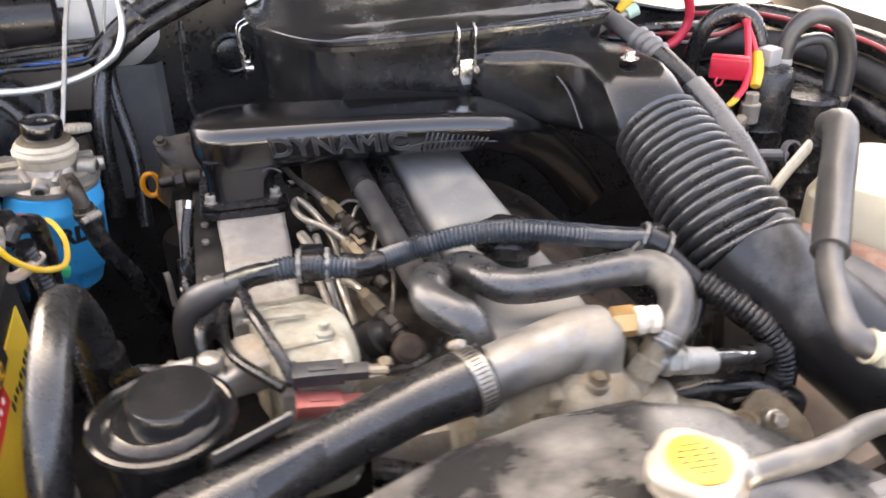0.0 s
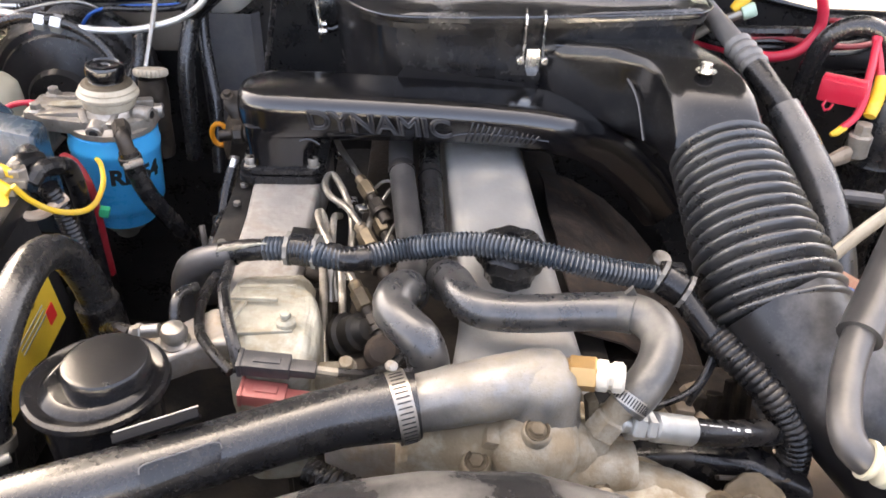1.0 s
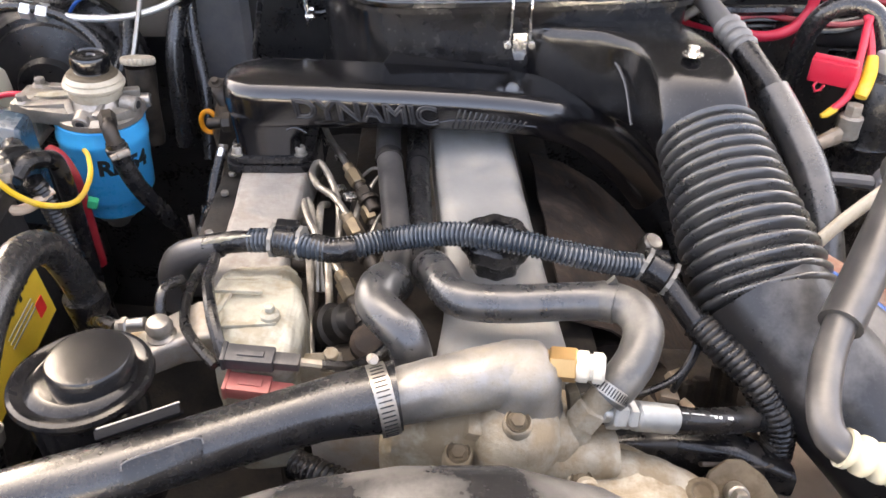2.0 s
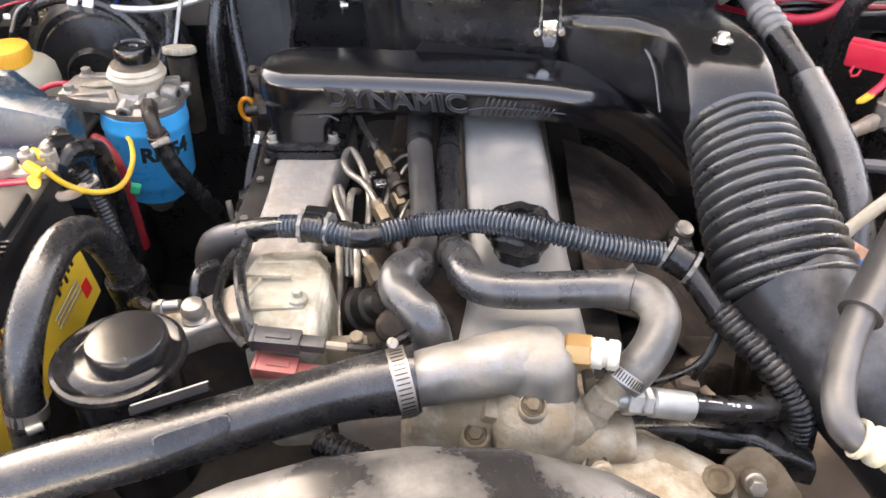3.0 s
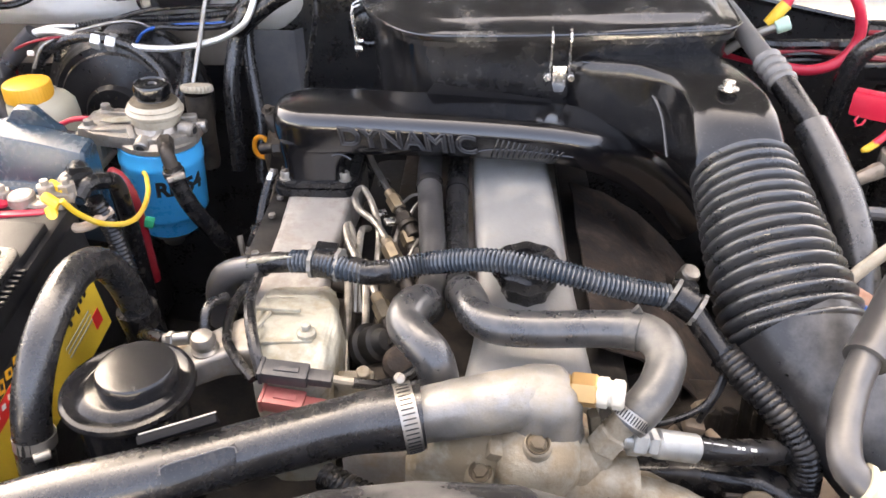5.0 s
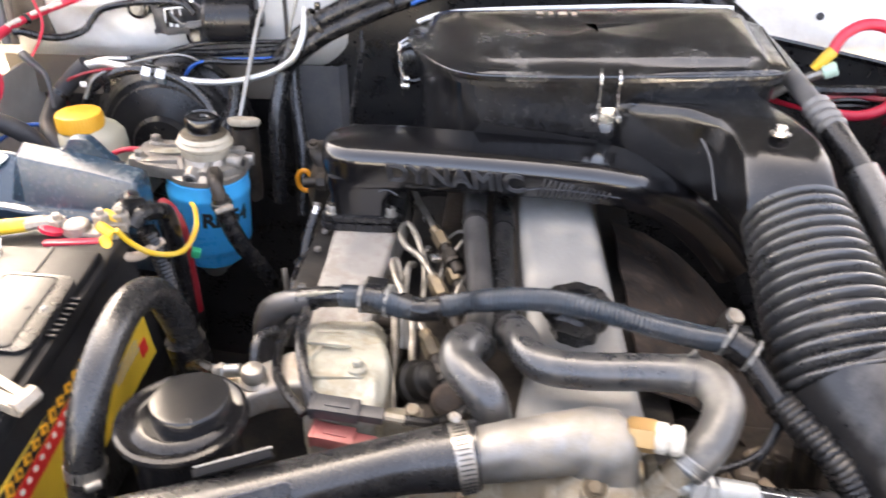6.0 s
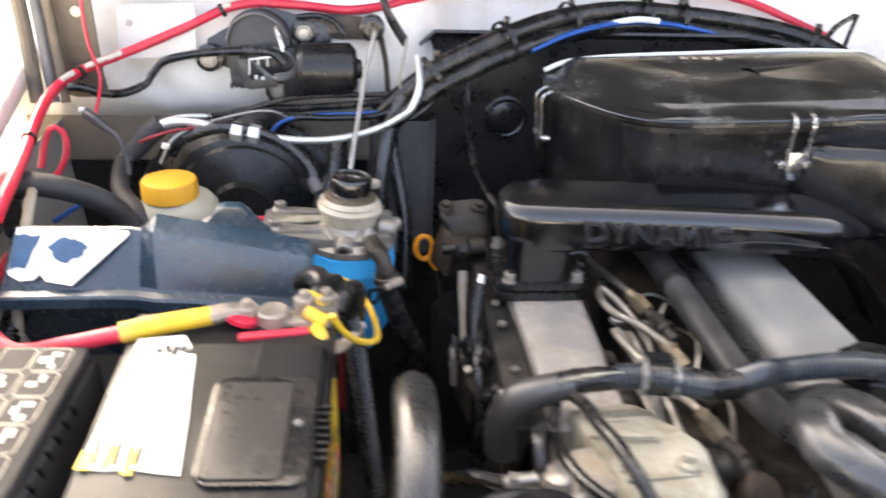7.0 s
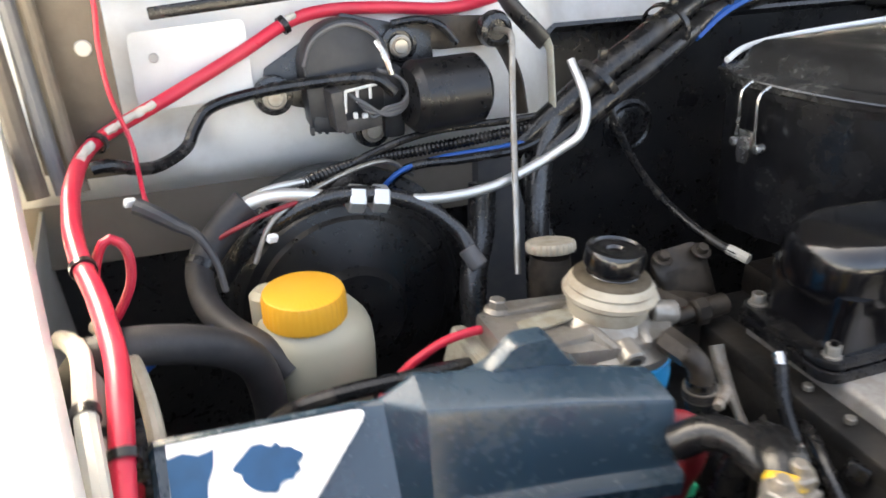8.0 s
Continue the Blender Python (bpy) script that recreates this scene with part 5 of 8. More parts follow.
# pressure pipe with crimped fitting
pp = thing("pressure_hose", (0.36, 0.45, 0.96), "black pressure hose with a crimped silver end fitting", "hose")
dv = (V((0.366, 0.446, 0.987)) - V((0.311, 0.435, 1.006))).normalized()
o0 = V((0.303, 0.433, 1.008))
b = bm_new()
rod(b, o0 - dv * 0.003, o0 + dv * 0.012, 0.007)
hexa(b, o0 + dv * 0.004, o0 + dv * 0.015, 0.0120)
rod(b, o0 + dv * 0.014, o0 + dv * 0.018, 0.0085)
hexa(b, o0 + dv * 0.017, o0 + dv * 0.025, 0.0110)
part("fitting_nut", b, M_CRIMP, pp)
b = bm_new()
rod(b, o0 + dv * 0.025, o0 + dv * 0.062, 0.0115, seg=12)
part("crimp_collar", b, M_CRIMP, pp)
b = bm_new()
tube(b, [o0 + dv * 0.055, o0 + dv * 0.085, (0.42, 0.462, 0.968), (0.445, 0.475, 0.955), (0.48, 0.50, 0.93)], 0.0105, 16)
part("rubber_hose", b, M_TAPE, pp)
b = bm_new()
for k, wd in enumerate((0.006, 0.008, 0.004, 0.007, 0.003, 0.005)):
    c = o0 + dv * (0.066 + 0.0085 * k) + V((0, -0.0045, 0.0095))
    prism(b, [(0, 0), (wd, 0), (wd, 0.0022), (0, 0.0022)], c, dv, (0, 0.85, 0.5), 0.0004)
part("print_bars", b, M_PAPER, pp, "unreadable white print")

# ---- radiator hose, clamp ----
rh = thing("radiator_hose", (0.0, 0.38, 0.98), "thick dusty black upper radiator hose", "hose")
b = bm_new()
tube(b, [(0.156, 0.430, 1.030), (0.135, 0.427, 1.028), (0.10, 0.424, 1.021), (0.06, 0.411, 1.018), (0.02, 0.395, 1.017), (-0.03, 0.374, 1.017), (-0.09, 0.352, 1.015), (-0.15, 0.330, 1.005), (-0.20, 0.29, 0.98), (-0.22, 0.24, 0.95)],
     [0.0248, 0.0242, 0.0216, 0.0212, 0.0212, 0.0212, 0.0212, 0.0212, 0.0212, 0.0212], 24, 0.005)
part("hose", b, M_RUBBER, rh)
b = bm_new()
prism(b, [(0, 0), (0.05, 0.004), (0.052, 0.018), (0.002, 0.016)], (-0.014, 0.359, 1.024), (0.93, 0.37, 0.0), (-0.2, 0.55, 0.8), 0.003, 0.0012)
part("sleeve_patch", b, M_PLASTIC, rh, "black guard patch with a paler edge")
# thin grey line along the patch's upper edge
b = bm_new()
po, pu, pv = V((-0.014, 0.359, 1.024)), V((0.93, 0.37, 0.0)).normalized(), V((-0.2, 0.55, 0.8)).normalized()
pn = pu.cross(pv)
tube(b, [po + pu * x + pv * y + pn * 0.003 for x, y in ((0.001, 0.010), (0.004, 0.0150), (0.028, 0.0165), (0.049, 0.0172), (0.0515, 0.012))], 0.0006, 6, 0.004)
part("patch_edge", b, M_GREYPLUG, rh)
worm_clamp((0.145, 0.427, 1.029), (0.95, 0.27, 0.1), 0.0246, (-0.1, 0.65, 0.8), "dusty worm clamp at the end of the radiator hose", 0.013)
b = bm_new()
box(b, (-0.011, 0.394, 1.0435), (0.055, 0.006, 0.004), (35, -8, 18), bev=0.001)
box(b, (-0.012, 0.398, 1.037), (0.055, 0.003, 0.012), (35, -8, 18), bev=0.001)
strip = solo("steel_strip", b, M_STRIP, "short dark steel strip lying on the radiator hose", "bracket")
# thin bright bar along the strip's upper edge
b = bm_new()
box(b, (-0.011, 0.3965, 1.0470), (0.054, 0.0012, 0.0012), (35, -8, 18), bev=0.0006)
part("worn_edge", b, M_STEEL, strip, "thin bright edge")

# ---- power steering reservoir ----
ps = thing("steering_reservoir", (-0.070, 0.447, 0.90), "black plastic power steering reservoir with a round cap", "reservoir")
b = bm_new()
lathe(b, [(0.036, 0), (0.038, 0.004), (0.041, 0.10), (0.041, 0.124)], (-0.070, 0.447, 0.90), (0, 0, 1), 36)
part("can", b, M_RESERVOIR, ps)
b = bm_new()
lathe(b, [(0.040, 0), (0.049, 0.002), (0.0505, 0.006), (0.0495, 0.0095), (0.0465, 0.0105), (0.0435, 0.0088), (0.039, 0.008), (0.034, 0.012), (0.030, 0.0125)], (-0.070, 0.449, 1.022), (0, 0, 1), 48)
lid = part("lid", b, M_RESERVOIR, ps)
b = bm_new()
lathe(b, [(0.0300, 0), (0.0305, 0.003), (0.0300, 0.0125), (0.0285, 0.0145), (0.026, 0.0150), (0.004, 0.0150)], (-0.062, 0.452, 1.0335), (0, 0, 1), 48)
cap = part("cap", b, M_CAPBLACK, ps)
b = bm_new()
for k in range(2):
    for j in range(11):
        a = radians(30 + j * 11 + 3 * k)
        r0 = 0.015 + 0.005 * k
        prism(b, [(-0.0005, 0), (0.0005, 0), (0.0005, 0.0016), (-0.0005, 0.0016)], (-0.062 + r0 * math.cos(a), 0.452 + r0 * math.sin(a), 1.0484), (-math.sin(a), math.cos(a), 0), (math.cos(a), math.sin(a), 0), 0.0002)
part("moulded_print", b, M_GREYPLUG, cap)

# looped hose between reservoir and battery
lh = thing("looped_hose", (-0.13, 0.55, 0.90), "thick black rubber hose bent in a tall loop", "hose")
b = bm_new()
tube(b, [(-0.148, 0.418, 0.90), (-0.147, 0.422, 0.96), (-0.143, 0.434, 1.015), (-0.138, 0.460, 1.053), (-0.136, 0.500, 1.072), (-0.136, 0.538, 1.073), (-0.134, 0.570, 1.056), (-0.130, 0.588, 1.02), (-0.127, 0.595, 0.97), (-0.124, 0.595, 0.88)], 0.0145, 18, 0.005)
part("hose", b, M_RUBBER, lh)
b = bm_new()
tube(b, [(-0.128, 0.593, 0.990), (-0.126, 0.596, 0.95), (-0.124, 0.595, 0.87)], 0.019, 18)
part("sleeve", b, M_TAPE, lh)
b = bm_new()
band(b, (-0.1450, 0.4285, 0.990), (0.05, 0.2, 1), 0.0145, 0.010, 0.0015)
rod(b, (-0.138, 0.411, 0.987), (-0.128, 0.418, 0.987), 0.004)
part("clamp", b, M_SILVER, lh, "dull plated clamp")

# ---- radiator top ----
rad = thing("radiator", (0.16, 0.25, 0.50), "radiator with a silver cap and a black shroud, scuffs and sky sheen painted on", "radiator")
b = bm_new()
loft(b, [section((x, y, z - 0.03), w, h, 0.028, (0, 1, 0), (0, 0, 1), 7) for x, y, z, w, h in (
    (-0.14, 0.285, 0.955, 0.05, 0.05), (-0.12, 0.285, 0.965, 0.08, 0.06), (-0.03, 0.288, 0.998, 0.10, 0.07), (0.04, 0.29, 1.028, 0.11, 0.08), (0.10, 0.29, 1.052, 0.115, 0.08), (0.16, 0.29, 1.064, 0.115, 0.08),
    (0.22, 0.29, 1.064, 0.115, 0.08), (0.28, 0.29, 1.046, 0.11, 0.08), (0.35, 0.285, 1.012, 0.10, 0.07), (0.42, 0.28, 0.978, 0.08, 0.06), (0.44, 0.28, 0.965, 0.05, 0.05))])
part("shroud", b, M_SCUFFSHEEN, rad)
b = bm_new()
box(b, (0.14, 0.225, 0.75), (0.62, 0.05, 0.46), bev=0.008)
part("core", b, M_DARK, rad)
b = bm_new()
lathe(b, [(0.019, -0.05), (0.019, -0.006), (0.026, -0.004), (0.026, 0.001)], (0.212, 0.254, 1.088), (0, 0, 1), 28)
part("filler_neck", b, M_ALU, rad)
b = bm_new()
n0 = 48
prof = [(0.0245, 0.0), (0.026, 0.002), (0.026, 0.007), (0.024, 0.0095), (0.020, 0.0102), (0.004, 0.0102)]
lathe(b, prof, (0.212, 0.254, 1.088), (0, 0, 1), n0, lobes=(4, 0.085))
cap = part("radiator_cap", b, M_SILVER, rad, "silver pressure cap with two ears")
b = bm_new()
lathe(b, [(0.0172, 0), (0.0175, 0.0012), (0.0168, 0.0016), (0.002, 0.0016)], (0.212, 0.254, 1.0981), (0, 0, 1), 40)
part("warning_label", b, M_YELLOW, cap, "round yellow warning label")
b = bm_new()
for k in range(6):
    wd = (0.014, 0.021, 0.025, 0.023, 0.018, 0.011)[k]
    y = 0.0095 - 0.004 * k
    for s in range(3):
        prism(b, [(-wd / 2 + s * wd / 3, y), (-wd / 2 + s * wd / 3 + wd * 0.25, y), (-wd / 2 + s * wd / 3 + wd * 0.25, y + 0.0010), (-wd / 2 + s * wd / 3, y + 0.0010)], (0.212, 0.254, 1.0997), (1, -0.1, 0), (0.1, 1, 0), 0.0003)
part("print_bars", b, M_INK, cap, "unreadable small print")
b = bm_new()
tube(b, [(0.236, 0.262, 1.068), (0.275, 0.27, 1.060), (0.33, 0.285, 1.045), (0.40, 0.315, 1.022), (0.47, 0.33, 1.00)], 0.0085, 12)
over = solo("overflow_hose", b, M_DUSTHOSE, "thin dusty grey overflow hose from the radiator neck", "hose")
b = bm_new()
band(b, (0.252, 0.2655, 1.0645), (1, 0.2, -0.2), 0.0088, 0.006, 0.0013)
part("clip", b, M_STEEL, over)
b = bm_new()
box(b, (0.44, 0.255, 0.985), (0.36, 0.055, 0.03), (0, 4, 6), bev=0.006)
box(b, (0.44, 0.285, 0.975), (0.36, 0.012, 0.05), (0, 4, 6), bev=0.003)
solo("top_rail", b, M_GREYPLUG, "dark grey radiator mounting rail", "bracket")
b = bm_new()
tube(b, [(0.075, 0.44, 0.945), (0.10, 0.425, 0.948), (0.125, 0.415, 0.945), (0.15, 0.42, 0.93)], 0.011, 12, wave=(0.005, 0.0012))
solo("ribbed_tube", b, M_TAPE, "small black ribbed tube under the radiator hose", "wiring conduit", angle=60)

# ---- air box, duct, bellows ----
air = thing("air_box", (0.25, 0.97, 1.02), "large black plastic air filter box with wire latches", "air filter box")
PLAN = [(0.050, 1.046), (0.046, 1.040), (0.046, 1.006), (0.050, 0.984), (0.060, 0.958), (0.076, 0.928), (0.094, 0.902), (0.112, 0.884), (0.132, 0.874), (0.160, 0.8695), (0.22, 0.868), (0.30, 0.868), (0.38, 0.869), (0.438, 0.872), (0.452, 0.877), (0.461, 0.887), (0.464, 0.902), (0.468, 1.030), (0.460, 1.046)]


def plan_ring(z, k=0.0, front=0.0):
    c = V((0.26, 0.965, 0))
    out = []
    for x, y in PLAN:
        p = V((x, y, 0))
        q = p + (c - p).normalized() * k
        out.append(V((q.x, q.y, z + front * (q.y - 0.87) + 0.030 * (q.x - 0.29))))
    return out


b = bm_new()
loft(b, [plan_ring(1.02, 0.012), plan_ring(1.10, 0.006), plan_ring(1.150, 0.003, 0.03), plan_ring(1.152, -0.004, 0.03), plan_ring(1.158, -0.004, 0.03)])
part("body", b, M_BOXBLACK, air, angle=50)
b = bm_new()
loft(b, [plan_ring(1.159, -0.006, 0.03), plan_ring(1.166, -0.006, 0.03), plan_ring(1.169, -0.002, 0.03), plan_ring(1.169, 0.010, 0.03), plan_ring(1.170, 0.015, 0.04), plan_ring(1.176, 0.022, 0.07), plan_ring(1.180, 0.032, 0.08), plan_ring(1.182, 0.055, 0.08), plan_ring(1.1825, 0.085, 0.08), plan_ring(1.182, 0.12, 0.08)])
bmesh.ops.triangulate(b, faces=[f for f in b.faces if len(f.verts) > 4])
for v in b.verts:
    v.co.z += 0.0022 * noise.noise(v.co * 22)
lid = part("lid", b, M_LIDBLACK, air, angle=40)
b = bm_new()
edge = plan_ring(1.1655, -0.0065, 0.03)
tube(b, edge[1:18], 0.0020, 8, 0.005)
part("rolled_rim", b, M_LIDBLACK, lid)
b = bm_new()
for k, wd in enumerate((0.008, 0.005, 0.010, 0.006)):
    box(b, (0.200 + k * 0.014, 1.012, 1.1925), (wd, 0.008, 0.001), (5, 0, 8), bev=0)
part("print_bars", b, M_TAN, lid, "faint worn print")
b = bm_new()
tube(b, [(0.045, 1.040, 1.170), (0.075, 1.050, 1.178), (0.13, 1.052, 1.184), (0.25, 1.052, 1.190), (0.36, 1.050, 1.195), (0.44, 1.046, 1.195)], 0.0030, 8)
part("seal_edge", b, M_PAPER, air, "bright worn white seal edge")
for k, (c, ax, n) in enumerate((((0.2755, 0.862, 1.122), (1, 0, 0), (0, -1, 0)), ((0.036, 0.985, 1.112), (0.1, -1, 0), (-1, -0.1, 0)))):
    c, ax, n = V(c), V(ax).normalized(), V(n).normalized()
    up = V((0, 0, 1))
    lt = thing("wire_latch", c - up * 0.03, "plated wire latch on the side of the black air box", "latch", "air box latches")
    b = bm_new()
    for s in (-1, 1):
        tube(b, [c + ax * s * 0.011 + n * 0.004 - up * 0.006, c + ax * s * 0.010 + n * 0.006 + up * 0.018, c + ax * s * 0.010 + n * 0.007 + up * 0.042, c + ax * s * 0.010 - n * 0.004 + up * 0.050], 0.0014, 8, 0.004)
    part("wire", b, M_CHROME, lt)
    b = bm_new()
    prism(b, [(-0.0075, 0.010), (0.0075, 0.010), (0.0075, -0.012), (0.005, -0.020), (-0.005, -0.020), (-0.0075, -0.012)], c + n * 0.003, ax, up, 0.003, 0.0006)
    part("lever", b, M_CHROME, lt)
    for s in (-1, 1):
        b = bm_new()
        rod(b, c + ax * s * 0.013 - up * 0.004 - n * 0.004, c + ax * s * 0.013 - up * 0.004 + n * 0.006, 0.0042, seg=12)
        part("rivet", b, M_CHROME, lt)

duct = thing("air_duct", (0.42, 0.77, 1.03), "black moulded air duct from the filter box to the bellows", "air duct")
b = bm_new()
loft(b, [section(c, w, h, r, u, v, 6) for c, w, h, r, u, v in (
    ((0.372, 0.880, 1.097), 0.17, 0.085, 0.018, (1, 0.1, 0), (0, 0, 1)), ((0.385, 0.855, 1.098), 0.155, 0.088, 0.02, (1, 0.05, 0), (0, 0, 1)),
    ((0.408, 0.822, 1.100), 0.122, 0.090, 0.018, (1, -0.15, 0), (0, 0.05, 1)), ((0.4265, 0.790, 1.100), 0.094, 0.090, 0.014, (1, -0.3, 0), (0, 0.12, 1)),
    ((0.4335, 0.760, 1.101), 0.084, 0.088, 0.014, (1, -0.35, 0), (0, 0.2, 1)), ((0.4370, 0.732, 1.097), 0.083, 0.090, 0.020, (1, -0.3, 0), (0, 0.35, 1)),
    ((0.4400, 0.700, 1.088), 0.086, 0.088, 0.040, (1, -0.25, 0), (0, 0.45, 1)))])
part("shell", b, M_DUCT, duct, angle=50)
b = bm_new()
tube(b, [(0.30, 0.862, 1.135), (0.33, 0.852, 1.134), (0.36, 0.832, 1.126), (0.378, 0.80, 1.105), (0.384, 0.765, 1.07)], 0.0022, 8)
part("seam", b, M_GLOSSBLACK, duct)
b = bm_new()
lathe(b, [(0.010, 0), (0.010, 0.002), (0.006, 0.0025), (0.006, 0.008), (0.005, 0.009)], (0.430, 0.760, 1.147), (0, 0.1, 1), 20)
part("screw", b, M_CHROME, duct)
b = bm_new()
rod(b, (0.402, 0.878, 1.046), (0.400, 0.858, 1.049), 0.0085)
part("plug", b, M_CHROME, duct, "bright metal plug")

bel = thing("air_bellows", (0.445, 0.62, 0.97), "ribbed black rubber air intake bellows", "bellows")
b = bm_new()
tube(b, [(0.4400, 0.702, 1.087), (0.4440, 0.668, 1.073), (0.4485, 0.627, 1.054), (0.4545, 0.586, 1.033), (0.4615, 0.548, 1.010)], [0.0445, 0.0475, 0.0510, 0.0545, 0.0560], 44, wave=(0.0120, 0.0040, (1.0, 0.8, 0.1, -1.0, 0.1, 0.8)))
part("ribs", b, M_BELLOWS, bel, angle=70)
b = bm_new()
tube(b, [(0.456, 0.557, 1.018), (0.469, 0.535, 1.0035), (0.4905, 0.509, 0.985), (0.519, 0.481, 0.962), (0.553, 0.450, 0.933), (0.59, 0.415, 0.893), (0.62, 0.395, 0.85)], [0.0570, 0.0545, 0.0515, 0.0520, 0.0535, 0.054, 0.054], 32, 0.006)
part("elbow", b, M_ELBOW, bel)
b = bm_new()
loft(b, [section(c, w, h, 0.009, (0.75, 0.66, 0), (-0.3, 0.35, 0.9), 5) for c, w, h in (((0.500, 0.580, 1.018), 0.012, 0.02), ((0.505, 0.566, 1.022), 0.03, 0.024), ((0.524, 0.535, 1.014), 0.05, 0.026), ((0.556, 0.495, 0.998), 0.064, 0.026), ((0.595, 0.448, 0.976), 0.074, 0.026), ((0.64, 0.395, 0.95), 0.08, 0.024))])
part("wing", b, M_ELBOW, bel)

# snorkel hose in front of the elbow
sn = thing("breather_hose", (0.47, 0.46, 1.0), "grey rubber breather hose with a cream threaded end", "hose")
b = bm_new()
tube(b, [(0.556, 0.590, 1.120), (0.552, 0.572, 1.128), (0.538, 0.550, 1.116), (0.515, 0.520, 1.094), (0.492, 0.490, 1.078), (0.470, 0.462, 1.066)], [0.0145, 0.0155, 0.0158, 0.0158, 0.0158, 0.0158], 18)
part("upper_sleeve", b, M_GREYHOSE, sn)
b = bm_new()
tube(b, [(0.472, 0.465, 1.068), (0.458, 0.444, 1.058), (0.446, 0.420, 1.050), (0.439, 0.398, 1.042), (0.440, 0.384, 1.036), (0.448, 0.378, 1.032)], 0.0112, 18)
part("lower_hose", b, M_GREYHOSE, sn)
b = bm_new()
tube(b, [(0.446, 0.379, 1.033), (0.462, 0.374, 1.028), (0.482, 0.369, 1.022), (0.505, 0.365, 1.016)], 0.0118, 18, wave=(0.0125, 0.0020, (1.0, 1.0, 0.8, -1.0, -1.0, 0.8)))
part("threaded_end", b, M_TANK, sn, "cream plastic threaded end", angle=60)

# fuel pipes behind the bellows
fp = thing("refrigerant_hose", (0.51, 0.85, 1.0), "grey hose with a swaged joint running beside the duct", "hose")
b = bm_new()
tube(b, [(0.470, 1.05, 1.165), (0.482, 0.98, 1.155), (0.490, 0.92, 1.146), (0.500, 0.85, 1.134)], 0.0115, 14)
part("upper_hose", b, M_PALEHOSE, fp)
b = bm_new()
tube(b, [(0.498, 0.865, 1.137), (0.503, 0.845, 1.132), (0.508, 0.825, 1.125)], 0.0145, 16, wave=(0.012, 0.0016))
part("swaged_joint", b, M_PALEHOSE, fp, angle=60)
b = bm_new()
tube(b, [(0.506, 0.828, 1.127), (0.518, 0.80, 1.112), (0.530, 0.775, 1.095)], 0.0135, 14)
part("black_run", b, M_PLASTIC, fp)
b = bm_new()
tube(b, [(0.526, 0.782, 1.100), (0.538, 0.745, 1.078), (0.548, 0.70, 1.05), (0.552, 0.65, 1.01), (0.55, 0.60, 0.95)], 0.0175, 16)
part("sleeve", b, M_HOSE, fp)

# ---- right side: drier, canister, cables, tank ----
def ribbed_can(c, r, z0, z1, mt, label, name):
    cz = z0
    prof = [(r * 0.9, 0)]
    h = z1 - z0
    for k in range(4):
        a = h * (0.08 + 0.2 * k)
        prof += [(r, a - 0.004), (r * 1.05, a), (r, a + 0.004), (r * 0.985, a + 0.02)]
    prof += [(r, h - 0.006), (r * 0.9, h - 0.001), (r * 0.3, h)]
    b = bm_new()
    lathe(b, prof, (c[0], c[1], z0), (0, 0, 1), 30)
    t = thing(name, (c[0], c[1], z0), label, "canister")
    part("can", b, mt, t)
    return t


can = ribbed_can((0.668, 0.832), 0.034, 0.86, 1.098, M_PLASTIC, "black ribbed charcoal canister with hoses on top", "charcoal_canister")
b = bm_new()
box(b, (0.674, 0.842, 1.106), (0.026, 0.022, 0.026), (0, 0, 20), bev=0.004)
part("port_block", b, M_INKGREY, can)
b = bm_new()
rod(b, (0.700, 0.848, 1.075), (0.701, 0.849, 1.102), 0.0125, seg=16, bev=0.2)
part("port_sleeve", b, M_INKGREY, can)
ribbed_can((0.752, 0.848), 0.042, 0.86, 1.052, M_PLASTIC, "second black canister beside the fender", "charcoal_canister")
b = bm_new()
tube(b, [(0.598, 0.905, 1.02), (0.599, 0.902, 1.07), (0.602, 0.895, 1.118), (0.613, 0.887, 1.147), (0.636, 0.880, 1.157), (0.660, 0.873, 1.148), (0.672, 0.865, 1.122), (0.676, 0.858, 1.09)], 0.0110, 14)
solo("canister_hose", b, M_RUBBER, "black hose arched over the canister", "hose")
b = bm_new()
tube(b, [(0.701, 0.849, 1.09), (0.703, 0.850, 1.118), (0.714, 0.848, 1.144), (0.742, 0.845, 1.154), (0.776, 0.843, 1.138), (0.796, 0.842, 1.095), (0.800, 0.841, 1.045), (0.798, 0.842, 0.96)], 0.0115, 14)
ch = solo("canister_hose", b, M_GREYHOSE, "dull grey hose arched beside the fender", "hose")
b = bm_new()
band(b, (0.8, 0.841, 1.043), (0, 0, 1), 0.0116, 0.006, 0.0016)
part("clamp", b, M_STEEL, ch, "bright spring clamp")
b = bm_new()
tube(b, [(0.705, 0.862, 1.08), (0.712, 0.860, 1.102), (0.735, 0.857, 1.118), (0.765, 0.853, 1.118), (0.782, 0.85, 1.09), (0.785, 0.85, 1.02)], 0.008, 12)
solo("canister_hose", b, M_GREYHOSE, "thin grey hose between the canisters", "hose")
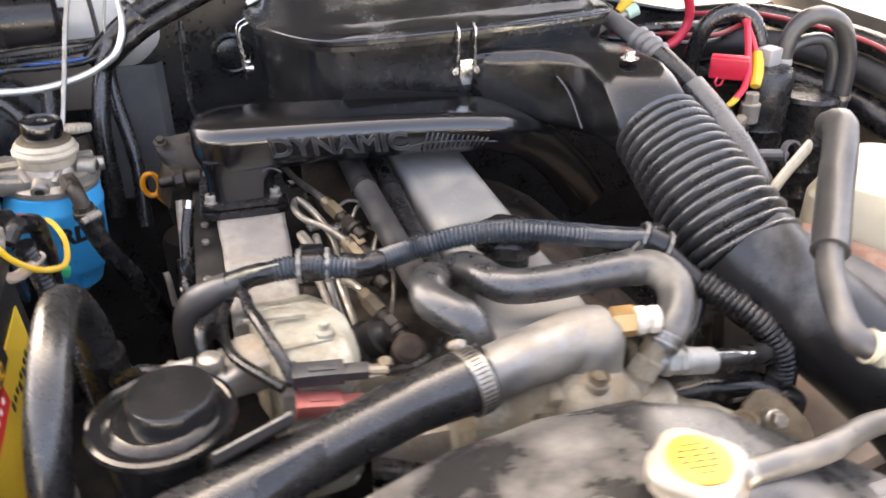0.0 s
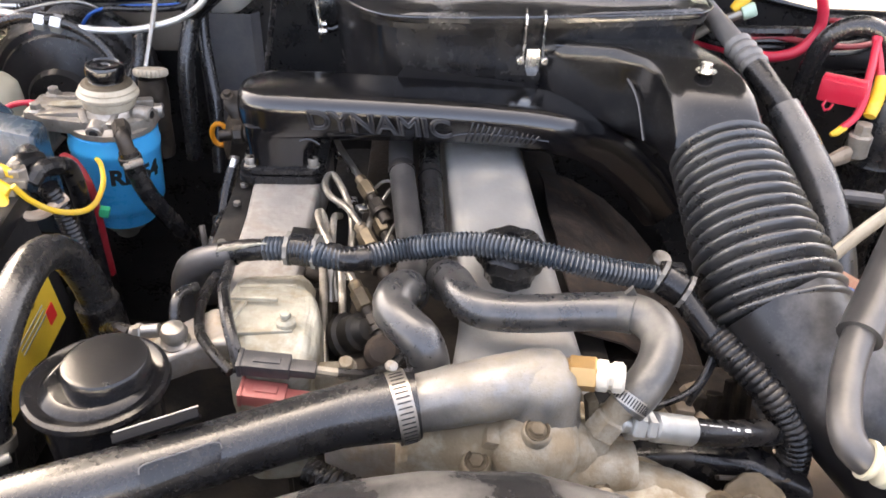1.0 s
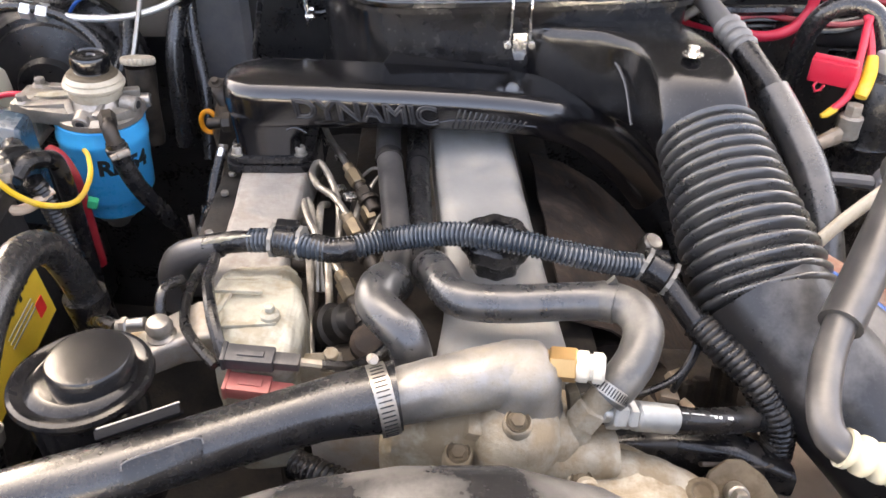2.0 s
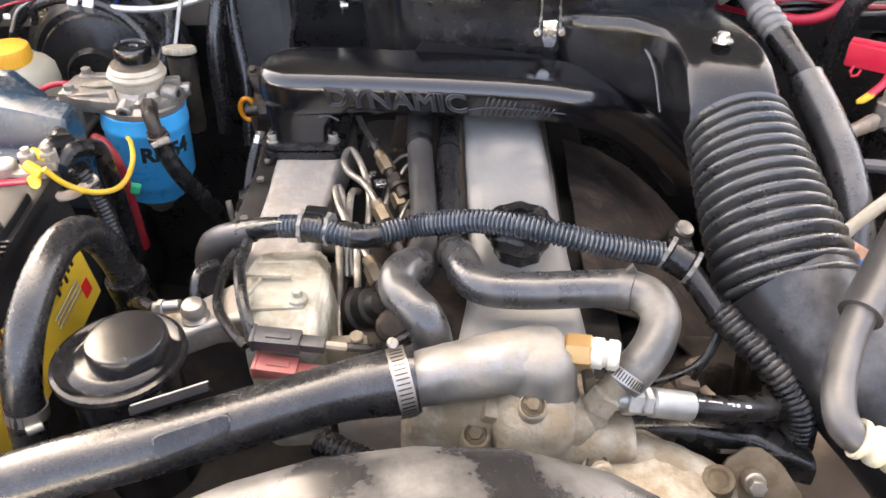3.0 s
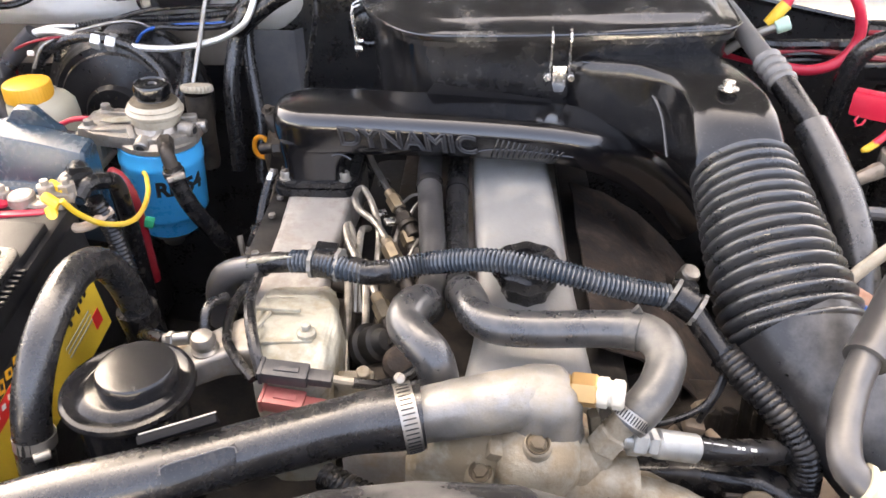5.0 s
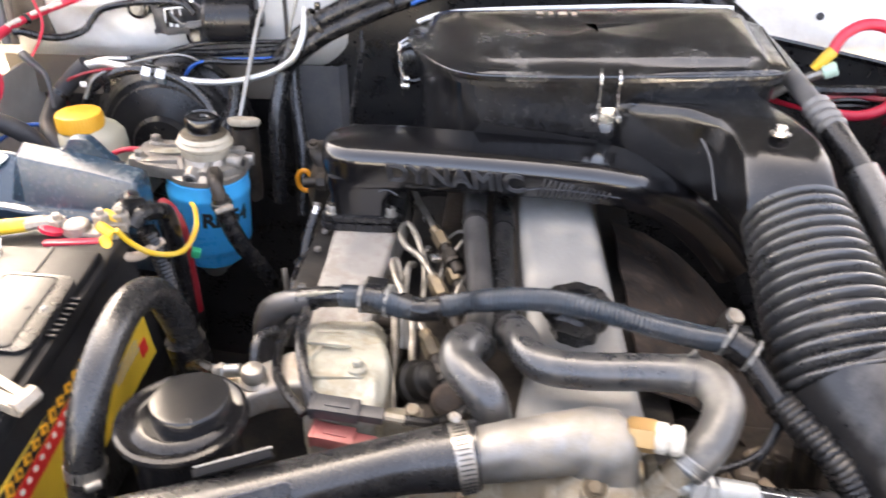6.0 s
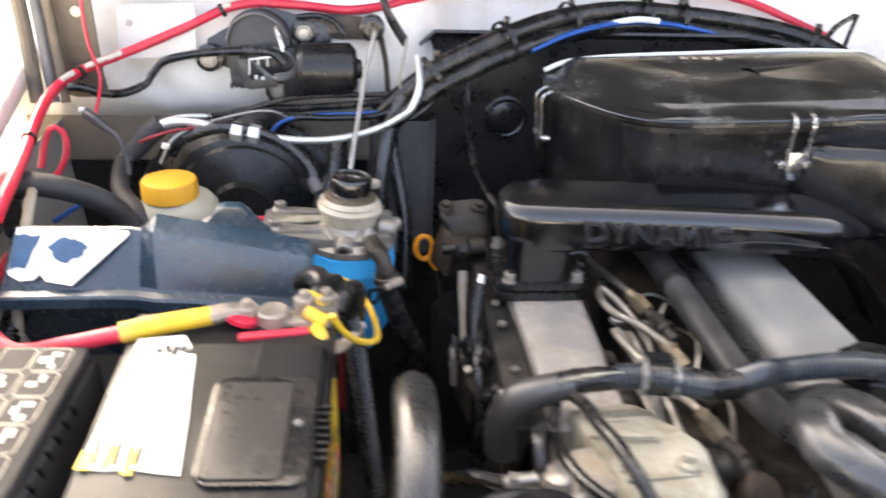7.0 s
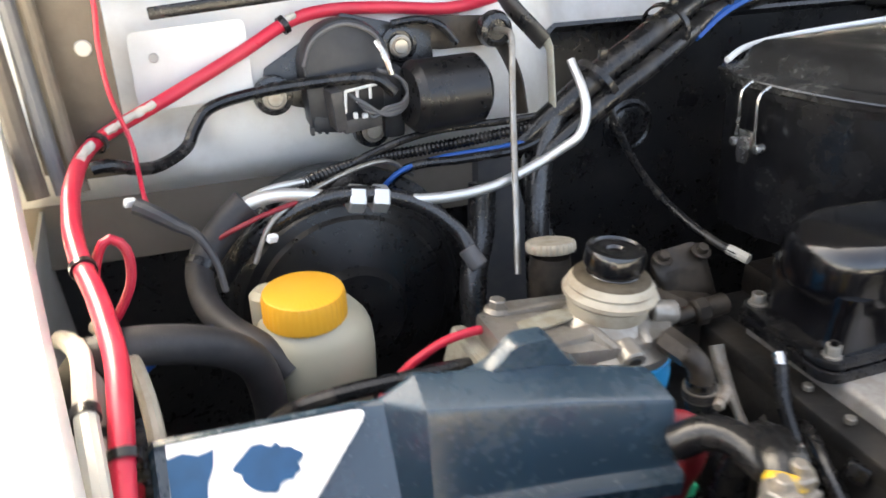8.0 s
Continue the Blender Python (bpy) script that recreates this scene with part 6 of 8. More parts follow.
for k, (pts, r, mt, lb) in enumerate((
        ([(0.70, 1.08, 1.10), (0.78, 1.02, 1.112), (0.84, 0.94, 1.106), (0.885, 0.84, 1.092), (0.90, 0.72, 1.07)], 0.016, M_TAPE, "thick black taped loom along the inner fender"),
        ([(0.70, 1.06, 1.06), (0.78, 1.00, 1.075), (0.84, 0.92, 1.070), (0.89, 0.80, 1.045), (0.90, 0.70, 1.02)], 0.019, M_MATTHOSE, "dull black hose along the inner fender"),
        ([(0.72, 1.05, 1.02), (0.79, 0.98, 1.035), (0.85, 0.88, 1.020), (0.89, 0.78, 0.99)], 0.021, M_TAPE, "black hose low along the inner fender"),
        ([(0.66, 1.00, 1.125), (0.72, 0.97, 1.130), (0.78, 0.93, 1.122), (0.84, 0.86, 1.108), (0.87, 0.78, 1.085)], 0.0034, M_DARKRED, "dark red wire along the inner fender"))):
    b = bm_new()
    tube(b, pts, r, 12, 0.01)
    solo("fender_loom", b, mt, lb, "wiring loom")
fuse = thing("inline_fuse", (0.608, 0.83, 1.06), "red plastic inline fuse holder on red wires", "fuse holder")
b = bm_new()
box(b, (0.6085, 0.8295, 1.1015), (0.046, 0.013, 0.026), (6, 0, -33), bev=0.002)
box(b, (0.6085, 0.8295, 1.1150), (0.044, 0.009, 0.004), (6, 0, -33), bev=0.001)
part("holder", b, M_RED, fuse)
for pts in ([(0.652, 0.868, 1.148), (0.645, 0.856, 1.138), (0.638, 0.840, 1.126), (0.630, 0.824, 1.112), (0.627, 0.815, 1.098), (0.620, 0.808, 1.082), (0.606, 0.803, 1.070)],
            [(0.648, 0.869, 1.149), (0.650, 0.858, 1.136), (0.649, 0.842, 1.122), (0.646, 0.830, 1.112)]):
    b = bm_new()
    tube(b, pts, 0.0042, 10)
    part("wire", b, M_RED, fuse)
b = bm_new()
tube(b, [(0.609, 0.804, 1.0715), (0.600, 0.801, 1.066), (0.594, 0.800, 1.064)], [0.0046, 0.0042, 0.0025], 8)
part("wire_end", b, M_YSLEEVE, fuse, "yellow crimped wire end")
b = bm_new()
tube(b, [(0.6475, 0.833, 1.117), (0.645, 0.824, 1.106), (0.638, 0.812, 1.094), (0.632, 0.804, 1.084)], [0.0060, 0.0076, 0.0076, 0.0064], 12)
part("yellow_sleeve", b, M_YSLEEVE, fuse, "yellow heat-shrink sleeve")
b = bm_new()
tube(b, [(0.596, 0.832, 1.090), (0.592, 0.830, 1.083), (0.598, 0.828, 1.079), (0.603, 0.829, 1.087)], 0.0016, 6)
part("cap_strap", b, M_RED, fuse)
clampt = thing("earth_clamp", (0.62, 0.80, 1.03), "corroded metal cable clamp on the canister's bracket", "clamp")
b = bm_new()
hexa(b, (0.627, 0.799, 1.064), (0.627, 0.799, 1.078), 0.009)
rod(b, (0.627, 0.799, 1.040), (0.627, 0.799, 1.066), 0.0125)
weather(b, 0.0008, 120, 1)
part("nut", b, M_CORR, clampt)
b = bm_new()
tube(b, [(0.628, 0.800, 1.046), (0.610, 0.793, 1.042), (0.592, 0.783, 1.040), (0.575, 0.772, 1.038)], [0.011, 0.010, 0.009, 0.008], 10, flat=0.7)
weather(b, 0.0010, 120, 1)
part("jaw", b, M_BROWNPIPE, clampt)
looped = thing("red_battery_cable", (0.60, 0.98, 1.06), "red cable curling beside the air box, with a yellow sleeve", "cable")
b = bm_new()
tube(b, [(0.545, 0.980, 1.162), (0.556, 0.985, 1.182), (0.580, 0.988, 1.194), (0.610, 0.990, 1.188), (0.636, 0.990, 1.160), (0.646, 0.990, 1.122), (0.628, 0.985, 1.094), (0.595, 0.980, 1.084), (0.560, 0.985, 1.086), (0.525, 1.00, 1.09), (0.49, 1.03, 1.09)], 0.0068, 12)
part("cable", b, M_RED, looped)
b = bm_new()
tube(b, [(0.528, 0.978, 1.142), (0.537, 0.979, 1.152), (0.547, 0.980, 1.165)], [0.0055, 0.0075, 0.0075], 12)
part("sleeve", b, M_YSLEEVE, looped, "yellow crimp sleeve")
sv = thing("service_valve", (0.53, 0.975, 1.12), "small metal service valve with a pale green cap", "valve")
b = bm_new()
tube(b, [(0.488, 0.985, 1.105), (0.508, 0.980, 1.122), (0.528, 0.976, 1.134), (0.540, 0.974, 1.140)], 0.0058, 12)
part("stem", b, M_SILVER, sv)
b = bm_new()
rod(b, (0.538, 0.974, 1.139), (0.553, 0.972, 1.146), 0.0088, seg=16)
part("cap", b, M_GREENCAP, sv, "pale green plastic cap")
for k, (mt, dz) in enumerate(((M_TAPE, 0.0), (M_TAPE, -0.012), (M_TAPE, -0.02), (M_DARKRED, -0.008))):
    b = bm_new()
    tube(b, [(0.485, 1.00 + 0.01 * k, 1.12 + dz), (0.54, 0.985, 1.115 + dz), (0.60, 1.0, 1.11 + dz), (0.70, 1.03 - 0.01 * k, 1.10 + dz), (0.80, 1.05, 1.10)], 0.004 + 0.003 * (k == 0), 8)
    solo("wire", b, mt, ("black taped wire", "thin black wire", "thin black wire", "thin dark red wire")[k] + " behind the air box", "wire")
tank = thing("coolant_tank", (0.70, 0.60, 0.82), "aged ivory plastic coolant tank", "tank")
b = bm_new()
loft(b, [section((0.675, 0.605, z), w, d, 0.035, (0.8, 0.5, 0), (-0.5, 0.8, 0), 6) for z, w, d in ((0.82, 0.13, 0.10), (0.83, 0.16, 0.13), (0.93, 0.17, 0.14), (1.03, 0.17, 0.14), (1.05, 0.15, 0.12), (1.058, 0.11, 0.09))])
part("bottle", b, M_TANK, tank)
b = bm_new()
tube(b, [(0.62, 0.54, 0.97), (0.65, 0.53, 0.962), (0.70, 0.51, 0.955), (0.74, 0.53, 0.955)], 0.003, 6)
part("strap", b, M_INK, tank)
b = bm_new()
tube(b, [(0.515, 0.615, 1.012), (0.55, 0.64, 1.026), (0.59, 0.665, 1.040), (0.63, 0.69, 1.05)], 0.010, 10, flat=0.5)
solo("pale_stay", b, M_CREAM, "pale painted metal stay between the hose and canister", "stay")
b = bm_new()
tube(b, [(0.56, 0.73, 1.03), (0.60, 0.735, 1.025), (0.64, 0.735, 1.02)], 0.007, 10)
band(b, (0.648, 0.735, 1.02), (0.3, -1, 0.3), 0.014, 0.008, 0.003)
solo("ring_bracket", b, M_GREYPLUG, "grey metal pipe bracket with a ring", "bracket")
b = bm_new()
box(b, (0.578, 0.560, 0.985), (0.20, 0.03, 0.04), (15, 8, -48), bev=0.004)
solo("rusty_bracket", b, M_BOARD, "flaking red-brown painted steel bracket", "bracket")
b = bm_new()
tube(b, [(0.520, 0.612, 1.005), (0.535, 0.580, 1.010), (0.558, 0.548, 1.003), (0.588, 0.510, 0.985), (0.60, 0.48, 0.95), (0.585, 0.455, 0.90)], 0.0085, 12)
solo("blue_hose", b, M_BLUEWIRE, "blue plastic pipe under the breather hose", "hose")
b = bm_new()
box(b, (0.640, 0.60, 0.7045), (0.20, 0.17, 0.028), (0, 0, 12), bev=0.004)
weather(b, 0.0012, 30, 2)
solo("tan_board", b, M_TAN, "dusty tan board lying on the chassis rail", "board")

# ---- fuel filter ----
ff = thing("fuel_filter", (-0.19, 0.845, 0.87), "fuel filter with blue canister and primer pump", "fuel filter")
FT = Matrix.Translation((-0.181, 0.846, 1.112)) @ Matrix.Rotation(radians(4.0), 4, "Y")


def fpart(name, bb, mt, parent, label=""):
    """A piece of the filter, built round its own leaning axis, heights down from the knob's top."""
    bmesh.ops.transform(bb, verts=bb.verts, matrix=FT)
    return part(name, bb, mt, parent, label)


b = bm_new()
lathe(b, [(0.030, -0.184), (0.036, -0.186), (0.0385, -0.174), (0.0425, -0.166), (0.0475, -0.158), (0.0475, -0.096), (0.0488, -0.093), (0.0488, -0.087), (0.0475, -0.084), (0.0475, -0.072), (0.043, -0.070)], (0, 0, 0), (0, 0, 1), 48)
canister = fpart("canister", b, M_BLUE, ff, "bright blue painted canister")
b = bm_new()
lathe(b, [(0.011, -0.214), (0.013, -0.212), (0.013, -0.202), (0.022, -0.200), (0.026, -0.186)], (0, 0, 0), (0, 0, 1), 24)
fpart("drain_cap", b, M_SILVER, ff)
b = bm_new()
m = Matrix.Translation((0, 0, -0.114)) @ Matrix.Rotation(radians(43), 4, "Z") @ Matrix(((1, 0, 0, 0), (0, 0, -1, -0.0478), (0, 1, 0, 0), (0, 0, 0, 1)))
lettering(b, "RD54", 0.0250, m, 0.0004, wrap=0.0478, bold=0.045)
fpart("lettering", b, M_INK, canister, "bold black letters and digits")
b = bm_new()
lathe(b, [(0.036, -0.071), (0.0470, -0.070), (0.0470, -0.064), (0.036, -0.058), (0.028, -0.050), (0.025, -0.046)], (0, 0, 0), (0, 0, 1), 40)
prism(b, [(-0.085, -0.022), (-0.060, -0.034), (0.0, -0.040), (0.032, -0.030), (0.048, -0.01), (0.048, 0.022), (0.02, 0.036), (-0.06, 0.038), (-0.085, 0.026)], (0, 0, -0.069), (1, 0, 0), (0, 1, 0), 0.016, 0.003)
head = fpart("head", b, M_FILTERHEAD, ff, "dirty die-cast filter head")
for p in ((-0.072, -0.018), (-0.070, 0.026)):
    b = bm_new()
    rod(b, (*p, -0.060), (*p, -0.050), 0.0090, bev=0.25)
    rod(b, (*p, -0.051), (*p, -0.044), 0.006, seg=6)
    fpart("mounting_bolt", b, M_FILTERHEAD, head)
for c, sz, rt in (((-0.044, -0.022, -0.052), (0.050, 0.012, 0.006), (0, -6, 4)), ((-0.046, 0.020, -0.052), (0.050, 0.006, 0.006), (0, -6, -4)), ((-0.046, 0.000, -0.053), (0.045, 0.004, 0.004), (0, -5, 0)), ((0.028, 0.012, -0.050), (0.030, 0.012, 0.014), (0, 0, 20)), ((-0.072, 0.005, -0.080), (0.020, 0.05, 0.030), (0, 0, 0)), ((-0.02, -0.028, -0.054), (0.008, 0.022, 0.012), (20, 0, 30)), ((0.012, -0.026, -0.054), (0.007, 0.024, 0.012), (20, 0, -10))):
    b = bm_new()
    box(b, c, sz, rt, 0.003)
    fpart("rib", b, M_FILTERHEAD, head)
for p, q, r0 in (((-0.004, -0.030, -0.058), (-0.004, -0.046, -0.062), 0.0090), ((0.030, -0.008, -0.050), (0.048, -0.012, -0.050), 0.0085), ((0.036, 0.015, -0.058), (0.052, 0.018, -0.058), 0.008)):
    b = bm_new()
    rod(b, p, q, r0)
    prt = fpart("port", b, M_FILTERHEAD, head)
    b = bm_new()
    d = (V(q) - V(p)).normalized()
    rod(b, V(q) - d * 0.001, V(q) + d * 0.0006, r0 * 0.55, seg=14)
    fpart("bore", b, M_INK, prt)
b = bm_new()
lathe(b, [(0.024, -0.052), (0.0275, -0.046), (0.0285, -0.038), (0.0318, -0.035), (0.0322, -0.0320), (0.0302, -0.0305), (0.0290, -0.0285), (0.0296, -0.0268), (0.0282, -0.0248), (0.0262, -0.0225), (0.020, -0.0215)], (0, 0, 0), (0, 0, 1), 40)
fpart("primer_base", b, M_CREAM, ff, "cream rubber primer base")
b = bm_new()
lathe(b, [(0.0264, -0.0222), (0.0240, -0.0200), (0.0205, -0.0190), (0.0175, -0.0185)], (0, 0, 0), (0, 0, 1), 40)
fpart("stained_collar", b, M_MUD, ff, "brown oil-stained collar")
b = bm_new()
box(b, (-0.094, 0.004, -0.092), (0.012, 0.066, 0.052), (0, 10, 6), bev=0.004)
box(b, (-0.086, 0.004, -0.071), (0.022, 0.058, 0.006), (0, 0, 4), bev=0.002)
weather(b, 0.0006, 90, 1)
fpart("mounting_bracket", b, M_PUMP, ff, "tan pressed mounting bracket")
b = bm_new()
prism(b, [(-0.026, -0.006), (-0.010, -0.009), (0.020, -0.004), (0.024, 0.004), (0.008, 0.009), (-0.012, 0.006), (-0.024, 0.004)], (-0.040, 0.002, -0.0515), (1, 0, 0.08), (0, 1, 0), 0.002, 0.0006)
fpart("bare_pad", b, M_PUMP, head, "bare cream-coloured cast pad")
b = bm_new()
lathe(b, [(0.0175, -0.028), (0.0200, -0.026), (0.0200, -0.021), (0.0175, -0.018), (0.0175, -0.015), (0.0203, -0.013), (0.0203, -0.004), (0.0190, -0.001), (0.0160, 0.0), (0.0150, -0.0018), (0.0065, -0.0022), (0.005, -0.004), (0.002, -0.004)], (0, 0, 0), (0, 0, 1), 40)
fpart("primer_knob", b, M_GLOSSBLACK, ff, "black plunger knob")
b = bm_new()
hexa(b, (0.022, -0.036, -0.052), (0.030, -0.056, -0.056), 0.009)
tube(b, [(0.028, -0.050, -0.054), (0.032, -0.060, -0.058), (0.035, -0.063, -0.066), (0.037, -0.063, -0.078)], 0.0080, 12)
fpart("outlet_elbow", b, M_OILY, ff)
hose("fuel_hose", [(-0.1497, 0.783, 1.040), (-0.148, 0.783, 1.022), (-0.138, 0.783, 0.990), (-0.125, 0.79, 0.958), (-0.112, 0.805, 0.92), (-0.10, 0.83, 0.86)], 0.0100, M_TAPE, "black fuel hose dropping past the blue filter")
worm_clamp((-0.149, 0.783, 1.031), (0.12, 0, -1), 0.0103, (0.6, -0.8, 0), "small bright clamp on the fuel hose", 0.008)
dp = thing("brake_valve", (-0.172, 0.953, 0.95), "dull metal valve with a cream cap behind the filter", "valve")
b = bm_new()
lathe(b, [(0.012, 0), (0.014, 0.01), (0.015, 0.05), (0.017, 0.075), (0.0175, 0.09), (0.016, 0.104)], (-0.172, 0.953, 0.950), (0, 0, 1), 24)
part("body", b, M_OILY, dp)
b = bm_new()
lathe(b, [(0.014, -0.003), (0.0185, -0.002), (0.0198, 0.0), (0.0198, 0.0045), (0.0185, 0.0065), (0.012, 0.0072), (0.004, 0.0072)], (-0.172, 0.953, 1.058), (0.03, 0.24, 0.97), 96, lobes=(24, 0.03))
part("cap", b, M_CREAM, dp, "ribbed cream cap, slightly tilted")
of = thing("oil_filter", (-0.056, 0.892, 0.76), "black oil filter canister with white lettering", "oil filter")
b = bm_new()
lathe(b, [(0.034, 0), (0.038, 0.004), (0.038, 0.170), (0.034, 0.177), (0.01, 0.178)], (-0.056, 0.892, 0.76), (0, 0, 1), 32)
can = part("canister", b, M_OILCAN, of)
b = bm_new()
m = Matrix.Translation((-0.056, 0.892, 0.896)) @ Matrix.Rotation(radians(-24), 4, "Z") @ Matrix(((1, 0, 0, 0), (0, 0, -1, -0.0384), (0, 1, 0, 0), (0, 0, 0, 1))) @ Matrix.Rotation(radians(90), 4, "Z")
lettering(b, "Oil Filter", 0.0125, m, 0.0003)
part("lettering", b, M_INKGREY, can)

# dipstick
dip = thing("dipstick", (-0.09, 0.95, 0.90), "dipstick with a bright orange ring pull", "dipstick")
b = bm_new()
ring = [(-0.100 + 0.0115 * math.cos(a) * 0.85, 0.956, 0.9775 + 0.0150 * math.sin(a)) for a in (2 * math.pi * k / 16 for k in range(17))]
tube(b, ring, 0.0034, 8, 0.003)
tube(b, [(-0.095, 0.956, 0.9645), (-0.089, 0.955, 0.9565), (-0.083, 0.954, 0.950)], 0.0046, 8)
part("ring_pull", b, M_ORANGE, dip)
b = bm_new()
tube(b, [(-0.083, 0.954, 0.950), (-0.078, 0.95, 0.92), (-0.07, 0.94, 0.86)], 0.0035, 8)
part("tube", b, M_DARK, dip)
b = bm_new()
tube(b, [(-0.052, 0.815, 1.006), (-0.058, 0.80, 0.985), (-0.060, 0.775, 0.96), (-0.056, 0.75, 0.93), (-0.05, 0.74, 0.88)], 0.006, 10)
solo("vacuum_hose", b, M_PLASTIC, "thin black hose beside the manifold", "hose")
b = bm_new()
rod(b, (-0.050, 0.822, 1.012), (-0.053, 0.812, 1.002), 0.0055)
solo("vacuum_stub", b, M_CHROME, "bright metal hose stub beside the manifold", "fitting")

# ---- battery ----
BT = pose(-0.270, 0.520, 1.056, 9, 0, -2)


def bbox(name, c, size, mt, parent, label="", rot=(0, 0, 0), bev=0.002):
    bb = bm_new()
    box(bb, c, size, rot, bev)
    bmesh.ops.transform(bb, verts=bb.verts, matrix=BT)
    return part(name, bb, mt, parent, label)


bat = thing("battery", (-0.270, 0.535, 0.86), "dusty black car battery with labels and clamped terminals", "battery")
body = bbox("case", (0, 0, -0.105), (0.146, 0.262, 0.176), M_BATT, bat, bev=0.004)
bbox("lid", (0, 0, -0.012), (0.152, 0.268, 0.018), M_BATT, bat, bev=0.005)
bbox("raised_deck", (0, -0.012, -0.001), (0.140, 0.205, 0.012), M_BATT, bat, bev=0.003)
bbox("seam", (0.024, 0.074, 0.0054), (0.0024, 0.034, 0.0016), M_INK, bat, bev=0)
bbox("seam", (0.0267, -0.0755, 0.0054), (0.0024, 0.070, 0.0016), M_INK, bat, bev=0)
b = bm_new()
prism(b, rrect(0.069, 0.090, 0.012), (0.0345, 0.007, 0.004), (1, 0, 0), (0, 1, 0), 0.005, 0.001)
bmesh.ops.transform(b, verts=b.verts, matrix=BT)
part("vent_frame", b, M_PLASTIC, bat)
b = bm_new()
prism(b, rrect(0.0480, 0.080, 0.005), (0.0285, 0.0065, 0.0088), (1, 0, 0), (0, 1, 0), 0.0010, 0.0003)
bmesh.ops.transform(b, verts=b.verts, matrix=BT)
vent = part("vent_panel", b, M_PANEL, bat, "glossy smoked vent panel")
b = bm_new()
ol = rrect(0.0495, 0.082, 0.006, 4)
tube(b, [BT @ V((0.0285 + x, 0.0065 + y, 0.0092)) for x, y in ol + ol[:1]], 0.0009, 6, 0.004)
part("vent_rim", b, M_STRIP, vent)
b = bm_new()
rod(b, BT @ V((0.0445, 0.0104, 0.0090)), BT @ V((0.0445, 0.0104, 0.0103)), 0.0026, seg=16)
part("vent_hole", b, M_INK, vent)
b = bm_new()
rod(b, BT @ V((0.0590, 0.0108, 0.0070)), BT @ V((0.0590, 0.0108, 0.0100)), 0.0032, seg=16, bev=0.3)
part("boss", b, M_GREYPLUG, bat)
for k in range(8):
    bbox("grip_rib", (0.0740, -0.012 + k * 0.0062, 0.0005), (0.010, 0.0028, 0.004), M_BATT, bat, bev=0.0008)
b = bm_new()
prism(b, [(-0.0683, -0.0215), (-0.055, -0.0240), (-0.040, -0.0228), (-0.022, -0.0262), (-0.0082, -0.0277), (-0.0128, 0.020), (-0.0197, 0.0755), (-0.0250, 0.0868), (-0.0305, 0.0968), (-0.0440, 0.0950), (-0.0621, 0.0926), (-0.0655, 0.050), (-0.0662, 0.010)], (0, 0, 0.0056), (1, 0, 0), (0, 1, 0), 0.0012)
bmesh.ops.transform(b, verts=b.verts, matrix=BT)
lab = part("top_label", b, M_PAPER, bat, "torn white printed label")
for k, (mt, wd) in enumerate(((M_LABELYEL, 0.008), (M_LABELYEL, 0.006), (M_LABELYEL, 0.006))):
    bbox("label_mark", (-0.066 + 0.013 * k, -0.017 + 0.003 * (k % 2), 0.0072), (wd, 0.014 + 0.004 * k, 0.0006), mt, lab, "", (0, 0, -6 + 5 * k), 0)
    bbox("label_mark", (-0.061 + 0.013 * k, -0.010 - 0.002 * k, 0.0072), (0.004, 0.020 - 0.003 * k, 0.0005), M_OILY, lab, "", (0, 0, 8 - 5 * k), 0)
for k in range(5):
    bbox("label_mark", (-0.045 + 0.0055 * k, 0.080 + 0.002 * (k % 2), 0.0072), (0.0045, 0.005 + 0.002 * (k % 3), 0.0006), M_INK, lab, "", (0, 0, 25 - 14 * k), 0)
for k in range(6):
    bbox("label_bar", (-0.044 + 0.002 * (k % 2), 0.062 - 0.010 * k, 0.0071), (0.012 + 0.005 * (k % 3), 0.0016, 0.0004), M_INKGREY, lab, "", (0, 0, -6), 0)
side = bbox("side_label", (0.0736, -0.01, -0.100), (0.0014, 0.24, 0.100), M_LABELYEL, bat, "yellow printed side label", bev=0)
bbox("red_stripe", (0.0746, -0.05, -0.052 - 0.021), (0.001, 0.155, 0.018), M_LABELRED, side, "red stripe", (3, 0, 0), 0)
bbox("black_stripe", (0.0745, -0.04, -0.034 - 0.021), (0.0008, 0.19, 0.014), M_INK, side, "", (3, 0, 0), 0)
for k in range(12):
    tall = 0.0125 if k in (0, 5, 11) else 0.0085
    bbox("brand_shape", (0.0752, -0.118 + k * 0.0138, -0.037 + 0.0008 * k - 0.021), (0.0008, 0.0088, tall), M_YELLOW, side, "", (-24, 0, 0), 0.0)
    bbox("brand_shape", (0.0757, -0.1175 + k * 0.0138, -0.037 + 0.0008 * k - 0.021), (0.0006, 0.0030, tall * 0.45), M_INK, side, "", (-24, 0, 0), 0.0)
for k in range(14):
    bbox("brand_shape", (0.0752, -0.12 + k * 0.0105, -0.053 + 0.0007 * k - 0.021), (0.0008, 0.0048, 0.0045), M_PAPER, side, "", (-24, 0, 0), 0.0)
for k in range(8):
    bbox("print_bar", (0.0747, 0.030 + k * 0.0085, -0.066 - (0.004 if k in (3, 5) else 0) - 0.021), (0.0008, 0.0042, 0.0085 if k in (0, 3, 5) else 0.0055), M_INK, side, "", (0, 0, 0), 0)
for k in range(3):
    bbox("print_bar", (0.0747, 0.060, -0.085 - 0.006 * k - 0.021), (0.0006, 0.05, 0.0015), M_INKGREY, side, "", (0, 0, 0), 0)
bbox("red_corner", (0.0747, 0.092, -0.125), (0.0006, 0.014, 0.018), M_LABELRED, side, "", (0, 0, 0), 0)

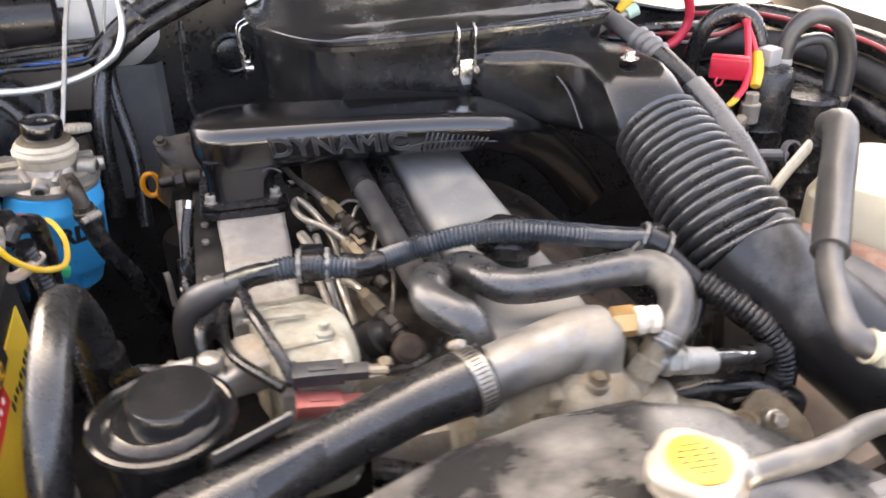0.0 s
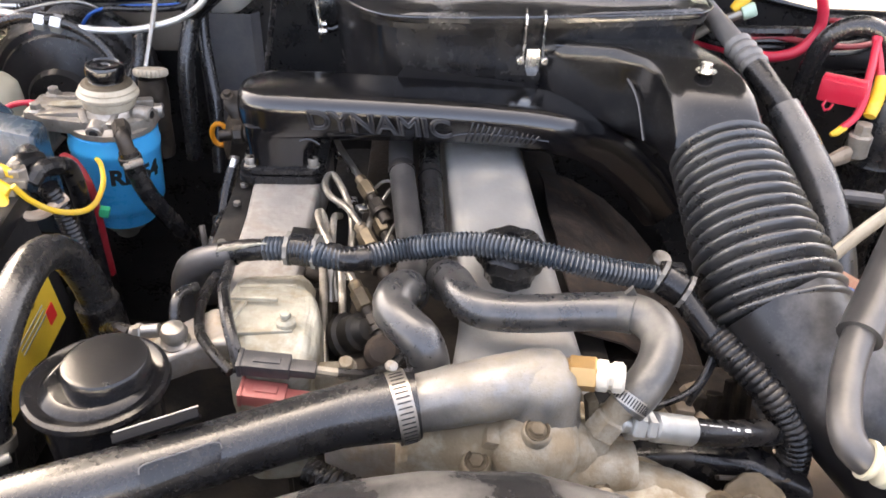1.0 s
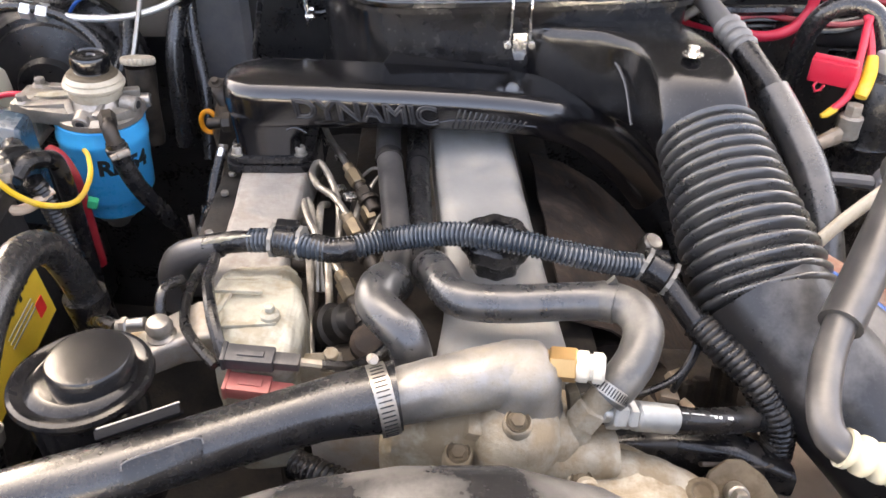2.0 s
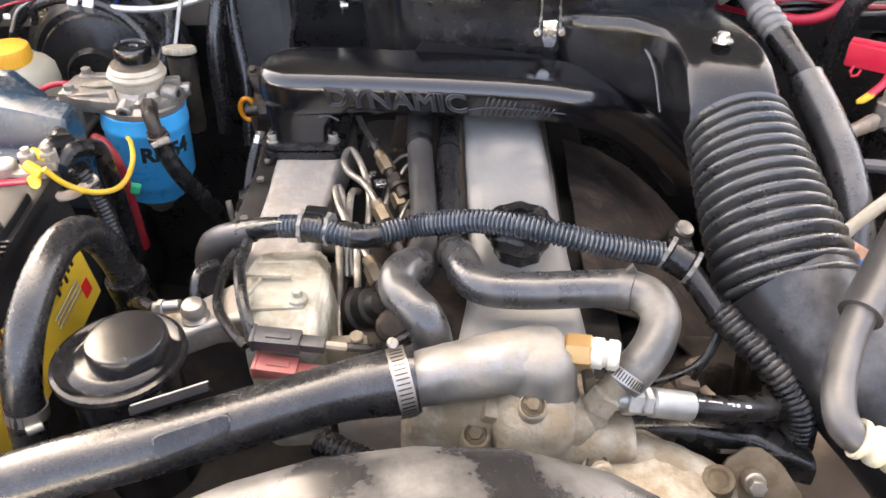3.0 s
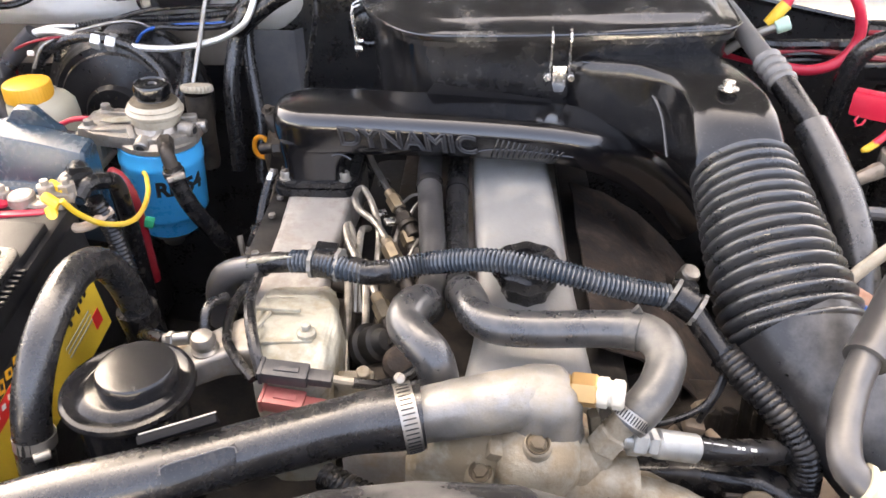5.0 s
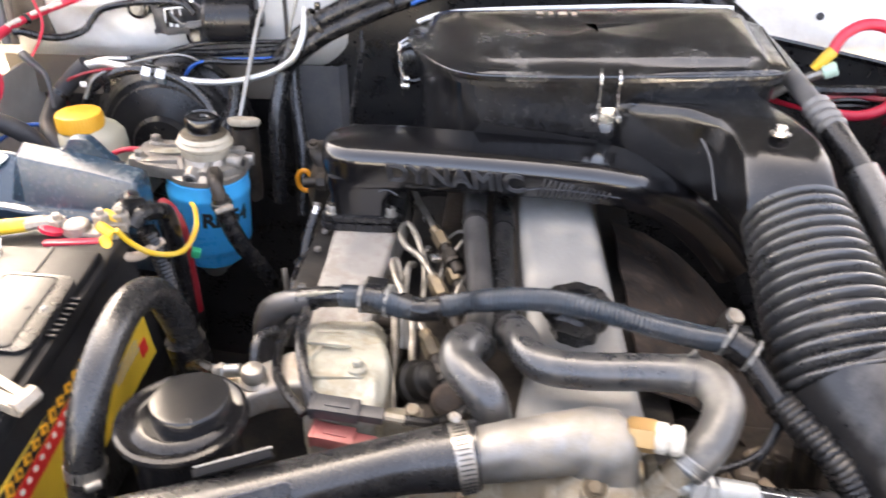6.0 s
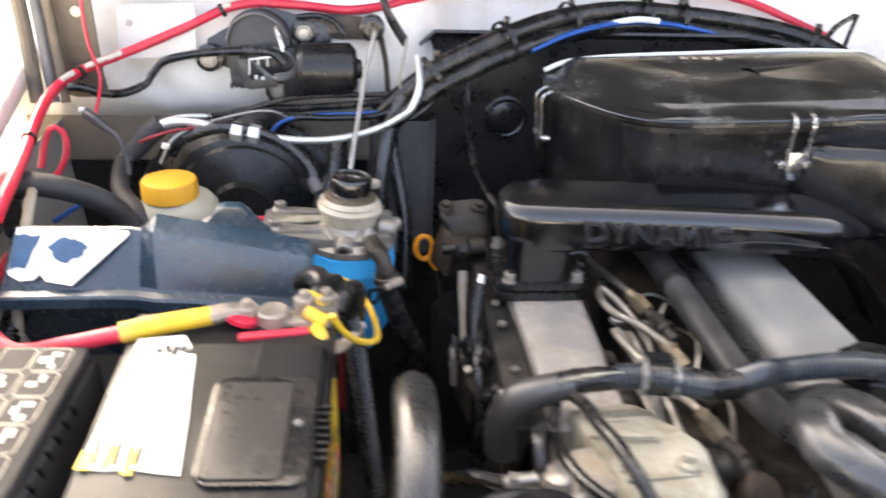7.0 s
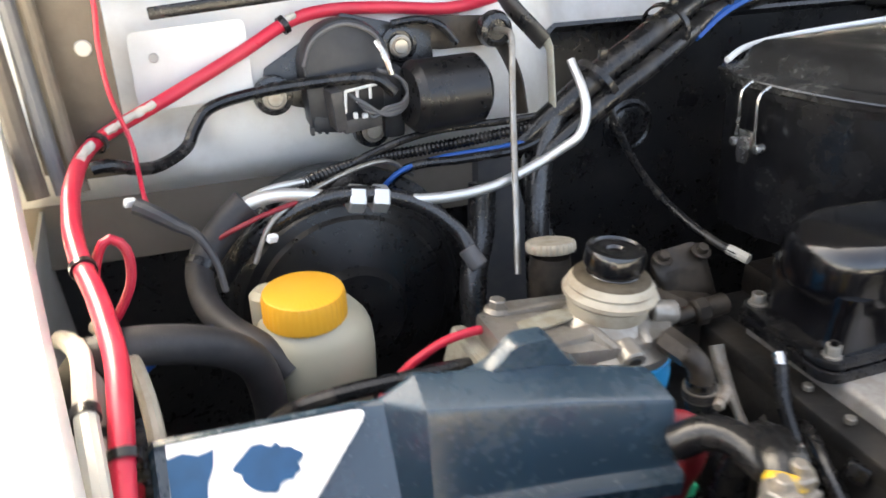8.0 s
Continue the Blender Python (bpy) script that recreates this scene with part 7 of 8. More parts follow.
# positive terminal with its cables
term = thing("battery_terminal", (-0.24, 0.648, 1.06), "corroded positive clamp with bolts and ring terminals", "terminal")
b = bm_new()
rod(b, (-0.238, 0.644, 1.062), (-0.238, 0.644, 1.082), 0.0125, seg=20)
part("post_clamp", b, M_CORR, term)
b = bm_new()
box(b, (-0.228, 0.645, 1.070), (0.070, 0.020, 0.010), (0, -4, -4), bev=0.003)
box(b, (-0.205, 0.650, 1.076), (0.028, 0.018, 0.012), (0, 10, 20), bev=0.003)
part("clamp_bar", b, M_CORR, term)
for x, y, z in ((-0.257, 0.646, 1.078), (-0.214, 0.648, 1.084), (-0.198, 0.655, 1.082)):
    b = bm_new()
    hexa(b, (x, y, z - 0.008), (x, y, z + 0.006), 0.0085)
    rod(b, (x, y, z + 0.004), (x, y, z + 0.011), 0.004)
    part("nut", b, M_CORR, term)
b = bm_new()
box(b, (-0.236, 0.627, 1.068), (0.052, 0.009, 0.008), (0, 0, 8), bev=0.002)
part("red_cover", b, M_RED, term, "red plastic terminal cover")
b = bm_new()
lathe(b, [(0.010, 0), (0.0145, 0.002), (0.0145, 0.006), (0.010, 0.008)], (-0.262, 0.645, 1.072), (0.3, 0, 1), 20)
part("red_washer", b, M_RED, term)
for k, (p, q) in enumerate((((-0.213, 0.640, 1.082), (-0.197, 0.634, 1.075)), ((-0.206, 0.632, 1.074), (-0.198, 0.622, 1.064)), ((-0.214, 0.656, 1.086), (-0.198, 0.652, 1.082)))):
    b = bm_new()
    rod(b, p, q, 0.0054, seg=10)
    part("ring_sleeve", b, M_YSLEEVE, term, "yellow crimp sleeve")
b = bm_new()
for k, pts in enumerate(([(-0.192, 0.660, 1.07), (-0.186, 0.672, 1.078), (-0.178, 0.690, 1.072)], [(-0.205, 0.655, 1.080), (-0.200, 0.670, 1.086), (-0.192, 0.686, 1.080)])):
    tube(b, pts, 0.0085, 10)
part("boot", b, M_TAPE, term)
b = bm_new()
tube(b, [(-0.193, 0.633, 1.082), (-0.186, 0.640, 1.064), (-0.173, 0.653, 1.045), (-0.160, 0.675, 1.032), (-0.159, 0.705, 1.025), (-0.166, 0.745, 1.024), (-0.180, 0.780, 1.025), (-0.192, 0.800, 1.022)], 0.0028, 10)
solo("yellow_wire", b, M_YSLEEVE, "bright yellow wire looping in front of the filter", "wire")
b = bm_new()
tube(b, [(-0.206, 0.632, 1.072), (-0.196, 0.638, 1.050), (-0.185, 0.655, 1.042), (-0.172, 0.675, 1.048)], 0.005, 10)
solo("tan_wire", b, M_TAN, "faded tan wire at the battery terminal", "wire")
for k, (pts, r, mt, lb) in enumerate((([(-0.222, 0.712, 1.066), (-0.210, 0.702, 1.078), (-0.203, 0.688, 1.080), (-0.200, 0.670, 1.078)], 0.0095, M_TAPE, "short black cable from the cover to the terminal"),
                                      ([(-0.200, 0.745, 1.050), (-0.189, 0.740, 1.046), (-0.182, 0.742, 1.020), (-0.186, 0.752, 0.975), (-0.19, 0.76, 0.90)], 0.0070, M_DARKRED, "dark red cable dropping beside the battery"),
                                      ([(-0.178, 0.690, 1.072), (-0.176, 0.705, 1.060), (-0.178, 0.715, 1.02), (-0.18, 0.72, 0.96), (-0.18, 0.72, 0.88)], 0.0085, M_TAPE, "black taped cable beside the battery"),
                                      ([(-0.182, 0.668, 1.062), (-0.178, 0.672, 1.040), (-0.174, 0.675, 1.00), (-0.168, 0.672, 0.95), (-0.16, 0.66, 0.88)], 0.0085, M_TAPE, "black ribbed tube beside the battery"))):
    b = bm_new()
    tube(b, pts, r, 12, wave=(0.005, 0.0009) if k == 3 else None)
    solo("battery_cable" if k < 3 else "wiring_conduit", b, mt, lb, "cable")
b = bm_new()
box(b, (-0.176, 0.752, 0.985), (0.012, 0.010, 0.010), (0, 20, 10), bev=0.002)
solo("green_plug", b, M_GREEN, "small green plug among the cables", "plug")
# negative clamp
neg = thing("battery_terminal", (-0.237, 0.44, 1.03), "pale corroded negative clamp on the battery's front", "terminal")
b = bm_new()
rod(b, (-0.237, 0.4486, 1.035), (-0.237, 0.4486, 1.064), 0.0125, seg=24)
band(b, (-0.237, 0.4486, 1.0545), (0, 0, 1), 0.0122, 0.012, 0.0045)
part("post_clamp", b, M_CORR, neg)
b = bm_new()
box(b, (-0.206, 0.436, 1.052), (0.052, 0.012, 0.010), (0, 6, -18), bev=0.003)
box(b, (-0.200, 0.446, 1.052), (0.045, 0.009, 0.009), (0, 6, -24), bev=0.003)
part("clamp_bar", b, M_CORR, neg)
b = bm_new()
hexa(b, (-0.184, 0.424, 1.050), (-0.178, 0.446, 1.050), 0.0075)
part("nut", b, M_CORR, neg)

# red main cable
rc = thing("red_main_cable", (-0.45, 0.75, 0.95), "thick red battery cable with a yellow sleeve", "cable")
b = bm_new()
tube(b, [(-0.342, 0.623, 1.076), (-0.385, 0.628, 1.064), (-0.437, 0.650, 1.045), (-0.478, 0.698, 1.048), (-0.491, 0.742, 1.074), (-0.489, 0.785, 1.101), (-0.489, 0.823, 1.115), (-0.498, 0.88, 1.121), (-0.507, 0.92, 1.124), (-0.513, 0.965, 1.132), (-0.511, 1.01, 1.146), (-0.495, 1.058, 1.157), (-0.44, 1.088, 1.176),
         (-0.38, 1.113, 1.199), (-0.335, 1.130, 1.218), (-0.30, 1.135, 1.224), (-0.25, 1.14, 1.222), (-0.19, 1.14, 1.217), (-0.14, 1.15, 1.222), (-0.09, 1.165, 1.232), (0.0, 1.20, 1.245), (0.10, 1.215, 1.243), (0.18, 1.215, 1.243), (0.28, 1.215, 1.24), (0.36, 1.212, 1.226), (0.42, 1.20, 1.205), (0.47, 1.18, 1.185)], [0.0064] * 10 + [0.0060] + [0.0054] * 16, 14, 0.008)
part("cable", b, M_RED, rc)
for pts in ([(-0.506, 1.030, 1.151), (-0.499, 1.050, 1.155)], [(-0.488, 1.062, 1.159), (-0.470, 1.072, 1.165), (-0.452, 1.082, 1.171)], [(-0.343, 1.127, 1.215), (-0.335, 1.130, 1.218), (-0.329, 1.131, 1.2195)]):
    b = bm_new()
    tube(b, [V(p) + V((0, -0.0030, 0.0034)) for p in pts], 0.0030, 10, 0.003)
    weather(b, 0.0014, 220, 1)
    part("worn_tape", b, M_BOTTLE, rc, "grubby white tape, worn through")
b = bm_new()
tube(b, [(-0.345, 0.623, 1.076), (-0.315, 0.630, 1.079), (-0.283, 0.639, 1.080)], [0.0080, 0.0078, 0.0072], 14)
part("sleeve", b, M_YSLEEVE, rc, "yellow heat-shrink sleeve")
b = bm_new()
tube(b, [(-0.284, 0.639, 1.080), (-0.272, 0.643, 1.081), (-0.255, 0.648, 1.080)], [0.0066, 0.006, 0.005], 10, flat=1.4)
part("lug", b, M_CORR, rc)
for c, ax in (((-0.506, 0.915, 1.1235), (-0.2, 1, 0.1)), ((-0.495, 1.056, 1.156), (0.4, 0.8, 0.2)), ((-0.340, 1.128, 1.216), (0.8, 0.2, 0.4)), ((-0.489, 0.77, 1.093), (0.05, 0.8, 0.5))):
    b = bm_new()
    band(b, c, ax, 0.0064, 0.005, 0.0016)
    part("cable_tie", b, M_TAPE, rc)
b = bm_new()
tube(b, [(-0.508, 0.935, 1.085), (-0.502, 0.945, 1.112), (-0.493, 0.948, 1.126), (-0.483, 0.948, 1.118), (-0.483, 0.945, 1.098), (-0.492, 0.94, 1.080), (-0.505, 0.935, 1.065)], 0.0034, 10)
solo("red_wire", b, M_RED, "short red wire bent in a hook by the fender", "wire")
b = bm_new()
tube(b, [(-0.476, 1.050, 1.36), (-0.478, 1.055, 1.26), (-0.481, 1.057, 1.225), (-0.480, 1.057, 1.190), (-0.472, 1.055, 1.155), (-0.470, 1.035, 1.135), (-0.468, 1.01, 1.124), (-0.462, 0.99, 1.122)], 0.0018, 8)
solo("red_wire", b, M_RED, "thin red wire hanging from the cowl", "wire")

# ---- blue-grey cover behind the battery ----
sh = thing("splash_cover", (-0.36, 0.75, 0.95), "blue-grey moulded plastic cover with a worn white label", "cover")
b = bm_new()
secs = []
for x, yb, zt, yr, zr, yf, zf in ((-0.480, 0.785, 1.083, 0.782, 1.082, 0.738, 1.045), (-0.477, 0.785, 1.087, 0.781, 1.086, 0.736, 1.049), (-0.44, 0.782, 1.089, 0.776, 1.088, 0.737, 1.049), (-0.378, 0.776, 1.091, 0.771, 1.090, 0.738, 1.048), (-0.3665, 0.774, 1.092, 0.766, 1.091, 0.738, 1.047), (-0.3640, 0.774, 1.093, 0.765, 1.091, 0.738, 1.047),
                                  (-0.3500, 0.768, 1.106, 0.746, 1.099, 0.7355, 1.046), (-0.3480, 0.768, 1.108, 0.744, 1.099, 0.735, 1.046), (-0.325, 0.767, 1.104, 0.741, 1.096, 0.733, 1.046), (-0.27, 0.765, 1.096, 0.734, 1.090, 0.726, 1.046), (-0.217, 0.756, 1.087, 0.725, 1.083, 0.717, 1.046), (-0.214, 0.755, 1.084, 0.727, 1.080, 0.720, 1.046)):
    secs.append([(x, yb + 0.004, 0.955), (x, yb, zt - 0.005), (x, yb - 0.0012, zt - 0.0012), (x, yb - 0.005, zt), (x, yr + 0.003, zr + 0.0015), (x, yr + 0.0006, zr + 0.0002), (x, yr - 0.0008, zr - 0.0026), (x, yf + 0.0006, zf + 0.003), (x, yf - 0.001, zf + 0.0002), (x, yf - 0.008, zf - 0.0016), (x, yf - 0.010, zf - 0.004), (x, yf - 0.010, zf - 0.013), (x, yf - 0.006, zf - 0.014), (x, yf + 0.004, zf - 0.010), (x, yb - 0.006, 0.957)])
loft(b, secs)
part("shell", b, M_BLUETANK, sh, angle=24)
b = bm_new()
prism(b, [(-0.038, -0.012), (-0.030, -0.0005), (-0.023, 0.0005), (-0.017, 0.0030), (-0.012, 0.0075), (-0.0075, 0.0135), (-0.004, 0.0165), (0.0, 0.0175), (0.014, 0.0170), (0.018, 0.0140), (0.024, 0.0055), (0.031, -0.004), (0.037, -0.0085), (0.040, -0.014)], (-0.290, 0.772, 1.100), (1, 0.03, 0), (0, -0.12, 1), 0.012, 0.0022)
part("raised_tab", b, M_BLUETANK, sh)
LU, LV = (1, -0.05, 0.01), (0, 0.73, 0.68)
b = bm_new()
prism(b, [(-0.0050, -0.0068), (-0.0030, -0.0030), (-0.0040, -0.0012), (-0.0080, -0.0004), (-0.060, 0.0006), (-0.100, 0.001), (-0.102, -0.042), (-0.092, -0.048), (-0.080, -0.047), (-0.075, -0.041), (-0.070, -0.048), (-0.047, -0.052)], (-0.371, 0.7695, 1.0900), LU, LV, 0.0010)
lb = part("label", b, M_PAPER, sh, "peeling white label with blue patches")
blob = [(-0.054 + 0.0125 * (1 + 0.10 * math.sin(2 * a + 2) + 0.09 * math.sin(5 * a) + 0.08 * math.sin(11 * a)) * math.cos(a) * 1.15, -0.019 + 0.0115 * (1 + 0.12 * math.sin(3 * a + 1) + 0.08 * math.sin(7 * a) + 0.07 * math.sin(12 * a)) * math.sin(a)) for a in (2 * math.pi * k / 40 for k in range(40))]
edge = [(-0.1005, -0.006), (-0.093, -0.0045), (-0.086, -0.007), (-0.0785, -0.0055), (-0.0800, -0.014), (-0.0835, -0.021), (-0.0850, -0.030), (-0.0875, -0.037), (-0.095, -0.0355), (-0.1012, -0.038)]
for pts in (blob, edge):
    b = bm_new()
    prism(b, pts, V((-0.371, 0.7695, 1.0900)) + V((0, -0.68, 0.73)) * 0.0008, LU, LV, 0.0007)
    part("blue_patch", b, M_BLUEINK, lb)

# ---- fuse box ----
fb = thing("fuse_box", (-0.405, 0.51, 0.95), "black fuse box with a moulded lid of square cells", "fuse box")
FX = pose(-0.405, 0.512, 1.056, 4, 0, -3)


def fuse_part(name, bb, mt, parent, label=""):
    """A piece of the fuse box, built round its own leaning lid."""
    bmesh.ops.transform(bb, verts=bb.verts, matrix=FX)
    return part(name, bb, mt, parent, label)


b = bm_new()
box(b, (0, 0, -0.058), (0.074, 0.226, 0.10), bev=0.008)
fuse_part("body", b, M_FUSE, fb)
b = bm_new()
box(b, (0, 0, -0.002), (0.066, 0.222, 0.012), bev=0.005)
lidf = fuse_part("lid", b, M_FUSE, fb)
for i in range(2):
    for j in range(8):
        cx, cy = -0.0125 + 0.0250 * i, 0.0925 - 0.0262 * j
        ol = rrect(0.0228, 0.0238, 0.003, 3)
        b = bm_new()
        prism(b, rrect(0.0216, 0.0226, 0.0026, 3), (cx, cy, 0.0042), (1, 0, 0), (0, 1, 0), 0.0008)
        cell = fuse_part("cell", b, M_FUSE, lidf)
        b = bm_new()
        tube(b, [(cx + x, cy + y, 0.0048) for x, y in ol + ol[:1]], 0.0007, 6, 0.003)
        fuse_part("cell_rim", b, M_RING, cell)
        if (i, j) != (0, 0):
            b = bm_new()
            for q in range(2 + (i + j) % 2):
                wd, hg = 0.004 + 0.0025 * ((i + 2 * j + q) % 3), 0.0050 + 0.002 * ((j + q) % 2)
                box(b, (cx - 0.0035 + 0.0055 * ((q + i) % 2), cy + 0.0055 - 0.0062 * q, 0.0053), (wd, hg, 0.0005), (0, 0, 4 * q), bev=0)
            fuse_part("print_bar", b, M_INKGREY, cell)
b = bm_new()
for k in range(12):
    box(b, (0.0360, -0.095 + 0.014 * k, -0.012), (0.005, 0.003, 0.007), bev=0.0008)
fuse_part("grip_ribs", b, M_STRIP, fb)

# ---- brake booster and reservoir ----
bo = thing("brake_booster", (-0.32, 1.05, 0.90), "black brake servo drum with a rolled rim", "brake servo")
b = bm_new()
lathe(b, [(0.105, 0), (0.112, 0.004), (0.115, 0.03), (0.118, 0.034), (0.118, 0.042), (0.112, 0.046), (0.107, 0.050), (0.103, 0.056), (0.101, 0.062), (0.0985, 0.064), (0.097, 0.068), (0.094, 0.072), (0.086, 0.074), (0.083, 0.078), (0.075, 0.080), (0.045, 0.088), (0.040, 0.096), (0.01, 0.098)], (-0.318, 1.110, 0.985), (0, -1, 0.05), 56)
part("drum", b, M_SERVO, bo)
b = bm_new()
tube(b, [(-0.43, 1.03, 1.03), (-0.40, 1.015, 1.075), (-0.36, 1.01, 1.100), (-0.32, 1.01, 1.106), (-0.27, 1.01, 1.092), (-0.235, 1.0, 1.065), (-0.225, 0.985, 1.045)], 0.0070, 12)
part("vacuum_pipe", b, M_RUBBER, bo)
b = bm_new()
rod(b, (-0.230, 0.99, 1.052), (-0.222, 0.98, 1.038), 0.008)
part("pipe_end", b, M_GREYPLUG, bo)
mc = thing("brake_reservoir", (-0.375, 0.925, 0.93), "white plastic brake fluid bottle with a yellow cap", "reservoir")
b = bm_new()
loft(b, [section((-0.370 + dx, 0.932, z), w, d, min(w, d) * 0.42, (1, 0, 0), (0, 1, 0), 7) for z, dx, w, d in ((0.975, 0, 0.066, 0.066), (0.979, 0, 0.076, 0.076), (0.992, 0, 0.078, 0.078), (0.996, 0, 0.082, 0.082), (1.028, 0, 0.083, 0.083), (1.044, 0, 0.080, 0.080), (1.053, -0.002, 0.070, 0.070), (1.058, -0.004, 0.056, 0.056), (1.062, -0.004, 0.050, 0.050))])
rod(b, (-0.398, 0.944, 1.03), (-0.398, 0.946, 1.072), 0.013, seg=20, bev=0.35)
part("bottle", b, M_TANK, mc)
b = bm_new()
lathe(b, [(0.0280, 0), (0.0292, 0.0015), (0.0288, 0.0175), (0.0276, 0.0208), (0.0262, 0.0216), (0.003, 0.0220)], (-0.376, 0.925, 1.056), (0, 0, 1), 160, lobes=(40, 0.009))
part("cap", b, M_YELLOW, mc, "knurled yellow cap")
b = bm_new()
rod(b, (-0.370, 0.87, 0.925), (-0.33, 1.02, 0.965), 0.022)
part("master_cylinder", b, M_ALU, mc)

# ---- air-conditioning pipe and loose wiring over the servo ----
ac = thing("aluminium_pipe", (-0.25, 1.0, 1.06), "bare aluminium pipe with two hex unions", "pipe")
b = bm_new()
tube(b, [(-0.405, 1.012, 1.106), (-0.385, 1.013, 1.112), (-0.36, 1.012, 1.111), (-0.306, 1.011, 1.100), (-0.25, 1.009, 1.092), (-0.20, 1.014, 1.092), (-0.155, 1.024, 1.101), (-0.130, 1.022, 1.114), (-0.115, 1.017, 1.127), (-0.106, 1.026, 1.146), (-0.104, 1.040, 1.162), (-0.106, 1.058, 1.180)], [0.0056, 0.0056, 0.0052, 0.0048, 0.0046, 0.0045, 0.0044, 0.0044, 0.0044, 0.0044, 0.0042, 0.0038], 14)
part("pipe", b, M_PIPE, ac)
b = bm_new()
tube(b, [(-0.402, 1.016, 1.110), (-0.378, 1.022, 1.115), (-0.350, 1.034, 1.112), (-0.325, 1.048, 1.106)], 0.0030, 12)
part("side_pipe", b, M_PIPE, ac)
for x, z in ((-0.315, 1.1015), (-0.296, 1.0985)):
    b = bm_new()
    hexa(b, (x - 0.0065, 1.0112, z + 0.001), (x + 0.0065, 1.0108, z - 0.0015), 0.0115)
    part("union_nut", b, M_PIPE, ac)
hose("insulated_hose", [(-0.398, 1.012, 1.110), (-0.412, 1.010, 1.099), (-0.430, 1.003, 1.082), (-0.440, 0.992, 1.070), (-0.439, 0.965, 1.058), (-0.428, 0.935, 1.053), (-0.410, 0.910, 1.048), (-0.395, 0.900, 1.030)], [0.0125, 0.0125, 0.0120, 0.0105, 0.0100, 0.0100, 0.0100, 0.0100], M_MATTHOSE, "dark foam-sleeved hose end")
hose("brake_hose", [(-0.530, 0.900, 1.030), (-0.518, 0.868, 1.075), (-0.503, 0.859, 1.095), (-0.485, 0.860, 1.097), (-0.455, 0.868, 1.087), (-0.432, 0.877, 1.072), (-0.416, 0.886, 1.050), (-0.410, 0.890, 1.015), (-0.410, 0.89, 0.96)], 0.0118, M_MATTHOSE, "black rubber hose from the fender to the bottle")
for k, (pts, r, mt, lb) in enumerate((
        ([(-0.474, 0.995, 1.127), (-0.462, 0.987, 1.122), (-0.450, 0.982, 1.114), (-0.437, 0.975, 1.106), (-0.428, 0.962, 1.09), (-0.425, 0.955, 1.07)], [0.0062, 0.0060, 0.0050, 0.0034, 0.0026, 0.0026], M_DARKPLUG, "grey sheathed wire end over the servo"),
        ([(-0.45, 1.03, 1.04), (-0.43, 1.0, 1.085), (-0.40, 0.995, 1.102), (-0.37, 1.005, 1.106), (-0.33, 1.03, 1.102), (-0.31, 1.05, 1.07)], 0.0019, M_DARKRED, "thin dark red wire over the servo"),
        ([(-0.50, 0.92, 1.03), (-0.46, 0.93, 1.052), (-0.43, 0.935, 1.052), (-0.40, 0.93, 1.03), (-0.39, 0.93, 0.99)], 0.0028, M_BLUEWIRE, "thin blue wire beside the fluid bottle"),
        ([(-0.40, 1.05, 1.06), (-0.37, 1.03, 1.105), (-0.30, 1.055, 1.114), (-0.24, 1.065, 1.114), (-0.18, 1.06, 1.120), (-0.12, 1.05, 1.13)], 0.0046, M_TAPE, "black ribbed loom under the wiper motor"),
        ([(-0.30, 1.06, 1.06), (-0.27, 1.055, 1.098), (-0.23, 1.06, 1.106), (-0.18, 1.055, 1.110), (-0.12, 1.045, 1.118)], 0.0024, M_BLUEWIRE, "blue wire beside the loom"),
        ([(-0.35, 1.06, 1.07), (-0.32, 1.05, 1.108), (-0.27, 1.06, 1.124), (-0.22, 1.07, 1.128), (-0.16, 1.06, 1.132), (-0.12, 1.055, 1.136)], 0.0034, M_TAPE, "black wire under the wiper motor"),
        ([(-0.29, 1.07, 1.06), (-0.26, 1.06, 1.100), (-0.21, 1.05, 1.106), (-0.16, 1.045, 1.110), (-0.13, 1.045, 1.12)], 0.0040, M_TAPE, "black wire under the wiper motor"),
        ([(-0.40, 0.99, 1.07), (-0.38, 1.00, 1.10), (-0.33, 1.03, 1.112), (-0.28, 1.05, 1.114), (-0.25, 1.07, 1.09)], 0.0022, M_STEEL, "thin bare metal wire over the servo"),
        ([(-0.500, 1.03, 1.146), (-0.489, 1.032, 1.146), (-0.468, 1.05, 1.134), (-0.452, 1.07, 1.129), (-0.433, 1.088, 1.134), (-0.424, 1.098, 1.146), (-0.410, 1.105, 1.159), (-0.377, 1.105, 1.167), (-0.33, 1.09, 1.175), (-0.28, 1.075, 1.178), (-0.262, 1.07, 1.165)], 0.005, M_TAPE, "black taped wire to the wiper motor"),
        ([(-0.44, 0.85, 1.00), (-0.41, 0.84, 1.040), (-0.38, 0.83, 1.055), (-0.33, 0.835, 1.052), (-0.28, 0.85, 1.040), (-0.24, 0.86, 1.02), (-0.21, 0.87, 0.97)], 0.0055, M_TAPE, "black taped wire behind the cover"),
        ([(-0.36, 0.87, 0.98), (-0.33, 0.865, 1.03), (-0.30, 0.86, 1.055), (-0.27, 0.862, 1.058), (-0.24, 0.875, 1.045), (-0.22, 0.89, 1.00)], 0.0032, M_RED, "short red wire behind the cover"))):
    b = bm_new()
    tube(b, pts, r, 10, wave=(0.004, 0.0008) if k == 3 else None)
    solo("wire", b, mt, lb, "wire")
for c in ((-0.387, 0.972, 1.097), (-0.478, 0.998, 1.129)):
    b = bm_new()
    box(b, c, (0.008, 0.005, 0.006), (20, 10, 30), bev=0.0015)
    solo("wire_clip", b, M_PAPER, "small white wire clip", "clip")
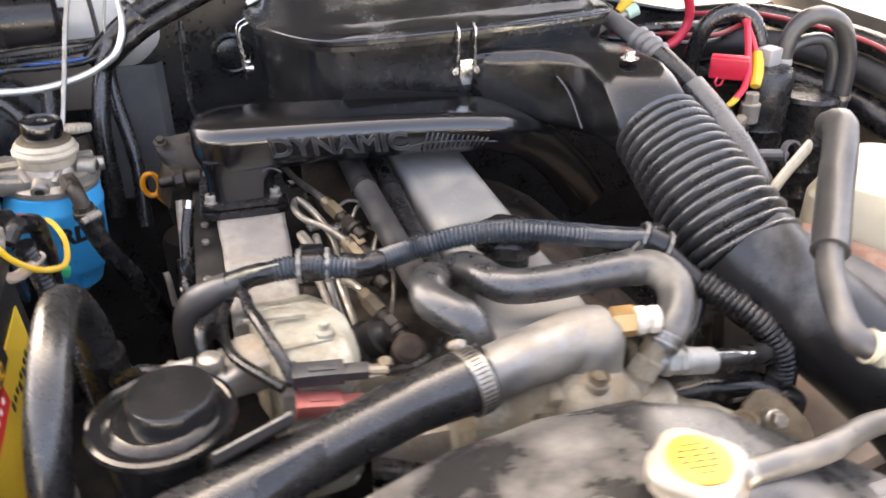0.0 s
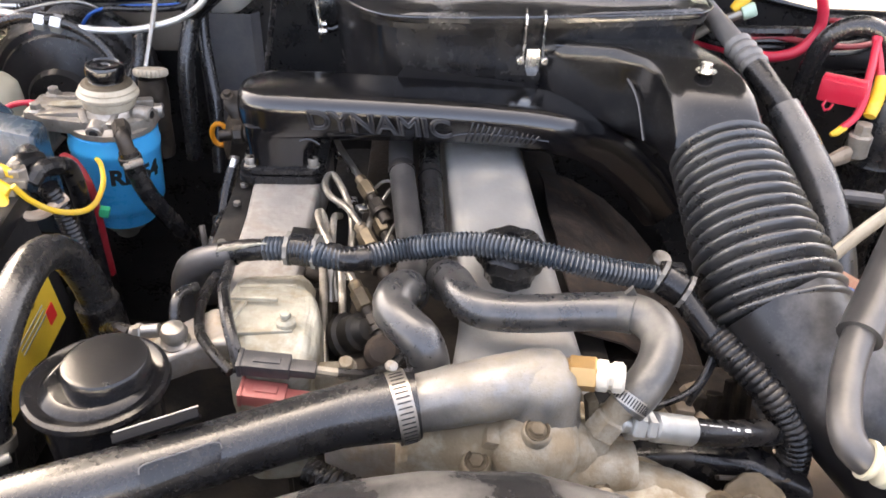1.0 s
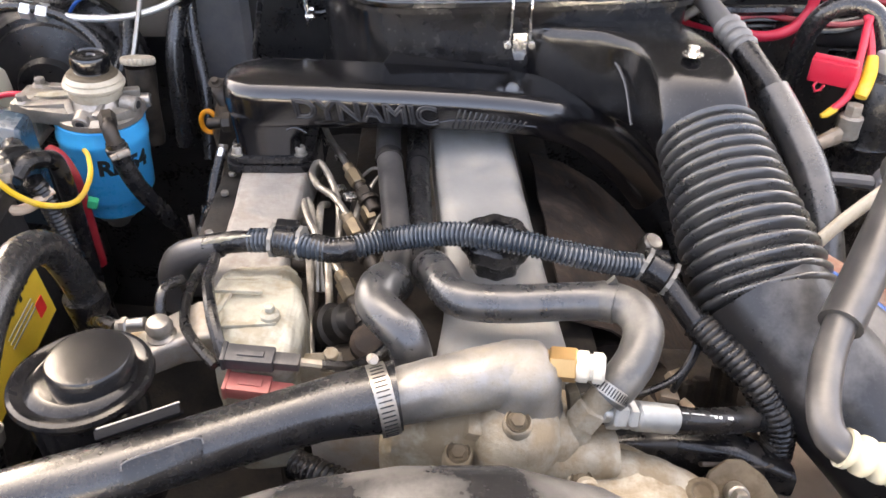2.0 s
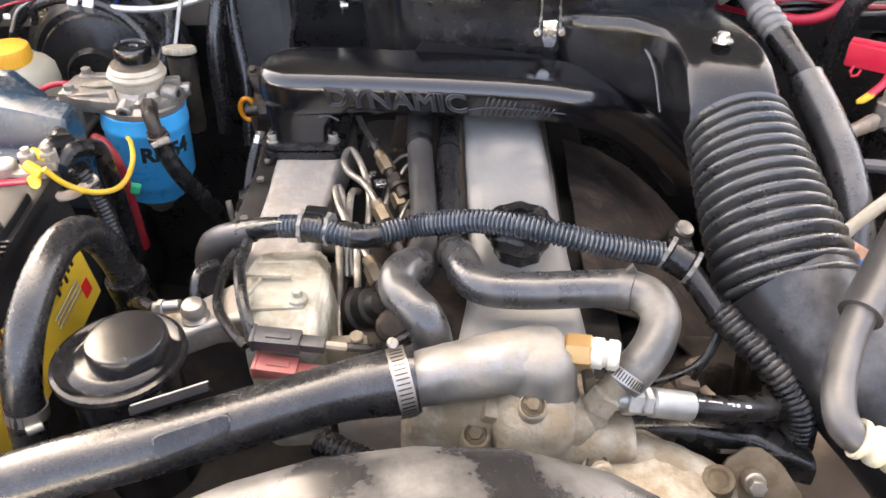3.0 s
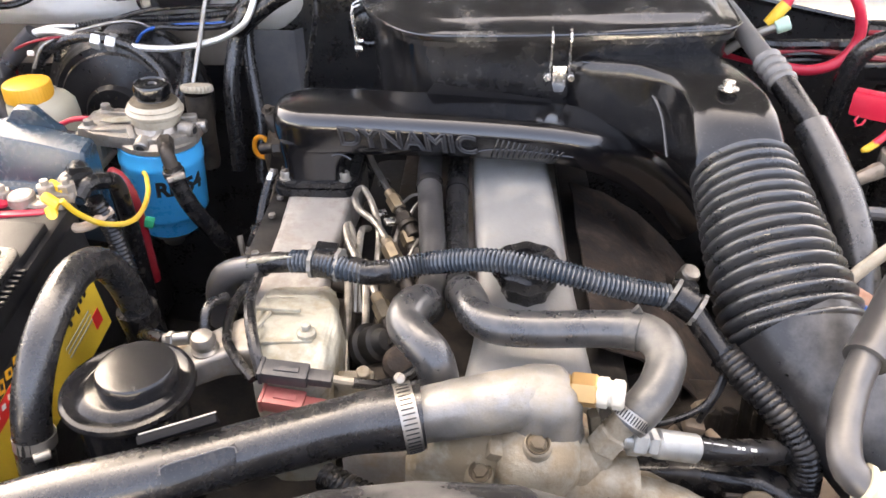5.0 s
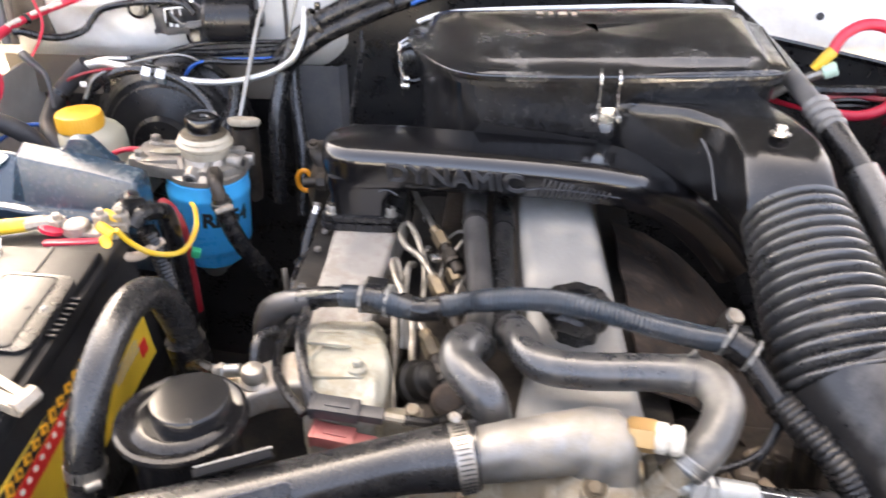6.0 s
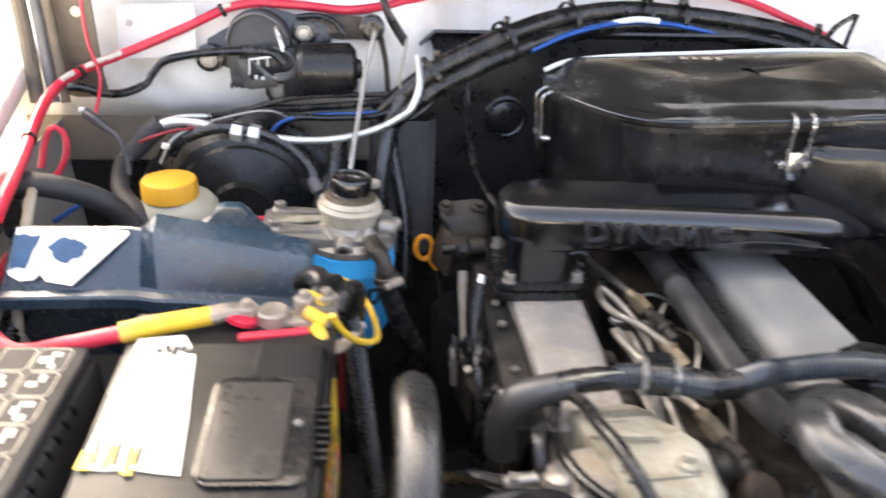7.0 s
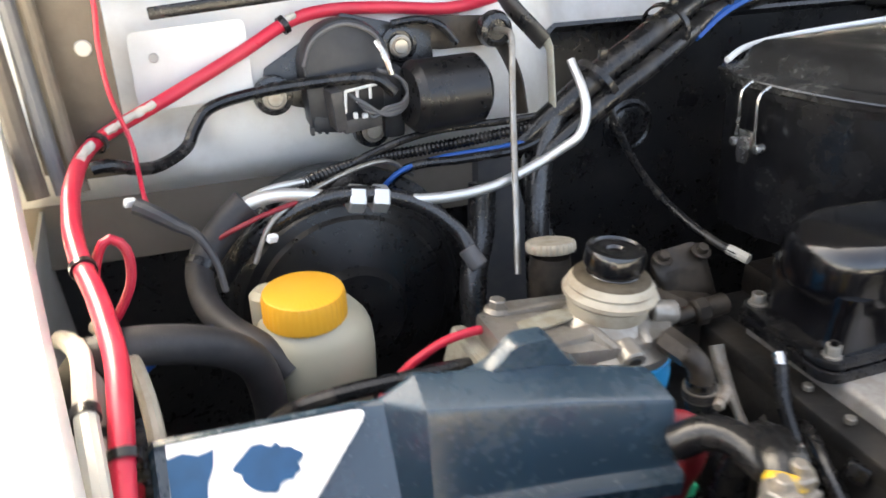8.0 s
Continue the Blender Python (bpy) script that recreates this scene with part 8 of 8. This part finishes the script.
hose("black_pipe", [(-0.20, 1.03, 1.09), (-0.205, 1.02, 1.05), (-0.22, 1.0, 1.01), (-0.225, 0.98, 0.95)], 0.012, M_RUBBER, "black hose beside the servo")
hose("black_pipe", [(-0.120, 1.05, 1.14), (-0.140, 1.04, 1.09), (-0.150, 1.02, 1.03), (-0.150, 1.0, 0.92)], 0.011, M_RUBBER, "black hose down the firewall")
hose("black_pipe", [(-0.135, 1.09, 1.12), (-0.135, 1.07, 1.06), (-0.12, 1.03, 0.98), (-0.12, 1.0, 0.90)], 0.009, M_RUBBER, "thin black hose down the firewall")
hose("capillary_tube", [(-0.040, 1.10, 1.14), (-0.040, 1.085, 1.11), (-0.040, 1.03, 1.075), (-0.036, 0.98, 1.058), (-0.026, 0.94, 1.046), (-0.014, 0.912, 1.04)], 0.0038, M_TAPE, "thin black vacuum tube to the intake")
b = bm_new()
tube(b, [(-0.0195, 0.9255, 1.0425), (-0.0155, 0.917, 1.041), (-0.012, 0.908, 1.0395)], 0.0046, 10, 0.003)
part("joiner", b, M_BOTTLE, bpy.data.objects["capillary_tube"], "short white joiner")

for name, c, ax, r in (("brake_hose", (-0.505, 0.8595, 1.094), (0.9, 0.0, 0.3), 0.0119), ("insulated_hose", (-0.4375, 0.997, 1.073), (-0.5, -0.5, -0.6), 0.0112)):
    b = bm_new()
    band(b, c, ax, r, 0.006, 0.0014)
    part("clamp", b, M_TAPE, bpy.data.objects[name])

# grommet in the firewall
gr = thing("firewall_grommet", (0.022, 1.15, 1.05), "round black rubber grommet in the firewall", "grommet")
b = bm_new()
lathe(b, [(0.030, 0), (0.030, 0.004), (0.026, 0.006), (0.022, 0.004), (0.022, 0.006), (0.018, 0.008), (0.004, 0.008)], (0.022, 1.158, 1.076), (0, -1, 0), 36)
part("plug", b, M_RUBBER, gr)

# ---- wiper motor ----
wm = thing("wiper_motor", (-0.27, 1.10, 1.10), "black wiper motor on rubber-bushed feet", "wiper motor")
b = bm_new()
rod(b, (-0.250, 1.075, 1.158), (-0.180, 1.085, 1.157), 0.031, seg=36, bev=0.2)
rod(b, (-0.182, 1.085, 1.157), (-0.172, 1.086, 1.157), 0.012, seg=20)
part("motor_can", b, M_SERVO, wm)
b = bm_new()
lathe(b, [(0.036, 0), (0.0385, 0.003), (0.0385, 0.026), (0.0365, 0.030), (0.0345, 0.0305), (0.0335, 0.0285), (0.030, 0.0290), (0.004, 0.0295)], (-0.2955, 1.125, 1.181), (0, -1, 0.15), 48)
box(b, (-0.296, 1.104, 1.157), (0.072, 0.030, 0.044), (0, -4, 0), bev=0.006)
box(b, (-0.316, 1.098, 1.138), (0.026, 0.020, 0.014), (0, 8, 0), bev=0.003)
box(b, (-0.258, 1.100, 1.150), (0.020, 0.026, 0.062), (0, 0, 0), bev=0.006)
for k in range(6):
    box(b, (-0.330 + 0.006 * k, 1.0925, 1.1335 + 0.001 * (k % 2)), (0.003, 0.008, 0.007), bev=0.0008)
part("gear_case", b, M_CASE, wm)
b = bm_new()
tube(b, [(-0.3325, 1.094, 1.188), (-0.322, 1.0935, 1.209), (-0.298, 1.093, 1.2195), (-0.274, 1.0935, 1.211), (-0.2605, 1.094, 1.192)], 0.0016, 8, 0.004)
part("cover_rim", b, M_GREYPLUG, wm)
b = bm_new()
box(b, (-0.311, 1.080, 1.154), (0.010, 0.022, 0.034), (0, -6, 6), bev=0.002)
box(b, (-0.291, 1.082, 1.1415), (0.034, 0.022, 0.012), (0, -6, 4), bev=0.002)
box(b, (-0.291, 1.092, 1.157), (0.034, 0.006, 0.032), (0, -6, 4), bev=0.001)
sock = part("socket", b, M_DARKPLUG, wm)
b = bm_new()
for p, q in (((-0.304, 1.071, 1.170), (-0.272, 1.073, 1.174)), ((-0.304, 1.071, 1.170), (-0.305, 1.071, 1.152)), ((-0.294, 1.072, 1.171), (-0.294, 1.072, 1.160)), ((-0.283, 1.072, 1.172), (-0.283, 1.072, 1.162))):
    rod(b, p, q, 0.0014, seg=8)
box(b, (-0.297, 1.070, 1.1495), (0.004, 0.004, 0.005), bev=0.001)
box(b, (-0.289, 1.070, 1.1485), (0.005, 0.004, 0.004), bev=0.001)
part("contact", b, M_PLATE, sock, "pale plastic edge of the plug socket")
b = bm_new()
for k in range(4):
    z0 = 1.166 - 0.0045 * k
    tube(b, [(-0.300 + 0.004 * k, 1.076, z0), (-0.290 + 0.003 * k, 1.068, z0 - 0.006), (-0.272, 1.066, 1.148 + 0.002 * k), (-0.256, 1.070, 1.150 + 0.002 * k), (-0.250, 1.074, 1.160 + 0.002 * k), (-0.257, 1.074, 1.176), (-0.275, 1.078, 1.184)], 0.0016, 6, 0.004)
part("wire", b, M_GREYPLUG, sock)
for c in ((-0.357, 1.103, 1.162), (-0.2755, 1.098, 1.125), (-0.242, 1.118, 1.192)):
    b = bm_new()
    lathe(b, [(0.016, 0), (0.017, 0.004), (0.016, 0.012), (0.012, 0.013), (0.012, 0.010)], V(c) + V((0, 0.013, 0)), (0, -1, 0.1), 28)
    ft = part("bush", b, M_RUBBER, wm)
    b = bm_new()
    lathe(b, [(0.010, 0), (0.010, 0.002), (0.007, 0.003), (0.006, 0.005), (0.003, 0.005)], V(c) + V((0, 0.0005, 0)), (0, -1, 0.1), 24)
    part("washer", b, M_STEEL, ft)
    b = bm_new()
    band(b, V(c) + V((0, -0.0035, 0.0004)), (0, -1, 0.1), 0.0068, 0.002, 0.0016)
    part("washer_ring", b, M_CORR, ft)
b = bm_new()
prism(b, [(0.0, 0.0), (0.05, -0.006), (0.10, -0.006), (0.10, 0.020), (0.04, 0.024), (0.0, 0.020)], (-0.252, 1.128, 1.190), (1, 0, 0), (0, 0.12, 1), 0.005, 0.002)
part("side_plate", b, M_OILY, wm)
b = bm_new()
tube(b, [(-0.250, 1.116, 1.212), (-0.225, 1.114, 1.214), (-0.205, 1.112, 1.207), (-0.192, 1.110, 1.192)], 0.0036, 8)
part("breather", b, M_TAPE, wm)
b = bm_new()
prism(b, [(-0.058, -0.026), (-0.04, -0.03), (0.03, -0.06), (0.05, -0.05), (0.10, -0.01), (0.10, 0.02), (0.02, 0.04), (-0.05, 0.0)], (-0.31, 1.128, 1.182), (1, 0, 0), (0, 0.12, 1), 0.006, 0.002)
part("mounting_plate", b, M_BLACKPAINT, wm)
b = bm_new()
tube(b, [(-0.272, 1.085, 1.205), (-0.268, 1.075, 1.195), (-0.264, 1.072, 1.180)], 0.003, 8)
part("spring_clip", b, M_CHROME, wm)

# stay rod
st = thing("stay_rod", (-0.18, 1.0, 1.05), "thin plated stay rod hooked into a grommet", "rod")
b = bm_new()
tube(b, [(-0.160, 1.098, 1.203), (-0.157, 1.076, 1.205), (-0.1575, 1.069, 1.199), (-0.168, 1.042, 1.159), (-0.180, 1.006, 1.094), (-0.192, 0.970, 1.03)], 0.0030, 10)
part("rod", b, M_STEEL, st)
b = bm_new()
lathe(b, [(0.015, 0), (0.0165, 0.004), (0.0145, 0.012), (0.010, 0.014), (0.009, 0.011), (0.003, 0.011)], (-0.1595, 1.108, 1.203), (0, -1, 0), 28)
part("grommet", b, M_RUBBER, st)
# bent brackets on the cowl
for pts, r, mt, lb in (([(-0.121, 1.082, 1.196), (-0.119, 1.074, 1.190), (-0.122, 1.064, 1.176), (-0.126, 1.052, 1.158), (-0.127, 1.047, 1.143)], 0.0052, M_PUMP, "bent tan sheet metal bracket on the cowl"),
                       ([(-0.146, 1.128, 1.236), (-0.140, 1.110, 1.220), (-0.130, 1.092, 1.205), (-0.120, 1.080, 1.192)], 0.0095, M_BLACKPAINT, "black sheet metal strap on the cowl"),
                       ([(-0.150, 1.125, 1.195), (-0.146, 1.105, 1.180), (-0.142, 1.09, 1.160), (-0.140, 1.08, 1.13)], 0.0085, M_OILY, "dirty grey bracket beside the stay rod")):
    b = bm_new()
    tube(b, pts, r, 10, flat=0.35)
    solo("cowl_bracket", b, mt, lb, "bracket")
b = bm_new()
prism(b, rrect(0.092, 0.062, 0.006), (-0.418, 1.118, 1.192), (1, 0, 0.05), (0, 0.25, 1), 0.0012)
plate = solo("identification_plate", b, M_PLATE, "blank pale plate on the cowl panel", "plate")
b = bm_new()
rod(b, (-0.446, 1.108, 1.203), (-0.446, 1.105, 1.203), 0.0038, seg=14)
part("hole", b, M_INKGREY, plate)
b = bm_new()
box(b, (-0.38, 1.130, 1.237), (0.13, 0.006, 0.010), (0, -4, 0), bev=0.002)
solo("slot_trim", b, M_PLASTIC, "narrow black slot trim on the cowl", "trim")
# hinge bracket in the same brown, shade included in the colour
b = bm_new()
sheet(b, [[(-0.475, y, z) for y, z in ((1.07, 1.30), (1.075, 1.22), (1.08, 1.15), (1.09, 1.12))], [(-0.51, y, z) for y, z in ((1.07, 1.30), (1.075, 1.22), (1.08, 1.15), (1.09, 1.12))], [(-0.54, y + 0.02, z) for y, z in ((1.07, 1.30), (1.075, 1.22), (1.08, 1.15), (1.09, 1.12))]], 0.004)
hp = solo("hinge_pillar", b, M_SHADEBROWN, "hinge bracket with a rivet, its shade painted in brown", "bracket")
b = bm_new()
rod(b, (-0.492, 1.072, 1.222), (-0.492, 1.068, 1.222), 0.006, seg=16)
part("rivet", b, M_SHADOWGREY, hp)
for k, (x, y0, z0, r, mt) in enumerate(((-0.552, 1.06, 1.30, 0.008, M_SHADEBROWN), (-0.535, 1.062, 1.30, 0.006, M_GREYPLUG), (-0.522, 1.062, 1.30, 0.005, M_SHADEBROWN))):
    b = bm_new()
    tube(b, [(x, y0, z0), (x + 0.004, y0, 1.22), (x + 0.008, y0 - 0.01, 1.16), (x + 0.012, y0 - 0.02, 1.125)], r, 10)
    solo("hinge_strut", b, mt, ("dusty brown hinge arm", "grey washer tube at the hinge", "brown wire down the hinge")[k], "strut")
for pts, r, mt, lb, rib in (
        ([(-0.535, 0.92, 1.08), (-0.522, 0.87, 1.105), (-0.512, 0.83, 1.118), (-0.509, 0.785, 1.114), (-0.506, 0.752, 1.102), (-0.505, 0.732, 1.080), (-0.506, 0.725, 1.04), (-0.508, 0.725, 0.98)], 0.0058, M_BOTTLE, "yellowed white tube along the fender", None),
        ([(-0.530, 0.90, 1.062), (-0.518, 0.86, 1.088), (-0.509, 0.825, 1.102), (-0.506, 0.785, 1.098), (-0.503, 0.755, 1.083), (-0.501, 0.738, 1.062), (-0.502, 0.73, 1.03), (-0.504, 0.73, 0.97)], 0.0056, M_BOTTLE, "yellowed white tube along the fender", None),
        ([(-0.512, 0.91, 1.09), (-0.496, 0.87, 1.100), (-0.485, 0.825, 1.092), (-0.481, 0.785, 1.07), (-0.480, 0.75, 1.03), (-0.480, 0.73, 0.97)], 0.0048, M_CREAM, "cream tube beside the red cable", None),
        ([(-0.494, 0.84, 1.058), (-0.490, 0.794, 1.045), (-0.488, 0.765, 1.02), (-0.486, 0.72, 1.0), (-0.482, 0.67, 0.988), (-0.476, 0.62, 0.98), (-0.47, 0.55, 0.97)], 0.0100, M_TAPE, "black ribbed loom along the fender", (0.005, 0.001)),
        ([(-0.508, 0.77, 1.04), (-0.502, 0.72, 1.028), (-0.497, 0.67, 1.015), (-0.494, 0.60, 1.0), (-0.49, 0.52, 0.98)], 0.0105, M_TAPE, "black ribbed loom along the fender", (0.005, 0.001)),
        ([(-0.512, 0.50, 1.075), (-0.506, 0.56, 1.076), (-0.502, 0.624, 1.066), (-0.500, 0.70, 1.047), (-0.499, 0.745, 1.046), (-0.496, 0.79, 1.06)], 0.0045, M_RED, "thin red cable along the fender", None)):
    b = bm_new()
    tube(b, [V(p) + V((0.006, 0, -0.004)) for p in pts], r, 10, wave=rib)
    run = solo("fender_tube", b, mt, lb, "tube")
    b = bm_new()
    band(b, V(pts[3]) + V((0.006, 0, -0.004)), V(pts[4]) - V(pts[2]), r * 1.02, 0.006, 0.0012)
    part("tie", b, M_TAPE, run)
for c in ((-0.499, 0.712, 1.058), (-0.504, 0.80, 1.100)):
    b = bm_new()
    box(b, c, (0.005, 0.007, 0.005), (10, 20, 30), bev=0.0015)
    solo("wire_clip", b, M_PAPER, "small white wire clip by the fender", "clip")

# ---- harness across the back ----
harness = thing("wiring_harness", (0.15, 1.15, 1.10), "thick black taped wiring harness along the cowl", "wiring harness")
for name, off, r in (("trunk", (0, 0, 0), 0.0125), ("branch", (0.004, -0.016, -0.016), 0.0095), ("branch", (0, 0.018, -0.012), 0.009), ("branch", (0.002, -0.004, -0.026), 0.006)):
    pts = [(-0.150, 1.060, 1.108), (-0.118, 1.050, 1.140), (-0.080, 1.050, 1.168), (-0.035, 1.062, 1.188), (0.012, 1.085, 1.203), (0.08, 1.13, 1.214), (0.173, 1.165, 1.219), (0.26, 1.17, 1.213), (0.335, 1.165, 1.205), (0.40, 1.145, 1.195), (0.445, 1.115, 1.180), (0.485, 1.06, 1.15), (0.51, 1.02, 1.12)]
    b = bm_new()
    tube(b, [V(p) + V(off) for p in pts], r, 12, 0.008)
    part(name, b, M_TAPE, harness)
b = bm_new()
tube(b, [(0.03, 1.075, 1.185), (0.09, 1.11, 1.200), (0.16, 1.14, 1.208), (0.22, 1.145, 1.207), (0.28, 1.15, 1.197), (0.32, 1.155, 1.188)], 0.0038, 8, flat=2.2)
solo("blue_cable", b, M_BLUEWIRE, "flat blue cable strapped under the harness", "cable")
b = bm_new()
tube(b, [(0.15, 1.135, 1.208), (0.18, 1.135, 1.213), (0.21, 1.137, 1.211)], 0.004, 8)
solo("white_tape_wrap", b, M_PAPER, "white tape wrapped on the blue cable", "tape")
for c, ax in (((-0.085, 1.048, 1.162), (0.6, 0.1, 0.5)), ((0.0, 1.075, 1.196), (0.8, 0.4, 0.3)), ((0.09, 1.132, 1.210), (0.9, 0.4, 0.1)), ((0.20, 1.160, 1.212), (1, 0.1, 0)), ((0.25, 1.165, 1.208), (1, 0, -0.1)), ((0.42, 1.13, 1.184), (0.8, -0.5, -0.3))):
    b = bm_new()
    band(b, c, ax, 0.022, 0.006, 0.002)
    d = V((0, -0.3, 1)).normalized()
    box(b, V(c) + d * 0.026, (0.007, 0.006, 0.010), bev=0.001)
    solo("cable_tie", b, M_TAPE, "black plastic cable tie round the harness", "cable tie", "harness ties")
b = bm_new()
tube(b, [(0.43, 1.12, 1.19), (0.46, 1.15, 1.205), (0.50, 1.18, 1.215)], 0.004, 8)
tube(b, [(0.45, 1.105, 1.185), (0.475, 1.14, 1.20), (0.505, 1.18, 1.215)], 0.003, 8)
solo("washer_tube", b, M_TAPE, "thin black washer tube on the white cowl", "tube")
for x, z in ((-0.004, 1.225), (0.27, 1.225), (0.615, 1.19), (0.60, 1.15)):
    b = bm_new()
    yy = 1.214 if x < 0.5 else 1.205
    lathe(b, [(0.005, 0), (0.0054, 0.002), (0.004, 0.003), (0.001, 0.003)], (x, yy - 0.004 + (z - 1.19) * 0.25, z), (0, -1, 0.25), 20)
    solo("cowl_plug", b, M_RUBBER if z > 1.18 else M_INK, "round rubber plug in the white cowl", "plug", "cowl plugs")
